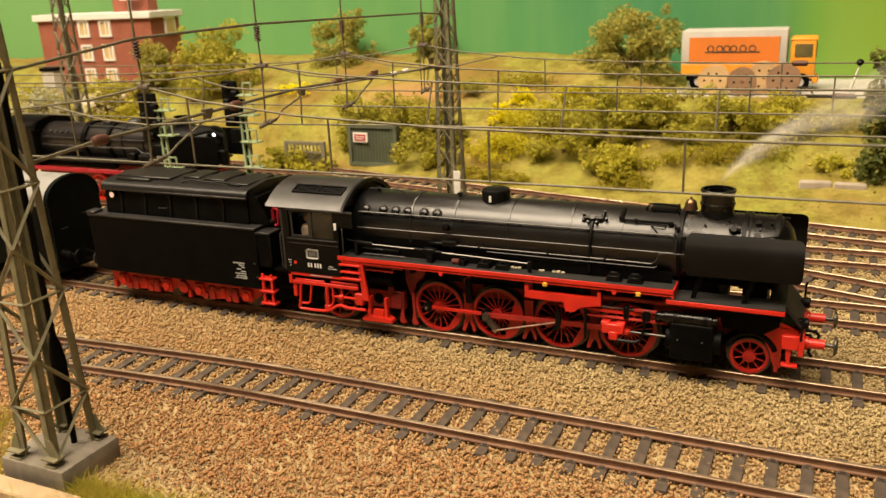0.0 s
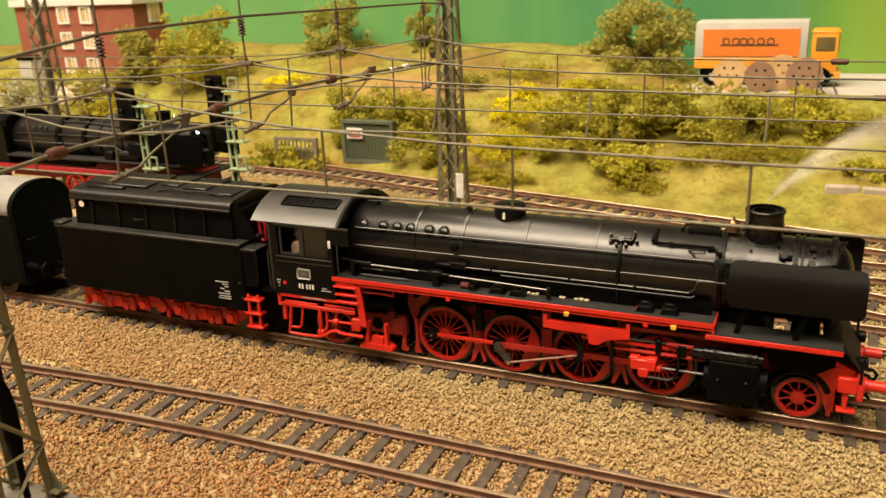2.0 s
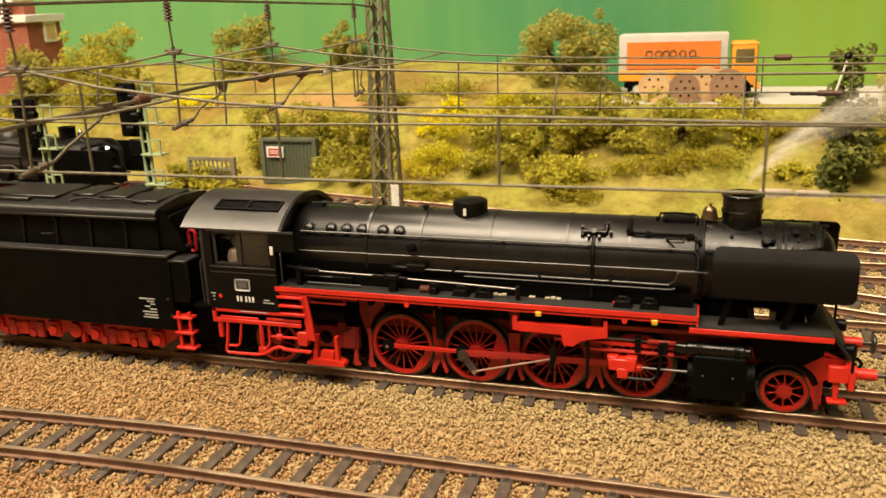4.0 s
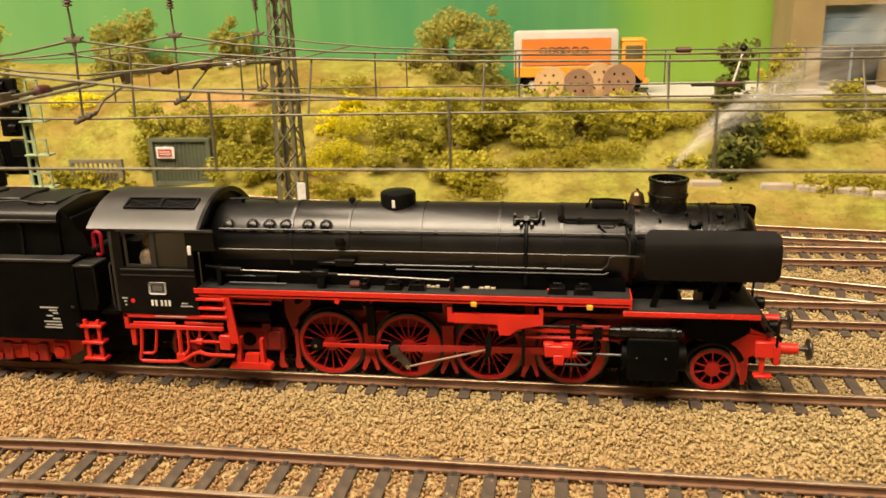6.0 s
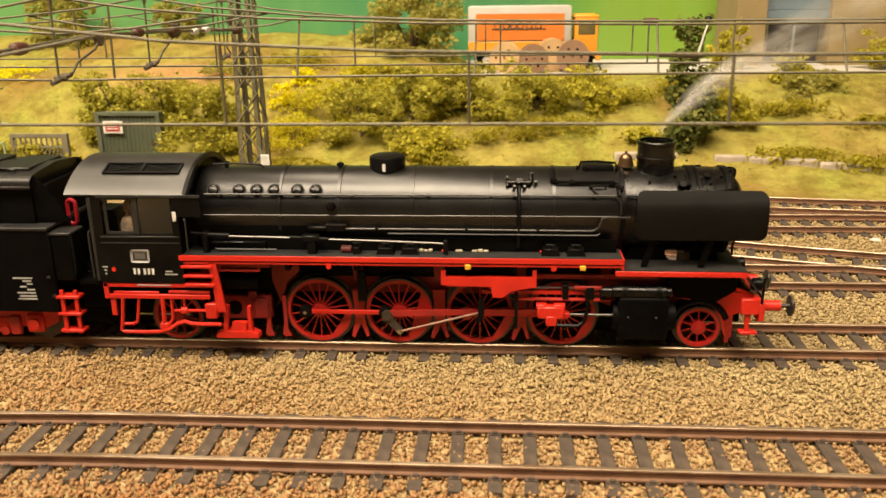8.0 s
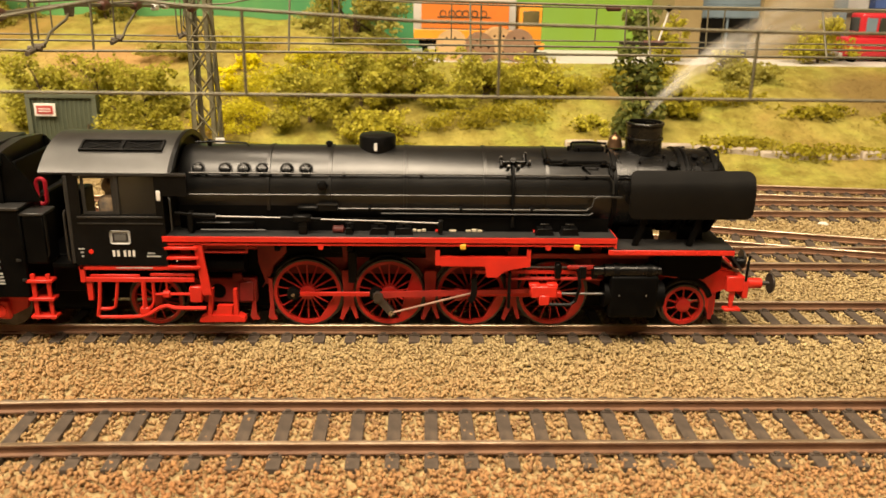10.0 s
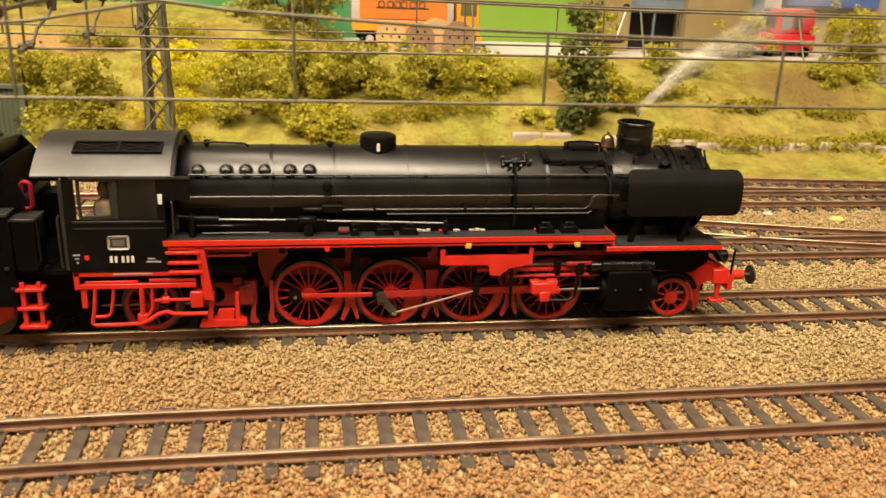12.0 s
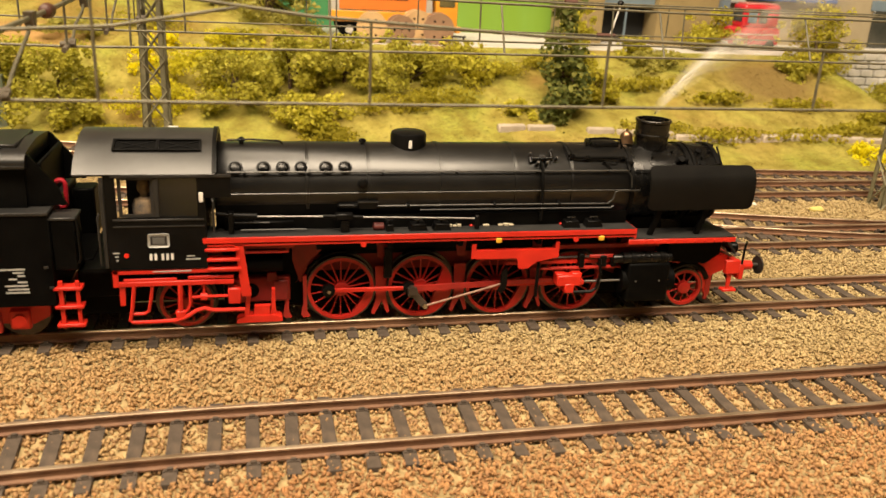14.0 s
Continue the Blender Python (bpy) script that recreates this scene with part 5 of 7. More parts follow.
for hx, hz in ((-69.6, 23.2), (-68.8, 18.0)):
    part("handle", B(hx - 0.5, hx + 0.5, -17.4, -16.9, hz - 0.3, hz + 0.3), BLACK_TOP, tub)
part("grab_rail", pipe(bmesh.new(), [(-62.4, -16.8, 24), (-61.9, -17.0, 25), (-61.9, -17.0, 34), (-62.4, -16.8, 35)], 0.3), BLACK, tender)
stp = part("step_post", B(-67.6, -66.6, -16.9, -16.2, 7.2, 19.4), RED, tender, "red ladder of three treads")
part("step_post", B(-63.8, -62.9, -16.9, -16.2, 7.2, 19.4), RED, tender)
for z in (17.2, 12.4, 7.6):
    part("tread", B(-68.6, -62.2, -17.4, -14.2, z, z + 0.8, bevel=0.12), RED, stp)
part("drawgear", B(-66, -56, -5, 5, 14, 17, bevel=0.4), RED_DARK, tender)
part("underframe", B(-148, -69, -10.5, 10.5, 10.5, 13.2), RED_DARK, tender)
for x0 in (-145.5, -107.0):
    for s in (-1, 1):
        y = s * 12.6
        L = 36.5
        fr = prism(bmesh.new(), [(x0, 13.0), (x0 + 0.6, 9.0), (x0 + 4, 7.2), (x0 + 12.5, 7.6), (x0 + 14.5, 5.6), (x0 + 22, 5.6), (x0 + 24, 7.6), (x0 + 32.5, 7.2), (x0 + 36, 9.0), (x0 + L, 13.0)], y - 0.7, y + 0.7)
        bog = part("bogie_frame", fr, RED, tender)
        for ax in (x0 + 7.0, x0 + 29.5):
            part("axle_box", B(ax - 2.4, ax + 2.4, y - 1.7 if s < 0 else y, y if s < 0 else y + 1.7, 6.0, 11.4, bevel=0.5), RED, bog)
            part("axle_cap", cyl(bmesh.new(), (ax, y - s * 0, 8.6), (ax, y + s * 2.3, 8.6), 1.6, n=14), RED, bog)
            part("wheel", lathe_tube(bmesh.new(), [(0.6, s * 7.2), (6.0, s * 7.2), (6.0, s * 9.6), (0.6, s * 9.6)], "y", (ax, 0, 8.5), 28), GUNMETAL, bog)
        lf = bmesh.new()
        for k in range(5):
            box(lf, x0 + 12.6 + k * 0.7, x0 + 24 - k * 0.7, y - 1.3 if s < 0 else y + 0.2, y - 0.2 if s < 0 else y + 1.3, 9.6 - k * 0.55, 10.0 - k * 0.55)
        for hx in (x0 + 12.8, x0 + 23.8):
            part("spring_hanger", B(hx - 1.5, hx + 1.5, y - 1.5 if s < 0 else y + 0.2, y - 0.2 if s < 0 else y + 1.5, 5.2, 10.8, bevel=0.3), RED_DARK, bog)
            part("brake_block", cyl(bmesh.new(), (hx - 3.2, y + s * 0.3, 6.4), (hx - 3.2, y + s * 1.5, 6.4), 1.3, n=14), RED_DARK, bog)
        part("leaf_spring", lf, RED, bog)
        part("spring_buckle", B(x0 + 17.2, x0 + 19.4, y - 1.6 if s < 0 else y, y if s < 0 else y + 1.6, 6.4, 10.6, bevel=0.2), RED, bog)
        part("brake_shoe", B(x0 + 0.3, x0 + 2.0, y - 0.9, y + 0.9, 4.6, 9.0, bevel=0.2), RED, bog)
part("brake_cylinder", cyl(bmesh.new(), (-107.8, -14.2, 8.8), (-107.8, -9, 8.8), 2.3, n=20), RED, tender)
for s in (-1, 1):
    bf = part("buffer", lathe(bmesh.new(), [(1.7, -149), (1.5, -152), (0.7, -152.2), (0.7, -154.5), (2.7, -154.8), (2.6, -155.4), (0.3, -155.8)], "x", (0, s * 10.1, 15.2), 24), GUNMETAL, tender)

# ---- goods wagon behind the tender ----
wag = thing("covered_wagon", "dark covered goods wagon with a pale round roof behind the tender", "wagon", (-230, 0, 2.5))
arc = [(-14.0 * math.cos(math.pi * k / 20), 36.5 + 10.6 * math.sin(math.pi * k / 20) ** 0.9) for k in range(21)]
GREENBLACK = surface("greenish_black_paint", (0.0015, 0.0025, 0.0021), (0.0034, 0.0046, 0.0038), 0.55, 0, 150, 2000, 0.1, specular=0.06)
part("end_wall", prism(bmesh.new(), [(-13.6, 9)] + [(y * 0.97, z - 0.3) for y, z in arc] + [(13.6, 9)], -176, -174.6, "x"), GREENBLACK, wag)
part("side_wall", B(-300, -176, -13.8, -13.0, 9, 37), GREENBLACK, wag)
part("side_wall", B(-300, -176, 13.0, 13.8, 9, 37), GREENBLACK, wag)
part("end_wall", B(-300, -298.8, -13.0, 13.0, 9, 40), GREENBLACK, wag)
part("roof", prism(bmesh.new(), arc + [(y * 0.95, z - 0.6) for y, z in arc[::-1]], -300.5, -175.8, "x"), surface("pale_grey_roof", (0.26, 0.26, 0.25), (0.20, 0.20, 0.19), 0.55, 0, 100, 2000, 0.1), wag, "pale grey round roof", smooth=60)
part("arch_trim", prism(bmesh.new(), [(y * 1.01, z + 0.3) for y, z in arc] + [(y * 0.95, z - 0.8) for y, z in arc[::-1]], -176.6, -174.3, "x"), GREENBLACK, wag, smooth=60)
part("underframe", B(-298, -175, -11, 11, 7.4, 9.2), BLACK_MATT, wag)
for hz, hy in ((30, 4), (22, 9), (26, -8)):
    part("grab_iron", pipe(bmesh.new(), [(-174.6, hy - 1.6, hz), (-173.8, hy - 1.6, hz), (-173.8, hy + 1.6, hz), (-174.6, hy + 1.6, hz)], 0.25), BLACK_TOP, wag)
for s in (-1, 1):
    part("buffer", lathe(bmesh.new(), [(2.2, -174.6), (1.6, -173), (1.4, -170), (0.8, -169.8), (0.8, -166), (2.8, -165.7), (2.7, -165), (0.3, -164.6)], "x", (0, s * 10.1, 15.2), 20), BLACK_MATT, wag)
for ax in (-190, -282):
    for s in (-1, 1):
        part("wheel", lathe_tube(bmesh.new(), [(0.6, s * 7.2), (5.8, s * 7.2), (5.8, s * 9.6), (0.6, s * 9.6)], "y", (ax, 0, 8.3), 28), GUNMETAL, wag)
        part("axle_guard", prism(bmesh.new(), [(ax - 4, 9), (ax - 1.6, 5.5), (ax + 1.6, 5.5), (ax + 4, 9)], s * 11 - 0.5, s * 11 + 0.5), BLACK_MATT, wag)
part("coupling", pipe(bmesh.new(), [(-174, 0, 14), (-168, 0, 13), (-160, -1, 12.4), (-149, 0, 14)], 0.8, 8), BLACK_MATT, wag)
part("coupling_cap", B(-161.5, -159.5, -5.2, -3.0, 13.0, 15.0, bevel=0.3), surface("dull_pink_cap", (0.45, 0.12, 0.10), (0.35, 0.09, 0.08), 0.5, 0, 200, 2000, 0), wag)
part("brake_hose", pipe(bmesh.new(), [(-174, -5, 13), (-168, -5, 12.0), (-160, -5, 13.4), (-154, -5, 12.2), (-149, -5, 13.6)], 0.6, 8), BLACK_MATT, wag)

# ---- second locomotive ----
l2 = thing("steam_locomotive", "black steam locomotive model with red frame waiting beside two signals", "locomotive", (-240, 117, 2.5))
Y2 = 117
CRIMSON = surface("crimson_frame", (0.40, 0.012, 0.028), (0.30, 0.010, 0.02), 0.45, 0, 160, 2500, 0.06)


def turned(name, prof, mat, at, axis="x", n=40, label=""):
    return part(name, lathe(bmesh.new(), prof, axis, at, n), mat, l2, label)


DUSTY = surface("dusty_brown_black", (0.006, 0.0052, 0.0048), (0.017, 0.0135, 0.0115), 0.36, 0, 150, 2500, 0.1, specular=0.7)
turned("boiler", [(10.3, -318), (10.6, -317), (10.6, -220)], DUSTY, (0, Y2, 37))
for px in (-309, -304.5, -300, -295.5, -291):
    part("washout_plug", cyl(bmesh.new(), (px, Y2 - 8.6, 43.0), (px, Y2 - 9.4, 43.7), 1.0, 0.7, n=12), BLACK_TOP, l2)
part("handrail", pipe(bmesh.new(), [(-314, Y2 - 11.2, 40.2), (-216, Y2 - 11.2, 40.2)], 0.3), BLACK_TOP, l2)
part("feed_pipe", pipe(bmesh.new(), [(-314, Y2 - 11.8, 35.6), (-240, Y2 - 11.8, 35.6), (-236, Y2 - 11.8, 33.0), (-216, Y2 - 11.8, 33.0)], 0.35), BLACK_TOP, l2)
for ax, w in ((-281.5, 1.6), (-262.5, 1.1)):
    part("arch_cover", lathe_tube(bmesh.new(), [(10.4, ax - w), (12.0, ax - w), (12.0, ax + w), (10.4, ax + w)], "x", (0, Y2, 37), 40), BLACK, l2)
part("top_pipe", pipe(bmesh.new(), [(-280, Y2 - 6, 46.6), (-262, Y2 - 6.4, 46.8), (-250, Y2 - 7, 46.0), (-238, Y2 - 8, 45.6)], 0.5), BLACK_TOP, l2)
part("valve_box", B(-272, -266, Y2 - 4, Y2 + 2, 46.5, 49.5, bevel=0.6), BLACK_TOP, l2)
turned("smokebox", [(10.8, -221), (10.9, -220), (10.9, -193), (10.4, -192), (8.6, -190.6), (4, -189.2), (0.3, -189)], BLACK, (0, Y2, 37))
for bx in (-252, -236, -220.5):
    part("boiler_band", lathe_tube(bmesh.new(), [(10.4, bx - 0.5), (10.95, bx - 0.5), (10.95, bx + 0.5), (10.4, bx + 0.5)], "x", (0, Y2, 37), 40), BLACK, l2)
turned("chimney", [(4.4, 46), (3.8, 48), (3.9, 52.5), (4.3, 53), (3.2, 53), (3.0, 51), (0.3, 50.8)], BLACK, (-215, Y2, 0), "z", 28)
turned("dome", [(5.2, 45), (4.8, 48.4), (4.0, 50.2), (2.0, 51.2), (0.3, 51.4)], BLACK, (-233, Y2, 0), "z", 28)
turned("sand_dome", [(5.2, 45), (4.8, 48.2), (3.8, 50.0), (2.0, 50.8), (0.3, 51.0)], BLACK_TOP, (-250, Y2, 0), "z", 28)
turned("bell", [(1.6, 48), (1.4, 50), (0.6, 51.4), (0.2, 52)], STEEL, (-207.5, Y2, 0), "z", 16)
arc2 = [(Y2 - 15.5 * math.cos(math.pi * k / 16), 45 + 6.5 * math.sin(math.pi * k / 16) ** 0.85) for k in range(17)]
part("cab_roof", prism(bmesh.new(), arc2 + [((y - Y2) * 0.95 + Y2, z - 0.7) for y, z in arc2[::-1]], -346, -315.5, "x"), BLACK, l2, smooth=60)
part("arch_plate", prism(bmesh.new(), arc2, -318, -316.4, "x"), BLACK_MATT, l2)
part("cab_side", B(-340, -318, Y2 - 15.4, Y2 - 14.8, 22, 45.4), BLACK, l2)
part("cab_side", B(-340, -318, Y2 + 14.8, Y2 + 15.4, 22, 45.4), BLACK, l2)
part("cab_front", B(-318.4, -317.8, Y2 - 14.8, Y2 + 14.8, 22, 46), BLACK, l2)
part("running_board", B(-318, -195, Y2 - 16.2, Y2 + 16.2, 27.6, 28.6, bevel=0.1), DECK, l2)
part("board_edge", B(-340, -236, Y2 - 16.6, Y2 - 16.1, 21.0, 23.4, bevel=0.15), CRIMSON, l2, "crimson frame edge")
part("frame_plate", B(-328, -187, Y2 - 6, Y2 + 6, 14, 24), RED_SHADED, l2)
part("firebox", B(-318, -262, Y2 - 9, Y2 + 9, 22, 36, bevel=1), BLACK_MATT, l2)
part("pump", B(-246, -240, Y2 - 15, Y2 - 11, 28.6, 33.5, bevel=0.6), BLACK, l2)
part("tank", cyl(bmesh.new(), (-236, Y2 - 13.5, 31), (-222, Y2 - 13.5, 31), 2.2, n=16), BLACK, l2)
for ax in (-215, -230, -246, -261, -276):
    w = part("wheel", ring(bmesh.new(), 8.0, 6.6, Y2 - 9.4, Y2 - 7.4, (ax, 0, 10.5), 32), RED, l2)
    for k in range(12):
        a = 2 * math.pi * k / 12
        part("spoke", cyl(bmesh.new(), (ax, Y2 - 8.6, 10.5), (ax + 7 * math.cos(a), Y2 - 8.6, 10.5 + 7 * math.sin(a)), 0.4, n=5), RED, w)
part("side_rod", B(-278, -213, Y2 - 11, Y2 - 10.2, 9.4, 10.8), RED_DARK, l2)
for s in (-1, 1):
    part("cylinder_block", B(-211, -195, Y2 + s * 13 - 3.5, Y2 + s * 13 + 3.5, 8, 20, bevel=1.0, segments=2), BLACK, l2)
    part("smoke_deflector", B(-214, -180, Y2 + s * 15 - 0.3, Y2 + s * 15 + 0.3, 29, 44.5, bevel=0.2), BLACK_MATT, l2)
    part("buffer", lathe(bmesh.new(), [(1.6, -184), (1.4, -179.5), (2.7, -179.2), (2.6, -178.6), (0.3, -178.2)], "x", (0, Y2 + s * 10.1, 15.2), 20), GUNMETAL, l2)
part("buffer_beam", B(-186, -184, Y2 - 15.5, Y2 + 15.5, 11.4, 17.0, bevel=0.3), RED_SHADED, l2)
part("deflector_rail", pipe(bmesh.new(), [(-196, Y2 - 14.5, 45), (-186, Y2 - 11, 47.5), (-176, Y2 - 13, 44.5), (-174, Y2 - 14.5, 38)], 0.9, 8), BLACK, l2)
part("air_pump", lathe(bmesh.new(), [(0.5, 28), (3.0, 29), (3.2, 36), (2.2, 37), (2.2, 40), (3.0, 41), (2.6, 45), (0.4, 46)], "z", (-181, Y2 - 9, 0), 16), BLACK, l2)
part("front_deck", B(-197, -184, Y2 - 15, Y2 + 15, 22, 23, bevel=0.2), DECK, l2)
lamp = part("headlamp", lathe(bmesh.new(), [(1.4, -191.5), (1.9, -191), (1.9, -188.4)], "x", (0, Y2 - 6, 44.6), 20), BLACK, l2)
part("lamp_lens", lathe(bmesh.new(), [(1.25, -188.5), (1.0, -188.1), (0.2, -187.9)], "x", (0, Y2 - 6, 44.6), 20), glow("headlamp_glow", (1.0, 0.97, 0.9), 6.0), lamp, "small lit white lamp")
t2 = thing("tender", "black coal tender behind the second locomotive", "tender", (-378, 117, 2.5))
part("water_tank", B(-430, -352, Y2 - 16, Y2 + 16, 13, 36, bevel=0.4), BLACK_MATT, t2)
part("coal_bunker", B(-426, -356, Y2 - 12, Y2 + 12, 36, 46, bevel=1.0), BLACK_MATT, t2)
for x0 in (-430, -390):
    for s in (-1, 1):
        part("bogie_frame", B(x0, x0 + 36, Y2 + s * 12.5 - 0.7, Y2 + s * 12.5 + 0.7, 6.5, 13, bevel=0.4), RED, t2)
        for ax in (x0 + 7, x0 + 29):
            part("wheel", lathe_tube(bmesh.new(), [(0.6, s * 7.2), (6.0, s * 7.2), (6.0, s * 9.6), (0.6, s * 9.6)], "y", (ax, Y2, 8.5), 24), GUNMETAL, t2)

# ---- colour-light signals ----
PALEGREEN = surface("pale_green_paint", (0.33, 0.42, 0.24), (0.27, 0.35, 0.20), 0.6, 0, 200, 2000, 0.05)


def signal(x, y, top, label, left, low, decks):
    ob = thing("railway_signal", label, "signal", (x, y, 0), "signals between the tracks")
    part("base", B(x - 3, x + 3, y - 3, y + 3, -1.3, 1.2, bevel=0.3), CONCRETE, ob)
    for dx in (1.0, 4.2):
        part("mast_post", B(x + dx - 0.55, x + dx + 0.55, y - 0.5, y + 0.5, 0.0, top - 9), PALEGREEN, ob)
    part("mast_core", B(x + 1.4, x + 3.8, y + 0.7, y + 1.7, 0.0, top - 9), BLACK, ob)
    for k in range(9):
        z = 6 + k * (top - 18) / 9
        part("rung", B(x + 1.3, x + 4.0, y - 0.35, y + 0.35, z, z + 0.8), PALEGREEN, ob)
    head = part("signal_head", B(x + left, x + 0.6, y - 1.4, y + 1.4, low, top, bevel=0.9, segments=2), BLACK, ob, "black signal head with hooded lamps")
    hs = (top - low) / 5
    for dx, z in ((left + 1.6, top - hs * 0.6), (-1.2, top - hs * 1.3), (left + 1.6, top - hs * 2.2), (-1.2, top - hs * 3.0), (left / 2, top - hs * 4.2)):
        part("lamp_hood", lathe_tube(bmesh.new(), [(1.2, 0.4), (1.6, 0.4), (1.6, 3.4), (1.2, 3.4)], "x", (x + dx, y - 1.6, z), 14), BLACK, head)
    part("lower_head", B(x + left + 2.5, x + 0.6, y - 1.0, y + 1.0, low - 8, low - 1.0, bevel=0.5), BLACK, ob)
    for z in decks:
        pl = part("platform", B(x + 1.0, x + 11.5, y - 2.6, y + 2.6, z, z + 0.7, bevel=0.1), PALEGREEN, ob, "pale green service platform")
        for dx in (6.2, 11.0):
            part("rail_post", B(x + dx - 0.35, x + dx + 0.35, y - 2.5, y - 1.9, z + 0.7, z + 6.5), PALEGREEN, pl)
        part("top_rail", B(x + 5.9, x + 11.3, y - 2.5, y - 1.9, z + 6.2, z + 6.9), PALEGREEN, pl)
    return ob


signal(-202.5, 85, 70, "black two-headed signal on a mast with pale green ladder", -10.5, 44, (61, 48, 30.5))
signal(-149.6, 85, 76.6, "black signal on a slim mast with pale green platforms", -8.0, 54, (69.3, 59.6, 46.4, 33.5))

# ---- overhead wires ----
SPANX = -61.0
WIRES = [(-67.5, 71.5, 82.8, 10.5, (-91, -46, -1, 43, 88, 134), 0.0), (-3.2, 73.5, 84.6, 8.8, (-92, -48, -2.5, 42, 87, 132), 6.0), (43.5, 71.7, 83.5, 8.8, (-84, -40, 3.5, 48, 92, 117), 1.0), (116, 68.3, 80.5, 9.5, (-110, -63, -1, 42, 98, 148), 0.0)]
for y, zc, zm, sag, drops, shift in WIRES:
    w = catenary("overhead_wire", y, zc, zm, sag, SPANX, (-420, 420), drops, "dark contact and messenger wire with droppers over a track", shift, pull=-8.5 if shift > 4 else 0.0)
    y = y - (6.0 if shift > 4 else 0.0)
    part("stitch_wire", pipe(bmesh.new(), [(SPANX - 38, y + shift, zm + sag * math.exp(-38 / 45)), (SPANX - 18, y, zc + 12.2), (SPANX, y, zc + 11), (SPANX + 18, y, zc + 12.2), (SPANX + 38, y + shift, zm + sag * math.exp(-38 / 45))], 0.32), WIRE, w)


def insulator(bm, p, q, r, n=6):
    """One ribbed upright body."""
    z0, z1 = q[2], p[2]
    prof = [(0.2, z0)]
    for k in range(n):
        a = z0 + (z1 - z0) * k / n
        h = (z1 - z0) / n
        prof += [(r * 0.5, a), (r, a + h * 0.25), (r * 0.85, a + h * 0.6), (r * 0.5, a + h * 0.7)]
    return lathe(bm, prof + [(0.2, z1)], "z", (p[0], p[1], 0), 12)


CLAMP = surface("brownish_clamp", (0.085, 0.065, 0.045), (0.13, 0.11, 0.08), 0.6, 0.1, 300, 2000, 0.05)
span = thing("cross_span", "cross-span wires with insulators and steady arms between two masts", "overhead wire", (SPANX, 15, 80))
part("upper_span_wire", pipe(bmesh.new(), [(SPANX, -112, 102), (SPANX, -68, 106.6), (SPANX, -12, 107.2), (SPANX, 47, 106.0), (SPANX, 116, 104.6), (SPANX, 140, 103)], 0.42), WIRE, span)
part("lower_span_wire", pipe(bmesh.new(), [(SPANX, -112, 79.8), (SPANX, -86, 81.6), (SPANX, -42, 82.2), (SPANX, 10, 83.2), (SPANX, 62, 81.4), (SPANX, 112, 79.0), (SPANX, 140, 77.4)], 0.5), WIRE, span)
part("carrier_wire", pipe(bmesh.new(), [(SPANX, -112, 188), (SPANX, -60, 152), (SPANX, 12, 138), (SPANX, 80, 152), (SPANX, 140, 188)], 0.45), WIRE, span)
for (y, zc, zm, sag, drops, shift), zt, yl in zip(WIRES, (106.6, 107.2, 106.0, 104.6), (-42, 11, 67, 124)):
    y = y - (8.5 if shift > 4 else 0.0)
    yt = y - 0.5
    part("hanger", cyl(bmesh.new(), (SPANX, yt, 139 + abs(yt - 12) * 0.17), (SPANX, yt, zt), 0.32, n=6), WIRE, span)
    part("insulator", insulator(bmesh.new(), (SPANX, yt, zt - 0.4), (SPANX, yt, zt - 5.6), 1.25), INSULATOR, span, "brown ribbed insulator")
    part("hanger", cyl(bmesh.new(), (SPANX, yt, zt - 5.6), (SPANX, y, zm + sag), 0.28, n=6), WIRE, span)
    cl = B(SPANX - 2.0, SPANX + 2.0, y - 0.6, y + 0.6, zm + sag - 0.7, zm + sag + 0.5, bevel=0.25)
    cyl(cl, (SPANX - 2.6, y, zm + sag + 0.6), (SPANX + 2.6, y, zm + sag + 0.6), 0.4, n=8)
    cyl(cl, (SPANX, y, zm + sag - 1.6), (SPANX, y, zm + sag + 1.6), 0.55, n=8)
    part("clamp", cl, CLAMP, span)
    part("hanger", cyl(bmesh.new(), (SPANX, y, zm + sag), (SPANX, y - 1, zc + 1), 0.3, n=6), WIRE, span)
    arm = part("steady_arm", pipe(bmesh.new(), [(SPANX, yl, 81.6), (SPANX, yl - 3, 79.6), (SPANX, (y + yl) / 2 - 2, zc + 3.6), (SPANX, y + 6, zc + 1.2), (SPANX, y - 2, zc + 0.4)], 0.36, 8), WIRE, span, "bent dark steady arm")
    part("arm_bracket", prism(bmesh.new(), [(yl - 2.0, 83.4), (yl + 2.0, 83.4), (yl + 1.2, 81.4), (yl + 0.4, 80.2), (yl - 1.2, 80.8)], SPANX - 0.8, SPANX + 0.8, "x"), CLAMP, arm)
    ac = cyl(bmesh.new(), (SPANX, y - 4.5, zc - 0.3), (SPANX, y + 5, zc + 0.9), 0.62, n=10)
    cyl(ac, (SPANX - 1.6, y, zc + 0.6), (SPANX + 1.6, y, zc + 0.6), 0.6, n=8)
    cyl(ac, (SPANX - 1.2, y + 2.6, zc + 1.0), (SPANX + 1.2, y + 2.6, zc + 1.0), 0.5, n=8)
    part("arm_clamp", ac, CLAMP, arm)
for y, z in ((-86, 81.6), (-28, 82.4), (36, 82.3), (64, 81.3), (150 - 18, 77.8)):
    part("insulator", lathe(bmesh.new(), [(0.5, y - 2.8), (1.3, y - 2.2), (1.55, y), (1.3, y + 2.2), (0.5, y + 2.8)], "y", (SPANX, 0, z), 16), INSULATOR, span, "red-brown barrel insulator")
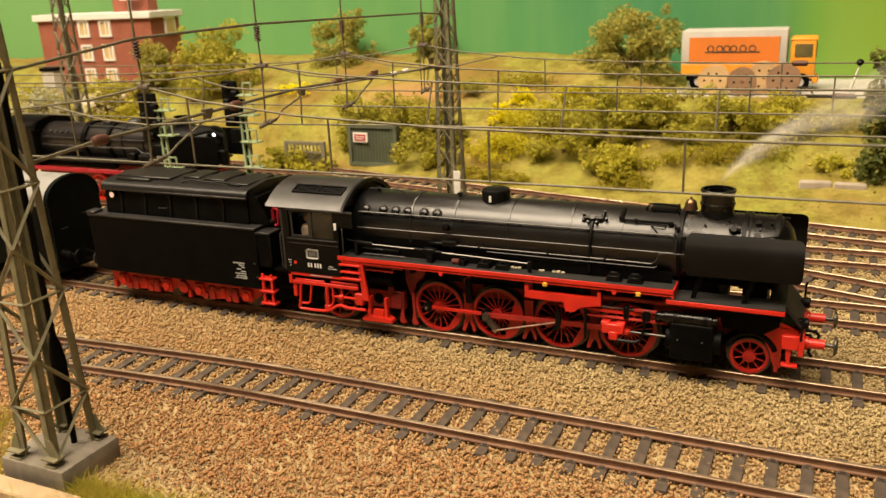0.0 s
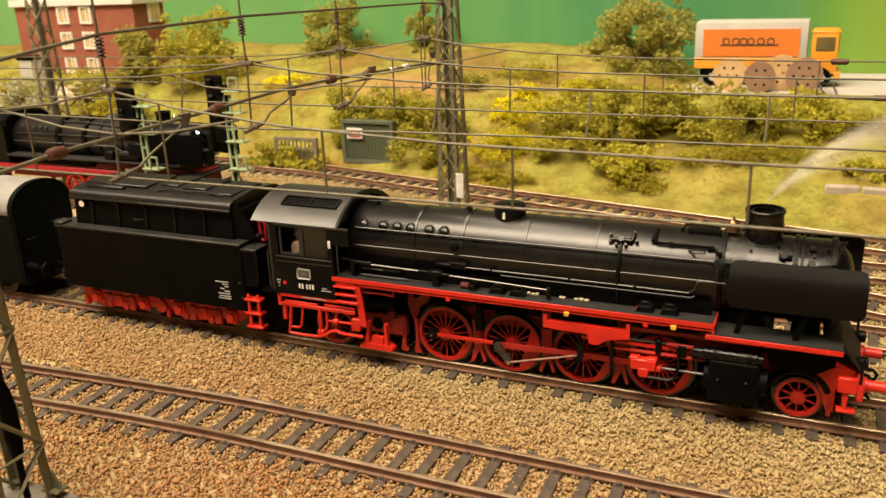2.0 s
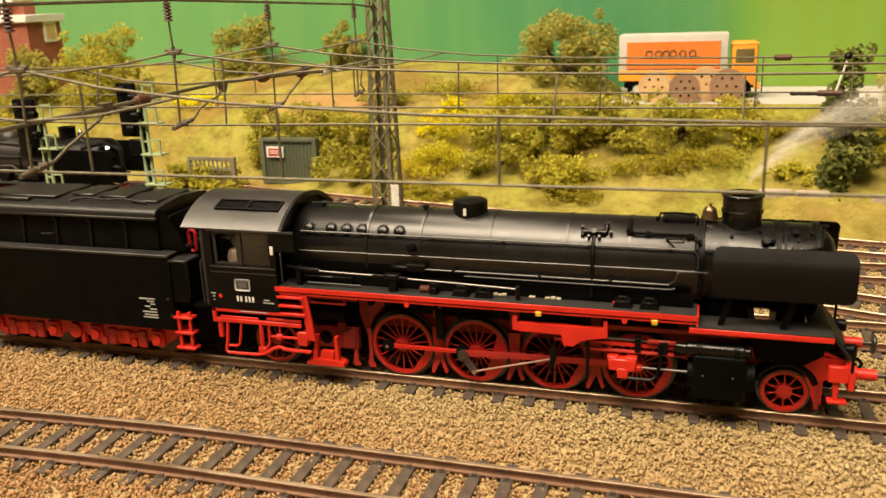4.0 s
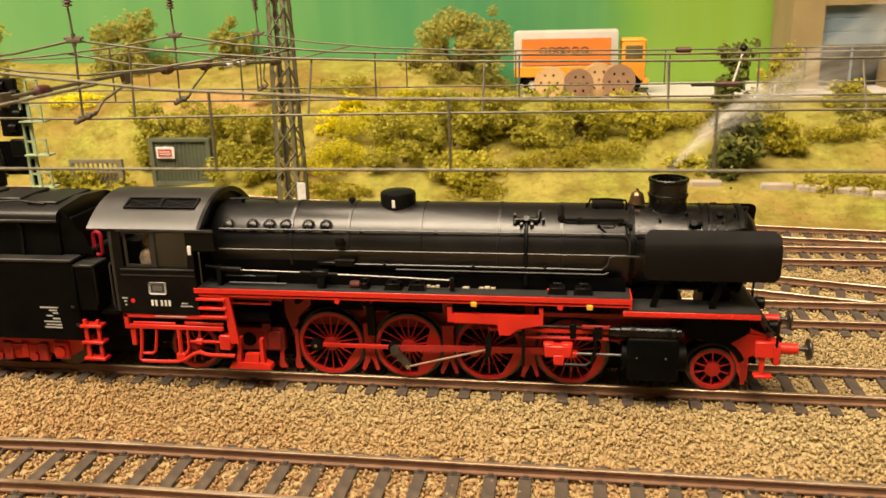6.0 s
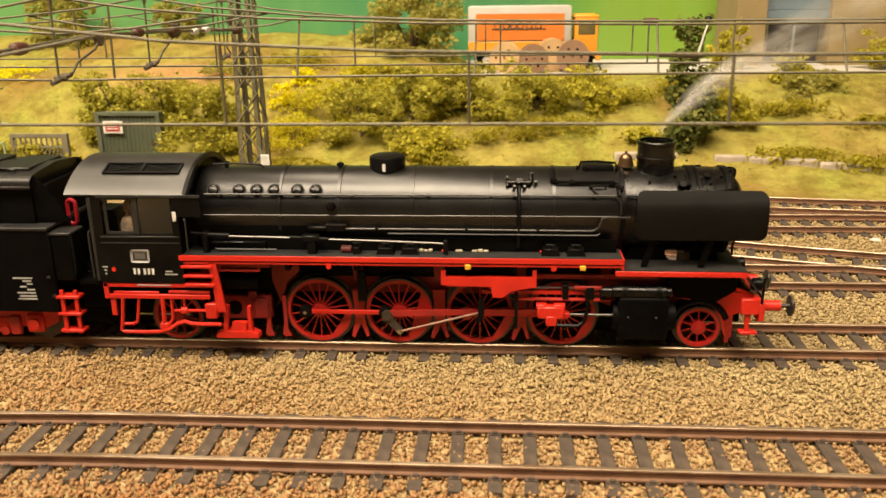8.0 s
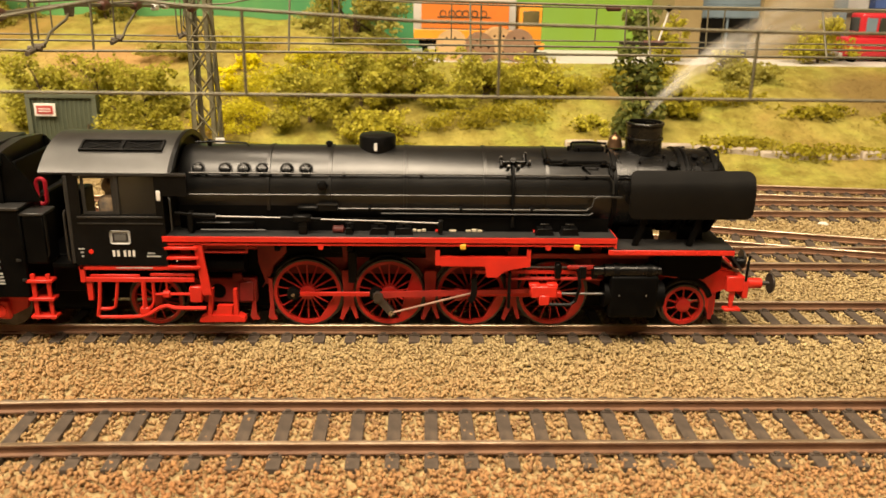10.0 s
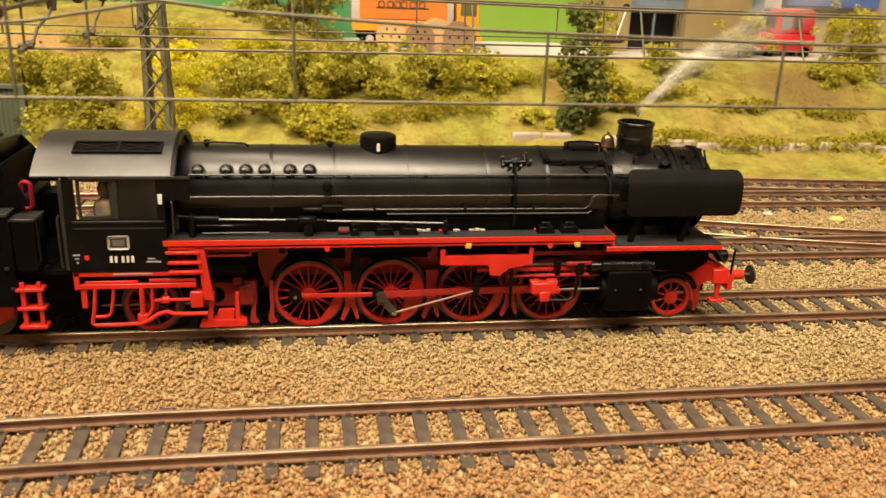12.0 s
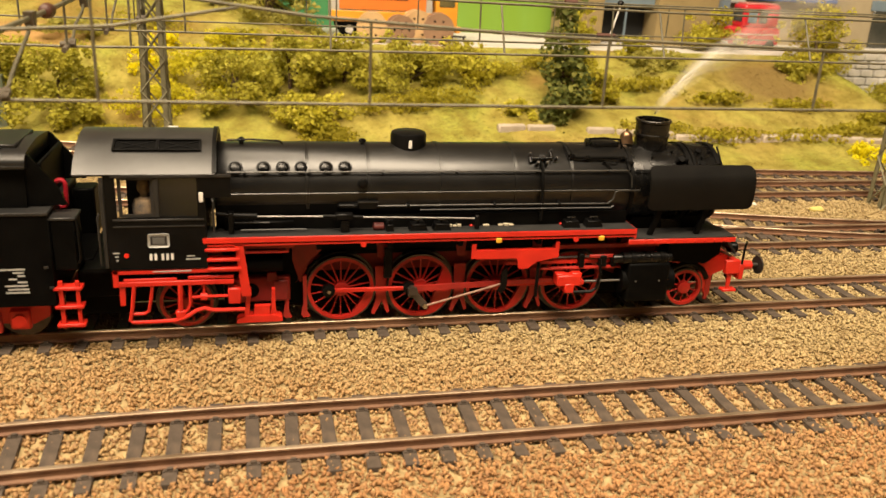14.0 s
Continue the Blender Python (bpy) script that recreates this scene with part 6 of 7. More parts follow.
for y in (84, 96):
    part("white_clip", B(SPANX - 0.9, SPANX + 0.9, y - 2.4, y + 2.4, 79.0, 81.0, bevel=0.4), WHITE, span, "small white clip")
gear = thing("section_insulator", "white rod and dark bars hung in the far overhead wire", "insulator", (125, 116, 68.3))
part("ball", lathe(bmesh.new(), [(0.3, -1.3), (1.1, -0.8), (1.4, 0), (1.1, 0.8), (0.3, 1.3)], "z", (126, 116, 81.0), 16), BLACK, gear)
part("rod", cyl(bmesh.new(), (126, 116, 80), (123, 116, 68.3), 0.4, n=6), WHITE, gear, "thin white rod")
part("bar", B(108, 126, 114.4, 115.0, 67.3, 68.1), GUNMETAL, gear)
part("bar", B(108, 126, 117.2, 117.8, 67.3, 68.1), GUNMETAL, gear)
part("weight", cyl(bmesh.new(), (117, 116, 67.9), (125, 116, 67.9), 1.1, n=10), INSULATOR, gear)
part("insulator", lathe(bmesh.new(), [(0.4, 101.5), (1.1, 102), (1.1, 107), (0.4, 107.5)], "x", (0, 116, 80.7), 12), INSULATOR, gear)
third = lattice_mast("catenary_mast", "grey-green lattice mast beyond the second locomotive", -330, 150, 11, 14, 5, 5, 190, 17, 1.0, base=(14, 17, 3))
lattice_mast("catenary_mast", "olive-grey lattice mast at the far end of the yard", 254, 94, 9.5, 9.5, 5, 5, 150, 15, -1.2)
part("marker_board", B(-55.2, -51.4, 131.5, 132.0, 14, 26, bevel=0.2), WHITE, back_mast, "white marker board")


# ---- lorry, cable reels, buildings along the road ----
ORANGE = surface("orange_paint", (0.80, 0.34, 0.03), (0.74, 0.30, 0.03), 0.4, 0, 60, 2000, 0.03)
ORANGE_DEEP = surface("deep_orange_panel", (0.70, 0.205, 0.03), (0.64, 0.18, 0.028), 0.5, 0, 60, 2000, 0.03)
LORRYGREY = surface("pale_grey_body", (0.52, 0.50, 0.46), (0.46, 0.44, 0.40), 0.5, 0, 60, 2000, 0.03)
DARKGLASS = surface("dark_window", (0.03, 0.035, 0.03), (0.06, 0.06, 0.05), 0.12, 0, 60, 2000, 0)
lorry = thing("lorry", "orange lorry with a grey box body parked on the road", "lorry", (68, 336, 42.2))
part("chassis", B(30, 107, 327, 345, 48.5, 52, bevel=0.4), BLACK_MATT, lorry)
boxb = part("box_body", B(26.5, 91, 324.5, 348, 56.4, 81, bevel=0.9, segments=2), LORRYGREY, lorry)
part("lower_body", B(26.8, 90.8, 324.0, 348.2, 53.0, 59.5, bevel=0.4), ORANGE, boxb)
part("side_panel", B(31.5, 86.5, 323.9, 324.5, 60.5, 76.5), ORANGE_DEEP, boxb, "deep orange side panel")
bm = bmesh.new()
for k, cx in enumerate((45, 50.5, 55.0, 59.2, 64.8, 70.5)):
    for a in range(0, 360, 20):
        p = Vector((cx + 1.9 * math.cos(radians(a)), 323.8, 69.3 + 1.9 * math.sin(radians(a))))
        q = Vector((cx + 1.9 * math.cos(radians(a + 20)), 323.8, 69.3 + 1.9 * math.sin(radians(a + 20))))
        cyl(bm, p, q, 0.35, n=5)
cyl(bm, (41.5, 323.8, 67.2), (75, 323.8, 67.2), 0.35, n=5)
part("logo_shape", bm, surface("dark_green_print", (0.03, 0.05, 0.03), (0.05, 0.06, 0.04), 0.6, 0, 100, 2000, 0), boxb, "row of dark ring shapes")
cabl = part("cab", B(93.0, 107.8, 325.5, 347, 50.0, 75.5, bevel=1.2, segments=2), ORANGE, lorry, "orange lorry cab")
part("side_window", B(95.5, 105.8, 325.2, 325.6, 63.5, 71.5, bevel=0.3), surface("dim_cab_window", (0.09, 0.08, 0.035), (0.16, 0.13, 0.05), 0.25, 0, 60, 2000, 0), cabl)
part("windscreen", B(107.5, 108.1, 327.5, 345, 63, 72.5, bevel=0.3), DARKGLASS, cabl)
part("roof_edge", B(92.6, 108.4, 325.2, 347.4, 73.8, 74.8, bevel=0.3), ORANGE, cabl)
part("bumper", B(106.5, 110, 325.5, 347, 47.5, 51.5, bevel=0.5), ORANGE, cabl)
part("headlamp", cyl(bmesh.new(), (109.8, 328.5, 50), (110.4, 328.5, 50), 1.2, n=12), WHITE, cabl)
for wx in (38, 99.5):
    for y0, y1 in ((325, 330), (342, 347)):
        w = part("wheel", lathe_tube(bmesh.new(), [(2.6, y0), (5.6, y0), (5.9, y0 + 0.8), (5.9, y1 - 0.8), (5.6, y1), (2.6, y1)], "y", (wx, 0, 48.1), 24), BLACK_MATT, lorry)
        part("rim", cyl(bmesh.new(), (wx, y0 + 0.5, 48.1), (wx, y1 - 0.5, 48.1), 2.7, n=16), LORRYGREY, w)


def reel(x, y, z, r, mat, label, turn=0.0):
    ob = thing("cable_reel", label, "cable reel", (x, y, z), "cable reels in front of the lorry", world_frame=False)
    ob.rotation_euler = (0, 0, radians(turn))
    for y0, y1 in ((-4.5, -3.3), (3.3, 4.5)):
        fl = part("flange", lathe_tube(bmesh.new(), [(0.9, y0), (r, y0), (r, y1), (0.9, y1)], "y", (0, 0, r), 36), mat, ob)
        for k in range(6):
            a = 2 * math.pi * k / 6
            part("bolt_hole", cyl(bmesh.new(), (r * 0.55 * math.cos(a), y0 - 0.06, r + r * 0.55 * math.sin(a)), (r * 0.55 * math.cos(a), y1 + 0.06, r + r * 0.55 * math.sin(a)), 0.75, n=10), BLACK_MATT, fl)
    part("drum", cyl(bmesh.new(), (0, -3.4, r), (0, 3.4, r), r * 0.55, n=24), mat, ob)
    return ob


PALEWOOD = surface("pale_wood", (0.60, 0.40, 0.20), (0.50, 0.32, 0.15), 0.7, 0, 120, 900, 0.2)
DULLWOOD = surface("brown_wood", (0.30, 0.18, 0.11), (0.24, 0.14, 0.085), 0.7, 0, 120, 900, 0.2)
reel(50, 308, 42.2, 9.2, PALEWOOD, "pale wooden cable reel standing on edge", -8)
reel(67, 305, 42.2, 8.6, DULLWOOD, "brown wooden cable reel standing on edge", 6)
reel(79, 314, 42.2, 10.0, PALEWOOD, "pale wooden cable reel behind the brown ones", 4)
reel(91, 306, 42.2, 9.6, DULLWOOD, "large brown wooden cable reel standing on edge", -5)
tr = thing("timber_trestle", "small dark timber trestle beside the cable reels", "trestle", (106, 302, 42.2))
for x in (102, 109):
    part("leg", cyl(bmesh.new(), (x, 299, 42.2), (x - 3, 302, 48), 0.5, n=6), GUNMETAL, tr)
    part("leg", cyl(bmesh.new(), (x, 305, 42.2), (x - 3, 302, 48), 0.5, n=6), GUNMETAL, tr)
part("beam", cyl(bmesh.new(), (97, 302, 48), (108, 302, 47.6), 0.6, n=6), GUNMETAL, tr)

# brick apartment house
BRICKRED = surface("red_brickwork", (0.25, 0.078, 0.045), (0.31, 0.10, 0.058), 0.85, 0, 90, 1200, 0.3)
house = thing("apartment_house", "red-brown brick apartment house with white-framed windows", "house", (-474, 327, 42))
part("wall", B(-540, -408, 310, 345, 30, 101), BRICKRED, house)
part("roof", B(-543, -405, 307, 348, 101, 106.5, bevel=0.4), surface("white_eaves", (0.75, 0.74, 0.70), (0.68, 0.67, 0.63), 0.6, 0, 60, 1500, 0.05), house, "white flat roof edge")
for cx in (-452, -430):
    ch = part("chimney", B(cx - 9, cx + 9, 324, 336, 106.5, 117, bevel=0.3), BRICKRED, house)
part("roof_board", B(-446, -425, 318, 319, 116, 123), WHITE, house, "white board on the roof")
part("board_post", B(-437, -435, 318, 319, 106, 116), WHITE, house)
CURTAIN = surface("cream_curtain", (0.62, 0.46, 0.20), (0.52, 0.38, 0.17), 0.7, 0, 200, 1500, 0.1)
FRAMEWHITE = surface("white_frame", (0.78, 0.77, 0.73), (0.72, 0.71, 0.67), 0.5, 0, 60, 1500, 0.0)
for cx in (-484, -459):
    for cz in (93.5, 73, 52.5):
        bm = B(cx - 6.5, cx + 6.5, 308.6, 310.2, cz - 7, cz - 5.4)
        box(bm, cx - 6.5, cx + 6.5, 308.6, 310.2, cz + 5.4, cz + 7)
        box(bm, cx - 6.5, cx - 4.6, 308.6, 310.2, cz - 5.4, cz + 5.4)
        box(bm, cx + 4.6, cx + 6.5, 308.6, 310.2, cz - 5.4, cz + 5.4)
        box(bm, cx + 0.6, cx + 1.6, 308.8, 310.2, cz - 5.4, cz + 5.4)
        w = part("window", bm, FRAMEWHITE, house, "white-framed window with cream curtains")
        part("pane", B(cx - 4.6, cx + 4.6, 309.6, 310.1, cz - 5.4, cz + 5.4), CURTAIN, w)
bm = B(-408.2, -406.8, 326, 339, 86, 101)
w = part("window", bm, FRAMEWHITE, house)
part("pane", B(-407.2, -406.5, 328, 337, 88, 99), CURTAIN, w)
grid_mesh("path", -494, -434, 282, 301, 6, lambda x, y: ground_height(x, y) + 0.9, surface("pale_sandy_path", (0.50, 0.44, 0.33), (0.42, 0.37, 0.27), 0.9, 0, 60, 900, 0.2), "pale sandy path at the foot of the brick house", "path")
kiosk = thing("transformer_hut", "small pale hut with a dark cap beside the brick house", "hut", (-505, 285, 38))
part("body", B(-512, -498, 280, 292, 30, 60, bevel=0.4), LORRYGREY, kiosk)
part("cap", B(-513, -497, 279, 293, 60, 63, bevel=0.4), BLACK_MATT, kiosk)

# warehouse on the right
OCHRE = surface("ochre_render", (0.29, 0.22, 0.10), (0.24, 0.18, 0.08), 0.85, 0, 40, 900, 0.15)
BLUEGREY = surface("blue_grey_shutter", (0.16, 0.22, 0.27), (0.13, 0.18, 0.22), 0.6, 0, 60, 900, 0.1)
VOID = surface("dark_interior", (0.010, 0.010, 0.010), (0.016, 0.016, 0.015), 0.9, 0, 60, 900, 0)
ware = thing("warehouse", "ochre warehouse with a blue-grey shutter over a dark doorway", "building", (255, 365, 42))
part("wall", B(195.5, 214, 340, 393, 41, 140), OCHRE, ware)
part("wall", B(254, 300, 340, 393, 41, 140), OCHRE, ware)
part("lintel", B(214, 254, 341, 393, 92, 140), OCHRE, ware)
sh = part("shutter", B(214, 254, 346, 348, 68, 92), BLUEGREY, ware, "half-open blue-grey shutter")
for k in range(3):
    part("shutter_slat", B(214, 254, 345.7, 346.2, 68.4 + k * 8, 76.0 + k * 8, bevel=0.2), BLUEGREY, sh)
# near-black sheet: the unlit inside is put into its colour
part("doorway", B(214, 254, 360, 362, 41, 92), VOID, ware)
part("door_post", B(233.4, 234.6, 347, 348.4, 42, 68), BLUEGREY, ware)
part("wall_stripe", B(300, 312, 345, 390, 41, 140), BLUEGREY, ware)
shed = thing("trackside_shed", "tan rendered shed with a blue canopy behind the red pickup", "building", (400, 375, 42))
part("wall", B(314, 530, 372, 393, 41, 112), surface("tan_render", (0.36, 0.30, 0.19), (0.30, 0.25, 0.155), 0.85, 0, 40, 900, 0.1), shed)
part("canopy", B(340, 413, 364, 371.7, 74.5, 96, bevel=0.6), surface("blue_canopy", (0.07, 0.13, 0.36), (0.055, 0.10, 0.28), 0.5, 0, 40, 900, 0.1), shed, "dull blue canopy")
part("wall_board", B(313, 338, 368, 371.7, 72, 96, bevel=0.4), surface("pale_board", (0.60, 0.60, 0.58), (0.50, 0.50, 0.48), 0.7, 0, 40, 900, 0.1), shed, "off-white wall board")
part("doorway", B(452, 486, 370.5, 371.7, 42, 70, bevel=0.3), DARKGLASS, shed, "dark bluish doorway")
part("door_frame", B(449, 489, 370.8, 371.7, 70.2, 78, bevel=0.3), BLUEGREY, shed)
VANRED = surface("red_van_paint", (0.50, 0.02, 0.03), (0.44, 0.02, 0.03), 0.35, 0, 60, 1500, 0.0)
van = thing("pickup_truck", "red pickup truck parked on the road", "car", (325, 338, 42.2))
part("body", B(305, 345, 329, 347, 45.5, 57.5, bevel=1.5, segments=2), VANRED, van)
cbv = part("cab", B(315, 343.5, 330, 346, 57, 73, bevel=2.2, segments=3), VANRED, van)
# blue-grey paint puts a pale reflection into this pane
part("side_window", B(318.5, 325.5, 329.7, 330.2, 60.5, 70, bevel=0.4), BLUEGREY, cbv, "window with its pale reflection painted on")
part("side_window", B(327, 333.5, 329.7, 330.2, 60.5, 70, bevel=0.4), DARKGLASS, cbv)
part("windscreen", B(314.7, 315.4, 332, 344, 61, 70, bevel=0.3), DARKGLASS, cbv)
part("roof", B(317, 342, 331.5, 344.5, 72.6, 74, bevel=0.6), surface("faded_red_roof", (0.46, 0.16, 0.14), (0.40, 0.13, 0.11), 0.45, 0, 60, 1500, 0.0), cbv, "faded pinkish roof")
part("side_trim", B(306.5, 343.5, 328.6, 329.1, 52.6, 53.3), LORRYGREY, van)
part("headlamp", lathe(bmesh.new(), [(1.3, 0.6), (1.2, -0.3), (0.2, -0.6)], "x", (304.6, 332.5, 53), 12), WHITE, van)
for wx in (312, 338):
    for y0, y1 in ((328.6, 332), (344, 347.4)):
        part("wheel", cyl(bmesh.new(), (wx, y0, 45.6), (wx, y1, 45.6), 3.5, n=20), BLACK_MATT, van)
part("bumper", B(303.2, 306, 329.5, 346.5, 45, 48, bevel=0.4), LORRYGREY, van)

# sheet-metal cabinet and lattice fence at the foot of the bank
GREENMETAL = surface("grey_green_sheet", (0.085, 0.10, 0.066), (0.12, 0.135, 0.09), 0.6, 0.1, 60, 1500, 0.1)
cabn = thing("relay_cabinet", "grey-green ribbed relay cabinet with a red and white sign", "cabinet", (-162, 243, 1))
part("body", B(-180, -144.5, 240, 247, -1.5, 28, bevel=0.4), surface("dark_green_sheet", (0.055, 0.07, 0.045), (0.08, 0.095, 0.06), 0.6, 0.1, 60, 1500, 0.1), cabn)
fr = B(-181, -143.5, 238.6, 240.2, 26.4, 28.6, bevel=0.2)
box(fr, -181, -178.6, 238.6, 240.2, 0.5, 26.4)
box(fr, -145.9, -143.5, 238.6, 240.2, 0.5, 26.4)
box(fr, -178.6, -145.9, 238.6, 240.2, 0.5, 3.0)
part("frame", fr, GREENMETAL, cabn)
RIBGREEN = surface("dark_green_rib", (0.075, 0.090, 0.058), (0.10, 0.115, 0.075), 0.6, 0.1, 60, 1500, 0.1)
for k in range(14):
    x = -177.6 + k * 2.4
    part("rib", B(x, x + 0.9, 239.7, 240.1, 3, 26.4, bevel=0.12), RIBGREEN, cabn)
sgn = part("sign", B(-176.4, -165.2, 237.9, 238.6, 16.8, 23.6, bevel=0.15), FRAMEWHITE, cabn, "white-bordered red sign")
part("sign_field", B(-175, -166.6, 237.6, 238.0, 18.0, 22.4), surface("sign_red", (0.45, 0.05, 0.04), (0.40, 0.05, 0.04), 0.5, 0, 200, 1500, 0), sgn)
for z in (19.2, 20.6):
    part("print_bar", B(-174, -167.6, 237.45, 237.62, z, z + 0.5), FRAMEWHITE, sgn)
part("handle", B(-149, -148, 237.8, 238.9, 10, 12.5), STEEL, cabn)
FENCEWOOD = surface("weathered_fence", (0.15, 0.135, 0.085), (0.20, 0.18, 0.115), 0.8, 0, 80, 1500, 0.2)
fen = thing("lattice_fence", "weathered grey lattice fence panel with a solid end post", "fence", (-205, 222, 0))
part("post", B(-192, -189.2, 220.6, 223.4, -1.5, 19.5, bevel=0.2), FENCEWOOD, fen)
part("post", B(-222, -220.4, 221, 223, -1.5, 18.5, bevel=0.2), FENCEWOOD, fen)
part("top_rail", B(-222, -191, 221.2, 222.8, 17.0, 19.4, bevel=0.2), FENCEWOOD, fen)
part("mid_rail", B(-222, -191, 221.4, 222.6, 11.6, 12.6), FENCEWOOD, fen)
for k in range(13):
    x = -221 + k * 2.3
    part("slat", cyl(bmesh.new(), (x, 221.6, 0), (min(x + 6, -192), 221.6, 11.8), 0.35, n=4), FENCEWOOD, fen)
    part("slat", cyl(bmesh.new(), (min(x + 6, -192), 222.3, 0), (x, 222.3, 11.8), 0.35, n=4), FENCEWOOD, fen)
for k in range(10):
    x = -220 + k * 3.0
    part("slat", B(x, x + 0.8, 221.6, 222.4, 12.6, 17.0), FENCEWOOD, fen)

# low stone edging along the bank and pale stone wall beyond
EDGESTONE = surface("pinkish_edging_stone", (0.42, 0.355, 0.285), (0.33, 0.28, 0.22), 0.85, 0, 120, 1500, 0.3)
edge = thing("stone_edging", "low pinkish-grey stone edging half buried in grass", "edging", (250, 205, 8), kind="structure")
for k in range(20):
    x = 106 + k * 16.5
    if k == 2:
        continue
    y = 212 - 19 * smoothstep(95, 275, x)
    m = Matrix.Translation((x + 8, y, ground_height(x + 8, y) + 0.3)) @ Matrix.Rotation(radians(random.uniform(-2, 2)) - 0.12 * smoothstep(95, 180, x) * smoothstep(290, 220, x), 4, "Z")
    part("stone", box(bmesh.new(), -7.8, 7.8, -2.2, 2.2, -4, random.uniform(1.7, 2.7), bevel=0.8, m=m), EDGESTONE, edge)
PALESTONE = surface("pale_stone", (0.52, 0.50, 0.46), (0.40, 0.39, 0.36), 0.85, 0, 120, 1500, 0.3)
swall = thing("stone_wall", "pale grey coursed stone retaining wall", "wall", (440, 296, 20), kind="structure")
for r in range(6):
    for k in range(14):
        x = 364 + k * 10 + (5 if r % 2 else 0)
        part("stone", B(x, x + 9.4, 292 + random.uniform(-0.6, 0.6), 298, 13 + r * 5.6, 18.2 + r * 5.6, bevel=0.6), PALESTONE, swall)

# concrete kerb in the foreground corner
kerb = solo("kerb", B(-140, -41, -132.5, -126.6, -1.5, 1.5, bevel=0.5), surface("sandy_kerb", (0.44, 0.32, 0.19), (0.34, 0.25, 0.145), 0.85, 0, 120, 1500, 0.3), "sandy concrete kerb beside the mast plinth", "kerb", kind="structure")
for px, py, pr, tint in ((216, 88, 2.6, (0.62, 0.50, 0.16)), (191, 98, 1.6, (0.66, 0.62, 0.54)), (304, 191, 1.3, (0.60, 0.58, 0.52))):
    bm = bmesh.new()
    bmesh.ops.create_icosphere(bm, subdivisions=2, radius=pr)
    for v in bm.verts:
        v.co = Vector((v.co.x * 1.35, v.co.y * 0.8, v.co.z * 0.55)) * (1 + 0.25 * noise.noise(v.co * 0.7)) + Vector((px, py, max(ground_height(px, py), -0.6) + pr * 0.35))
    solo("pebble", bm, surface("pebble_pale", tint, tuple(c * 0.8 for c in tint), 0.8, 0, 300, 1500, 0.2), "pale loose pebble lying in the yard", "pebble")
rel = thing("mast_relay", "dark cylinder clamped inside the lattice mast", "insulator", (-58, -111, 20))
part("weight", lathe(bmesh.new(), [(0.5, 15), (1.4, 18), (2.0, 23), (2.0, 30), (1.4, 34), (0.5, 37)], "z", (-60.5, -112.5, 0), 14), BLACK_MATT, rel)
part("cable", cyl(bmesh.new(), (-60.5, -112.5, 5), (-60.5, -112.5, 150), 0.8, n=8), BLACK_MATT, rel)


# ---- bushes, trees and grass ----
def leaf_material(name, dark, light, bright, patch=45, second=None):
    m, n, l = nodes_of(name)
    b = n["Principled BSDF"]
    geo = n.new("ShaderNodeNewGeometry")
    ramp = n.new("ShaderNodeValToRGB")
    e = ramp.color_ramp.elements
    e[0].position, e[0].color = 0.0, (*dark, 1)
    e[1].position, e[1].color = 1.0, (*bright, 1)
    k = e.new(0.62)
    k.color = (*light, 1)
    l.new(geo.outputs["Random Per Island"], ramp.inputs[0])
    l.new(mix_colour(n, l, noise_fac(n, l, patch), ramp.outputs[0], second or light), b.inputs["Base Color"])
    b.inputs["Roughness"].default_value = 0.75
    b.inputs["Specular IOR Level"].default_value = 0.2
    tl, ms = n.new("ShaderNodeBsdfTranslucent"), n.new("ShaderNodeMixShader")
    l.new(b.inputs["Base Color"].links[0].from_socket, tl.inputs[0])
    ms.inputs[0].default_value = 0.58
    l.new(b.outputs[0], ms.inputs[1])
    l.new(tl.outputs[0], ms.inputs[2])
    l.new(ms.outputs[0], n["Material Output"].inputs[0])
    return m


LEAF_OLIVE = leaf_material("olive_leaves", (0.20, 0.195, 0.026), (0.46, 0.435, 0.055), (0.84, 0.78, 0.16), 45, (0.50, 0.46, 0.06))
LEAF_LIGHT = leaf_material("light_leaves", (0.28, 0.26, 0.026), (0.56, 0.51, 0.052), (0.88, 0.80, 0.15))
LEAF_FIR = leaf_material("dark_fir_needles", (0.055, 0.075, 0.02), (0.17, 0.195, 0.05), (0.52, 0.50, 0.13))
LEAF_FOAM = leaf_material("bright_foam_leaves", (0.40, 0.36, 0.02), (0.62, 0.56, 0.03), (0.82, 0.74, 0.07))
MOSS = leaf_material("dull_olive_fibre", (0.24, 0.21, 0.030), (0.38, 0.335, 0.045), (0.54, 0.475, 0.068))
LEAF_YELLOW = leaf_material("yellow_flowers", (0.62, 0.56, 0.01), (0.88, 0.80, 0.02), (0.92, 0.86, 0.05))
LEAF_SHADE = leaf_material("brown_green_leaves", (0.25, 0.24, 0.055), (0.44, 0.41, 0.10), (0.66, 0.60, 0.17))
BARK = surface("brown_bark", (0.07, 0.045, 0.025), (0.11, 0.07, 0.04), 0.9, 0, 200, 1500, 0.4)
GRASS_BLADE = turf_material("mustard_grass", 0.14)
GRASS_GREEN = leaf_material("green_grass", (0.26, 0.25, 0.03), (0.37, 0.35, 0.04), (0.46, 0.43, 0.06), 26, (0.40, 0.33, 0.05))


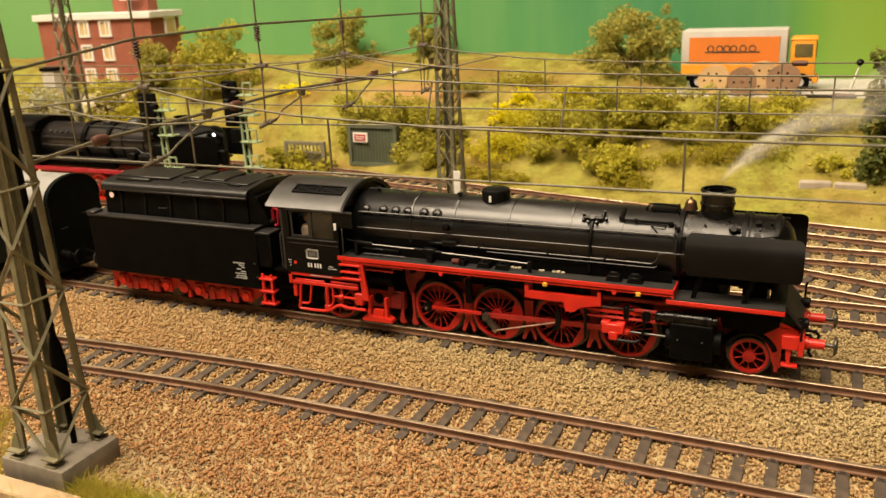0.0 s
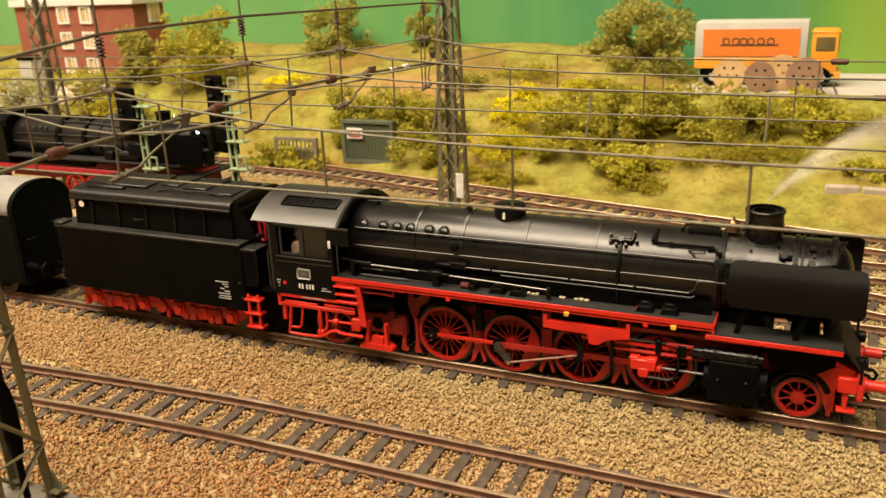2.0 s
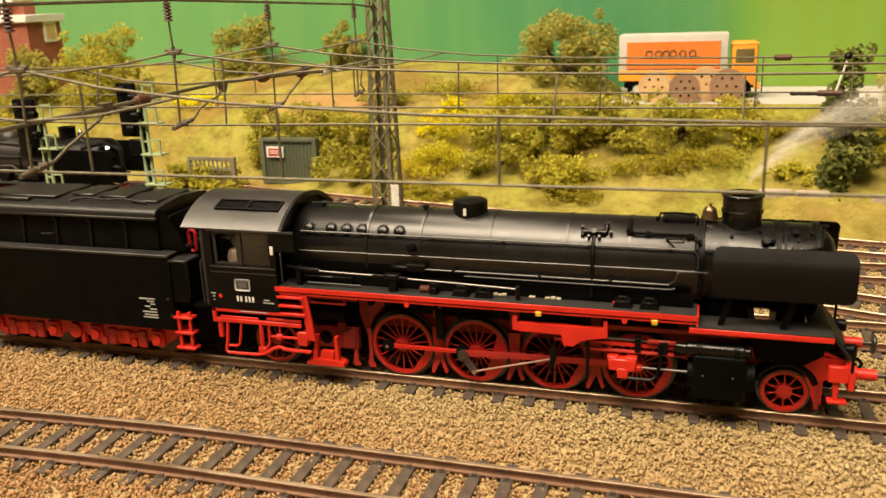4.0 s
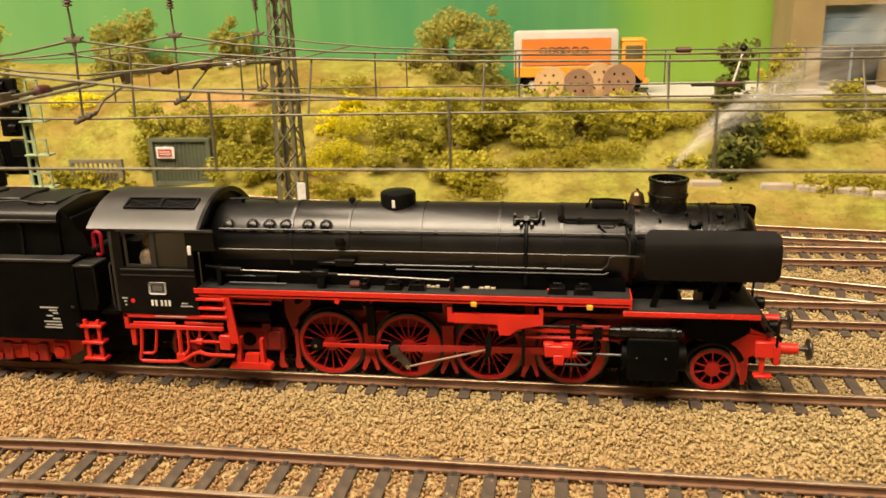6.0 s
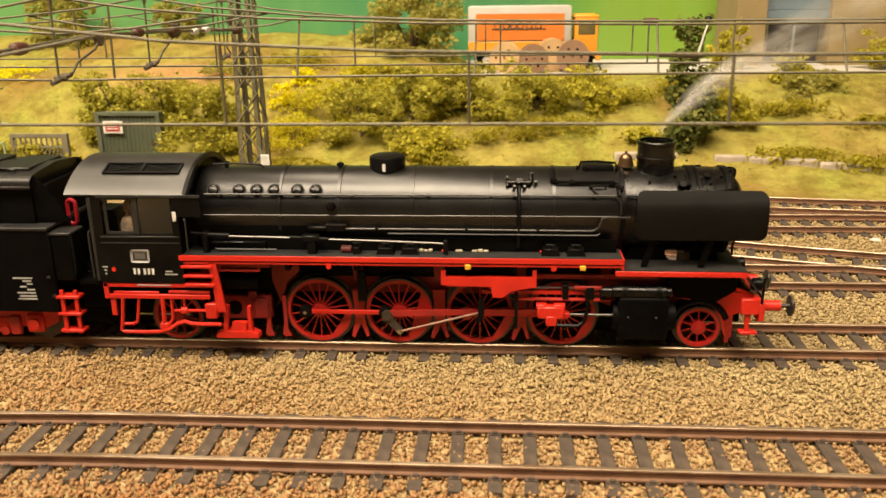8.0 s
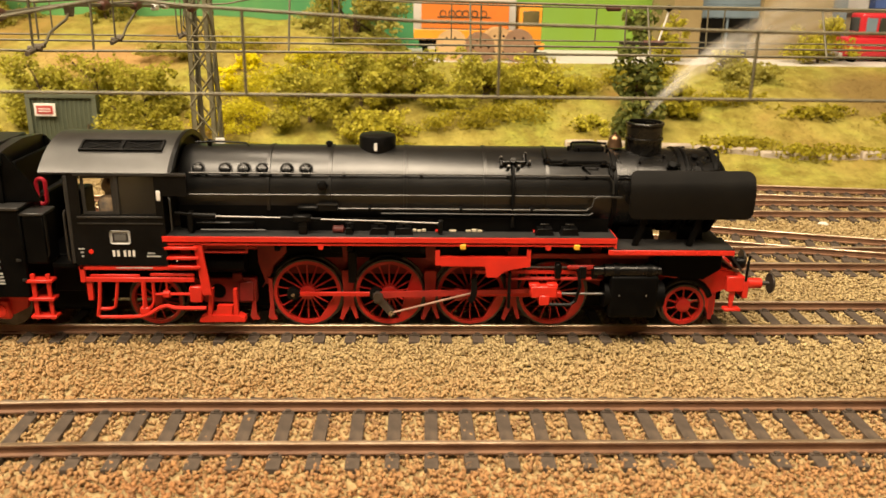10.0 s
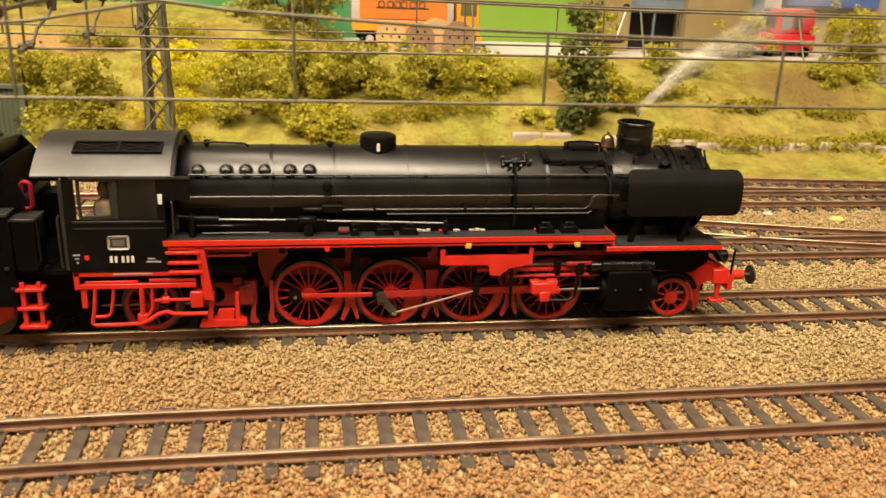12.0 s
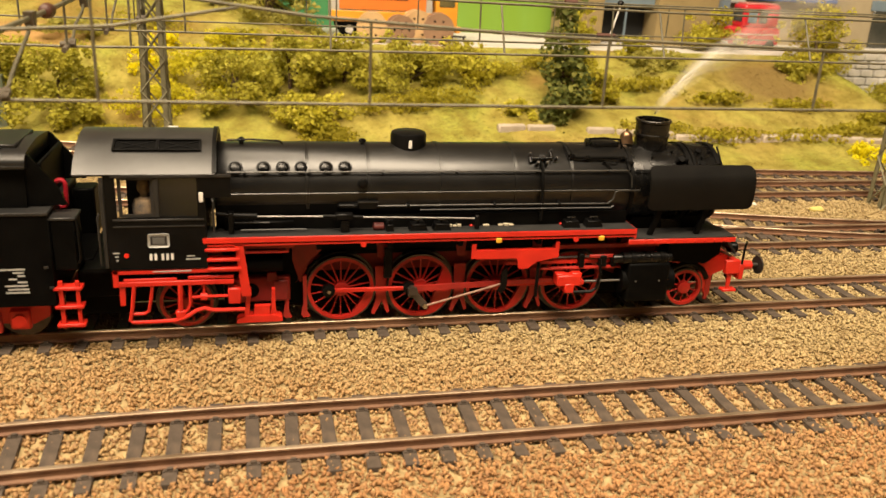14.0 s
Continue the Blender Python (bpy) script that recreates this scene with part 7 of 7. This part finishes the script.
def leaves(name, lumps, count, size, material, parent, rng):
    """A crown of small folded leaves scattered through a set of lumps (x, y, z, rx, ry, rz), thinner inside."""
    w = np.array([l[3] * l[4] + l[5] * l[3] for l in lumps])
    which = rng.choice(len(lumps), count, p=w / w.sum())
    L = np.array(lumps)[which]
    d = rng.normal(size=(count, 3))
    d /= np.linalg.norm(d, axis=1)[:, None]
    r = rng.uniform(0.35, 1.0, count) ** 0.6 * (1 + 0.22 * rng.normal(size=count) * (rng.uniform(size=count) < 0.3))
    c = L[:, :3] + d * r[:, None] * L[:, 3:]
    # leaves lie turned up and outwards
    n = rng.normal(size=(count, 3)) * 0.8 + d * 0.5 + np.array([0.0, -0.35, 0.9])
    n /= np.linalg.norm(n, axis=1)[:, None]
    u = np.cross(n, rng.normal(size=(count, 3)))
    u /= np.linalg.norm(u, axis=1)[:, None]
    v = np.cross(n, u)
    s = (size * rng.uniform(0.6, 1.5, count))[:, None]
    a, b = c - u * s * 0.5, c + u * s * 0.5
    p, q = c + v * s * 0.38 + n * s * 0.16, c - v * s * 0.38 + n * s * 0.16
    vs = np.stack([a, p, b, q], 1).reshape(-1, 3)
    k = (np.arange(count) * 4)[:, None]
    fs = np.concatenate([k + [0, 1, 2], k + [0, 2, 3]], 0)
    org = ORIGIN[parent.name]
    me = arr_mesh(name, (vs - np.array(org)) * MM, fs, material)
    ob = new(name, me)
    ob.parent = parent
    return ob


def plant(name, label, category, x, y, z, w, h, material, seed, count=1500, size=1.7, trunk=True, group="bushes on the bank", depth=None, tall=False, filled=True):
    rng = np.random.default_rng(seed)
    ob = thing(name, label, category, (x, y, z), group)
    lumps = []
    dw = (depth or w * 0.8)
    k = 24 if not tall else 22
    for i in range(k):
        f = (i + 0.5) / k
        rad = 0.15 * w if not tall else 0.19 * w * (1 - 0.66 * f)
        zz = z + h * (0.12 + 0.78 * rng.uniform() ** 1.3) if not tall else z + h * (0.10 + 0.84 * f)
        spread = (0.47 if not tall else 0.25 * (1 - f ** 1.7))
        if not tall:
            spread *= 1.0 - 0.45 * (zz - z) / h
        lumps.append((x + rng.uniform(-spread, spread) * w, y + rng.uniform(-spread, spread) * dw, zz, rad * rng.uniform(0.7, 1.25), rad * 0.9, rad * rng.uniform(0.6, 1.0) * min(1.2, h / w + 0.25)))
    if trunk:
        bm = bmesh.new()
        top = Vector((x, y, z + h * 0.55))
        cyl(bm, (x, y, z - 2), top, max(0.5, w * 0.028), max(0.25, w * 0.012), n=7)
        part("trunk", bm, BARK, ob)
        for i, l in enumerate(lumps[:6]):
            bm = bmesh.new()
            b0 = Vector((x, y, z + h * (0.15 + 0.06 * i)))
            mid = (b0 + Vector(l[:3])) / 2 + Vector((0, 0, h * 0.04))
            pipe(bm, [b0, mid, Vector(l[:3])], max(0.22, w * 0.010), 5)
            part("limb", bm, BARK, ob)
    # stray sprigs break the outline
    for i in range(5 if tall else 9):
        a, f = rng.uniform(0, 2 * math.pi), rng.uniform(0.25, 1.0)
        reach = (0.30 * (1.05 - f) + 0.1) if tall else 0.52 * math.sqrt(max(0.05, 1 - 0.7 * f * f))
        lumps.append((x + reach * w * math.cos(a), y + reach * dw * math.sin(a), z + h * (0.1 + 0.9 * f), 0.055 * w, 0.055 * w, 0.07 * h))
    leaves("crown", lumps, int(count * 1.5), size * 1.15, material, ob, rng)
    if filled:
        core = [(a, b, c, p * 0.85, q * 0.85, r * 0.85) for a, b, c, p, q, r in lumps[:24]]
        fibre = leaves("fibre", core, int(count * 1.5), size * 0.6, MOSS, ob, rng)
        fibre["label"] = "dull olive fibre under the leaves"
    return ob


BU = "olive-green model bush growing on the grassy bank"
plant("bush", BU, "bush", -182, 264, 8, 46, 40, LEAF_OLIVE, 11, 2400)
plant("bush", "dense olive-green bush beside the relay cabinet", "bush", -119, 244, 3, 44, 42, LEAF_OLIVE, 12, 2600)
plant("bush", "tall olive-green bush behind the relay cabinet", "bush", -150, 262, 9, 52, 38, LEAF_OLIVE, 13, 2000)
plant("bush", BU, "bush", -30, 244, 11, 50, 36, LEAF_OLIVE, 14, 2000)
plant("bush", BU, "bush", -2, 252, 20, 50, 33, LEAF_OLIVE, 15, 2200)
plant("bush", BU, "bush", 28, 256, 23, 46, 29, LEAF_OLIVE, 16, 1700)
plant("bush", "low light-green bush at the foot of the bank", "bush", 9, 228, 6, 44, 18, LEAF_LIGHT, 17, 1800, trunk=False)
plant("bush", "wide olive-green bush below the road", "bush", 66, 256, 23, 50, 30, LEAF_OLIVE, 18, 2000)
plant("bush", "yellowish-green bush below the road", "bush", 98, 260, 26, 46, 24, LEAF_LIGHT, 19, 1700)
plant("fir_tree", "dark green model fir on the bank", "tree", 144, 222, 9, 50, 72, LEAF_FIR, 20, 1350, 2.5, tall=True, filled=False, group="trees behind the yard")
plant("bush", "yellow-green leafy plant beside the fir", "bush", 166, 250, 26, 22, 20, LEAF_LIGHT, 21, 700)
plant("bush", "yellow-green sapling at the roadside", "bush", 178, 298, 42, 18, 24, LEAF_LIGHT, 22, 450)
plant("tree", "broad olive-brown tree on the crest before the backdrop", "tree", -12, 352, 38, 78, 56, LEAF_SHADE, 23, 4200, 2.2, group="trees behind the yard")
plant("tree", "broad brown-green tree beside the brick house", "tree", -338, 300, 36, 74, 60, LEAF_OLIVE, 24, 3000, 2.2, group="trees behind the yard")
plant("tree", "small brown-green tree beside the brick house", "tree", -402, 300, 36, 46, 50, LEAF_SHADE, 25, 2000, 2.2, group="trees behind the yard")
plant("tree", "brown-green tree standing before the backdrop", "tree", -255, 372, 42, 60, 56, LEAF_SHADE, 26, 3000, 2.2, group="trees behind the yard")
plant("tree", "small brown-green tree before the backdrop", "tree", -180, 378, 42, 36, 54, LEAF_SHADE, 27, 1600, 2.2, group="trees behind the yard")
plant("bush", "green leafy bush near the brick house", "bush", -430, 268, 20, 56, 36, LEAF_OLIVE, 28, 1800)
plant("bush", "pale green bush behind the second locomotive", "bush", -380, 255, 14, 44, 26, LEAF_LIGHT, 29, 1200)
plant("bush", "low olive plants growing through the fence", "bush", -205, 226, -1, 34, 15, LEAF_LIGHT, 30, 1100, trunk=False)
plant("bush", "low olive plants growing beside the fence", "bush", -228, 222, -1, 30, 15, LEAF_OLIVE, 31, 900, trunk=False)
plant("bush", "bright yellow flowering clump on the bank", "flowers", -80, 268, 27, 15, 14, LEAF_YELLOW, 32, 500, 1.6, trunk=False, filled=False)
plant("bush", "bright yellow flowering clump on the bank", "flowers", -70, 286, 37, 17, 12, LEAF_YELLOW, 33, 450, 1.6, trunk=False, filled=False)
plant("bush", "bright yellow flowering patch near the crest", "flowers", -262, 300, 41, 36, 7, LEAF_YELLOW, 34, 500, 1.6, trunk=False, filled=False)
plant("bush", "bright yellow flowering clump by the far track", "flowers", 308, 173, -1, 22, 12, LEAF_YELLOW, 35, 420, 1.6, trunk=False, filled=False)
plant("bush", "yellow-green bush beside the warehouse", "bush", 284, 318, 42, 40, 30, LEAF_LIGHT, 36, 1500)
plant("bush", "yellow-green bush before the red pickup", "bush", 344, 287, 33, 54, 47, LEAF_LIGHT, 37, 2600)
plant("bush", "dark green bush on the bank by the stone wall", "bush", 322, 266, 26, 36, 20, LEAF_OLIVE, 38, 1300)
plant("bush", "light green bush at the top of the bank", "bush", 215, 288, 38, 26, 15, LEAF_LIGHT, 39, 800)
plant("bush", "low green plants by the stone wall", "bush", 396, 284, 10, 60, 15, LEAF_OLIVE, 40, 1600, trunk=False)
plant("bush", "sparse dark shrub on the crest", "bush", -120, 300, 41, 40, 10, LEAF_SHADE, 41, 700, trunk=False)
plant("bush", "bright yellow-green foam shrub low on the bank", "bush", -72, 238, 9, 44, 18, LEAF_FOAM, 42, 1500, 1.3, trunk=False, filled=False)
plant("bush", "spreading yellow-green bush on the bank", "bush", -54, 258, 16, 50, 26, LEAF_FOAM, 44, 2200, 1.3, trunk=False, filled=False)
plant("bush", "yellow-green plants beside the fir", "bush", 170, 236, 19, 26, 22, LEAF_LIGHT, 45, 900)
plant("bush", "low olive plant at the foot of the fir", "bush", 122, 226, 12, 22, 10, LEAF_LIGHT, 46, 450, trunk=False)
plant("bush", "dull green plants below the roadside", "bush", 222, 270, 30, 40, 16, LEAF_SHADE, 47, 1200, trunk=False)
plant("bush", "leggy yellow-green plant before the warehouse", "bush", 192, 318, 42, 16, 30, LEAF_LIGHT, 48, 380)


LEAF_COVER = leaf_material("ground_cover_leaves", (0.26, 0.235, 0.02), (0.42, 0.37, 0.03), (0.62, 0.55, 0.06), 60, (0.36, 0.31, 0.03))
cover = random.Random(31)
for gx, gy in ((-92, 226), (-60, 214), (-40, 272), (12, 216), (52, 232), (84, 236), (118, 262), (148, 270), (-30, 300), (-85, 318)):
    plant("ground_cover", "low yellow-green ground cover spreading over the bank", "plants", gx, gy, ground_height(gx, gy) - 1.5, cover.uniform(34, 58), cover.uniform(6, 10), LEAF_COVER, 500 + gx, cover.randint(700, 1100), 1.3, trunk=False, depth=cover.uniform(16, 26), filled=False)
for gx, gy in ((196, 208), (238, 198), (282, 194), (318, 204), (250, 236), (300, 228), (205, 246), (345, 214)):
    plant("weeds", "low olive weeds and straw on the bank", "plants", gx, gy, ground_height(gx, gy) - 1.2, cover.uniform(34, 60), cover.uniform(4, 7), LEAF_COVER, 700 + gx, cover.randint(420, 640), 1.7, trunk=False, depth=cover.uniform(10, 18), filled=False)
plant("bush", "tall bright foam bush on the bank beside the mast", "bush", -34, 286, 34, 40, 16, LEAF_FOAM, 52, 1300, 1.3, trunk=False, filled=False)
LEAF_PALE = leaf_material("pale_olive_leaves", (0.34, 0.34, 0.12), (0.48, 0.47, 0.17), (0.62, 0.60, 0.24))
plant("bush", "pale olive plant between the tracks beside the signal", "bush", -164, 92, -1, 20, 24, LEAF_PALE, 53, 420, 2.2)
# white leaf colour stands in for bright glints among the foliage
LEAF_GLINT = leaf_material("white_glint_leaves", (0.30, 0.32, 0.16), (0.55, 0.56, 0.42), (0.9, 0.9, 0.86))
plant("bush", "bush near the pale hut with glints put in as white leaves", "bush", -476, 244, 14, 46, 38, LEAF_GLINT, 49, 500, 2.2)
plant("bush", "dark green shrubs in front of the pale hut", "bush", -505, 262, 16, 70, 34, LEAF_OLIVE, 43, 1800)


def grass(name, label, spots, count, length, material, seed, droop=0.9):
    """Fine upright fibres; spots are (x0, x1, y0, y1) or a mask on the bank."""
    rng = np.random.default_rng(seed)
    x0, x1, y0, y1 = spots
    xs, ys = rng.uniform(x0, x1, count), rng.uniform(y0, y1, count)
    zs = np.array([ground_height(a, b) for a, b in zip(xs, ys)])
    keep = ((xs < 22) | (ys < 302)) & np.array([noise.noise(Vector((a * 0.03, b * 0.03, seed))) > -0.25 for a, b in zip(xs, ys)]) & ((zs > -1.0) | (ys < 0))
    xs, ys, zs = xs[keep], ys[keep], zs[keep]
    n = len(xs)
    h = length * rng.uniform(0.5, 1.3, n)
    a = rng.uniform(0, math.pi, n)
    lean = rng.normal(size=(n, 2)) * droop
    base = np.stack([xs, ys, zs - 0.4], 1)
    side = np.stack([np.cos(a), np.sin(a), 0 * a], 1) * 0.22
    tip = base + np.stack([lean[:, 0] * h, lean[:, 1] * h, h], 1)
    vs = np.stack([base - side, base + side, tip], 1).reshape(-1, 3)
    fs = (np.arange(n) * 3)[:, None] + np.array([[0, 1, 2]])
    return tagged(new(name, arr_mesh(name, vs * MM, fs, material)), label, "grass", kind="stuff")


grass("grass", "short mustard-yellow static grass on the bank", (-340, 430, 165, 395), 110000, 0.9, GRASS_BLADE, 3, droop=2.0)
grass("grass", "tuft of yellow-green grass beside the mast plinth", (-56, 14, -148, -120), 12000, 4.4, GRASS_GREEN, 5)
grass("grass", "tuft of yellow-green grass beside the mast plinth", (-110, -73, -126, -100), 1200, 4.5, GRASS_GREEN, 6)



# ---- steam drifting from the chimney ----
def steam_material():
    m, n, l = nodes_of("thin_steam")
    b = n["Principled BSDF"]
    b.inputs["Base Color"].default_value = (0.72, 0.71, 0.67, 1)
    b.inputs["Roughness"].default_value = 1.0
    b.inputs["Specular IOR Level"].default_value = 0.0
    at = n.new("ShaderNodeAttribute")
    at.attribute_name = "fade"
    mu = n.new("ShaderNodeMath")
    mu.operation = "MULTIPLY"
    l.new(at.outputs["Fac"], mu.inputs[0])
    l.new(noise_fac(n, l, 30, 0.2, 0.75), mu.inputs[1])
    df, tl, half = n.new("ShaderNodeBsdfDiffuse"), n.new("ShaderNodeBsdfTranslucent"), n.new("ShaderNodeMixShader")
    clear, out = n.new("ShaderNodeBsdfTransparent"), n.new("ShaderNodeMixShader")
    for sh in (df, tl):
        sh.inputs[0].default_value = (0.8, 0.79, 0.75, 1)
    l.new(df.outputs[0], half.inputs[1])
    l.new(tl.outputs[0], half.inputs[2])
    l.new(mu.outputs[0], out.inputs[0])
    l.new(clear.outputs[0], out.inputs[1])
    l.new(half.outputs[0], out.inputs[2])
    l.new(out.outputs[0], n["Material Output"].inputs[0])
    n.remove(b)
    return m


STEAM = steam_material()
plume = thing("steam_plume", "thin wisp of pale steam drifting up from the chimney", "steam", (89.3, 0, 57))
for k, (way, width, dens) in enumerate((
    ([(88.4, 0, 57.6), (91, 1, 61.5), (96, 2, 66.0), (103.5, 3, 71), (112, 4, 76), (123, 6, 81), (136, 9, 88), (150, 12, 97), (170, 16, 110)], (1.4, 3.6, 5.6, 8.5, 11.5, 15, 18, 20, 24), 0.36),
    ([(88.4, 0.5, 57.6), (93, 2, 63.2), (101, 4, 69.5), (112, 8, 75), (124, 10, 78.5), (136, 12, 84), (147, 15, 96), (158, 20, 112)], (1.2, 2.6, 3.8, 5, 6.5, 8, 10, 13), 0.3),
    ([(88.4, -0.5, 57.6), (92, 0, 62.5), (97, 1, 68.2), (105, 3, 74.2), (116, 6, 80.5), (130, 9, 89), (146, 14, 101)], (1.0, 1.8, 2.6, 3.4, 4.5, 6, 8), 0.28),
)):
    bm = bmesh.new()
    lay = bm.verts.layers.float.new("fade")
    fine = []
    for (p0, w0), (p1, w1) in zip(zip(way, width), zip(way[1:], width[1:])):
        for j in range(6):
            f = j / 6
            fine.append((Vector(p0).lerp(Vector(p1), f), w0 + (w1 - w0) * f))
    rows = []
    for i, (c, w) in enumerate(fine):
        d = (fine[min(i + 1, len(fine) - 1)][0] - fine[max(i - 1, 0)][0]).normalized()
        side = d.cross(Vector((0, 1, 0.2))).normalized()
        row = []
        for j in range(9):
            g = j / 4 - 1
            v = bm.verts.new(c + side * g * w * 0.5 + Vector((0, 1.5 * math.sin(i * 0.4 + j), 0)))
            end = min(1.0, i / 12) * (1 - i / len(fine)) ** 0.28
            v[lay] = dens * (1 - g * g) * end * 2.0
            row.append(v)
        rows.append(row)
    for a, b in zip(rows, rows[1:]):
        for j in range(8):
            bm.faces.new((a[j], a[j + 1], b[j + 1], b[j]))
    w = part("wisp", bm, STEAM, plume, smooth=60)
    w.visible_shadow = False


# ---- sleepers and ballast, last ----
def lay_sleepers(tr, path, x0, x1, spacing, start):
    org = ORIGIN[tr.name]
    for i in range(math.ceil((x0 - start) / spacing), int((x1 - start) / spacing) + 1):
        x = start + i * spacing
        ob = new("sleeper", SLEEPER_ME)
        ob.parent = tr
        slope = (path(x + 1) - path(x - 1)) / 2
        ob.matrix_local = Matrix.Translation((Vector((x + random.uniform(-0.2, 0.2), path(x), 0)) - org) * MM) @ Matrix.Rotation(math.atan(slope) + radians(random.uniform(-1, 1)), 4, "Z")


for tr, path, x0, x1 in TRACK_OBS:
    lay_sleepers(tr, path, max(x0, -300), min(x1, 330), 7.85 if path is curve_fore else 8.5, 8.5 if path is curve_fore else 3.0)


def stones(name, regions, size, material, label, tracks=()):
    """Ballast stones, each a small uneven block; regions are (x0, x1, lower y, upper y, per square mm, height)."""
    rng = np.random.default_rng(7)
    base = np.array([[-1, -1, -1], [1, -1, -1], [1, 1, -1], [-1, 1, -1], [-1, -1, 1], [1, -1, 1], [1, 1, 1], [-1, 1, 1]], float) * 0.62
    faces = np.array([[3, 2, 1, 0], [4, 5, 6, 7], [0, 1, 5, 4], [1, 2, 6, 5], [2, 3, 7, 6], [3, 0, 4, 7]])
    pts = []
    for x0, x1, ya, yb, dens, hgt in regions:
        xs = rng.uniform(x0, x1, int((x1 - x0) * 400 * dens))
        ys = rng.uniform(-200, 200, len(xs))
        lo = np.array([ya(x) if callable(ya) else ya for x in xs])
        hi = np.array([yb(x) if callable(yb) else yb for x in xs])
        keep = (ys > lo + rng.normal(0, 3.5, len(xs))) & (ys < hi + rng.normal(0, 3.5, len(xs)))
        xs, ys = xs[keep], ys[keep]
        near = np.zeros(len(xs), bool)
        for path in tracks:
            near |= np.abs(ys - np.array([path(x) for x in xs])) < 15.2
        pts.append(np.stack([xs, ys, rng.uniform(-0.9, 0.0, len(xs)) + hgt - np.where(near, 0.42, 0.0)], 1))
    pts = np.concatenate(pts)
    n = len(pts)
    q = rng.normal(size=(n, 4))
    q /= np.linalg.norm(q, axis=1)[:, None]
    w, x, y, z = q.T
    rot = np.stack([np.stack([1 - 2 * (y * y + z * z), 2 * (x * y - z * w), 2 * (x * z + y * w)], 1),
                    np.stack([2 * (x * y + z * w), 1 - 2 * (x * x + z * z), 2 * (y * z - x * w)], 1),
                    np.stack([2 * (x * z - y * w), 2 * (y * z + x * w), 1 - 2 * (x * x + y * y)], 1)], 1)
    shape = base[None] * rng.uniform(0.45, 1.4, (n, 1, 3)) * (1 + rng.uniform(-0.36, 0.36, (n, 8, 3)))
    shape *= (size * rng.uniform(0.6, 1.25, n))[:, None, None] / 2
    vs = np.einsum("nij,nkj->nki", rot, shape) + pts[:, None, :]
    fs = faces[None] + (np.arange(n) * 8)[:, None, None]
    me = arr_mesh(name, vs.reshape(-1, 3) * MM, fs.reshape(-1, 4), material)
    return tagged(new(name, me), label, "ballast", kind="stuff")


YARD = [path for name, path, x0, x1, label in TRACKS if path is not curve_fore]
stones("ballast", [(-330, 300, -48, 46, 1.7, -0.1), (-260, 420, 46, lambda x: curve_far(x) + 14, 0.95, -0.1)], 0.98, BALLAST, "loose tan ballast stones round the sleepers", YARD)
stones("ballast", [(-330, 300, lambda x: -146 + 44 * smoothstep(70, -45, x), lambda x: curve_fore(x) - 14, 1.6, 0.0), (-120, 70, -150, -104, 0.35, -0.3)], 0.94, BALLAST_RED, "loose reddish-brown ballast stones beside the track")
stones("ballast", [(-330, 300, lambda x: curve_fore(x) - 16, lambda x: curve_fore(x) + 11, 1.5, -0.42)], 0.98, BALLAST_MIX, "rust-stained ballast stones between the front rails")
GRIT = surface("sandy_grit", (0.40, 0.28, 0.14), (0.50, 0.36, 0.20), 0.9, 0, 60, 3000, 0.2, island=(0.24, 0.16, 0.08))
stones("ballast", [(-120, 100, -160, -98, 2.4, -0.6)], 0.6, GRIT, "fine sandy grit round the mast plinth")
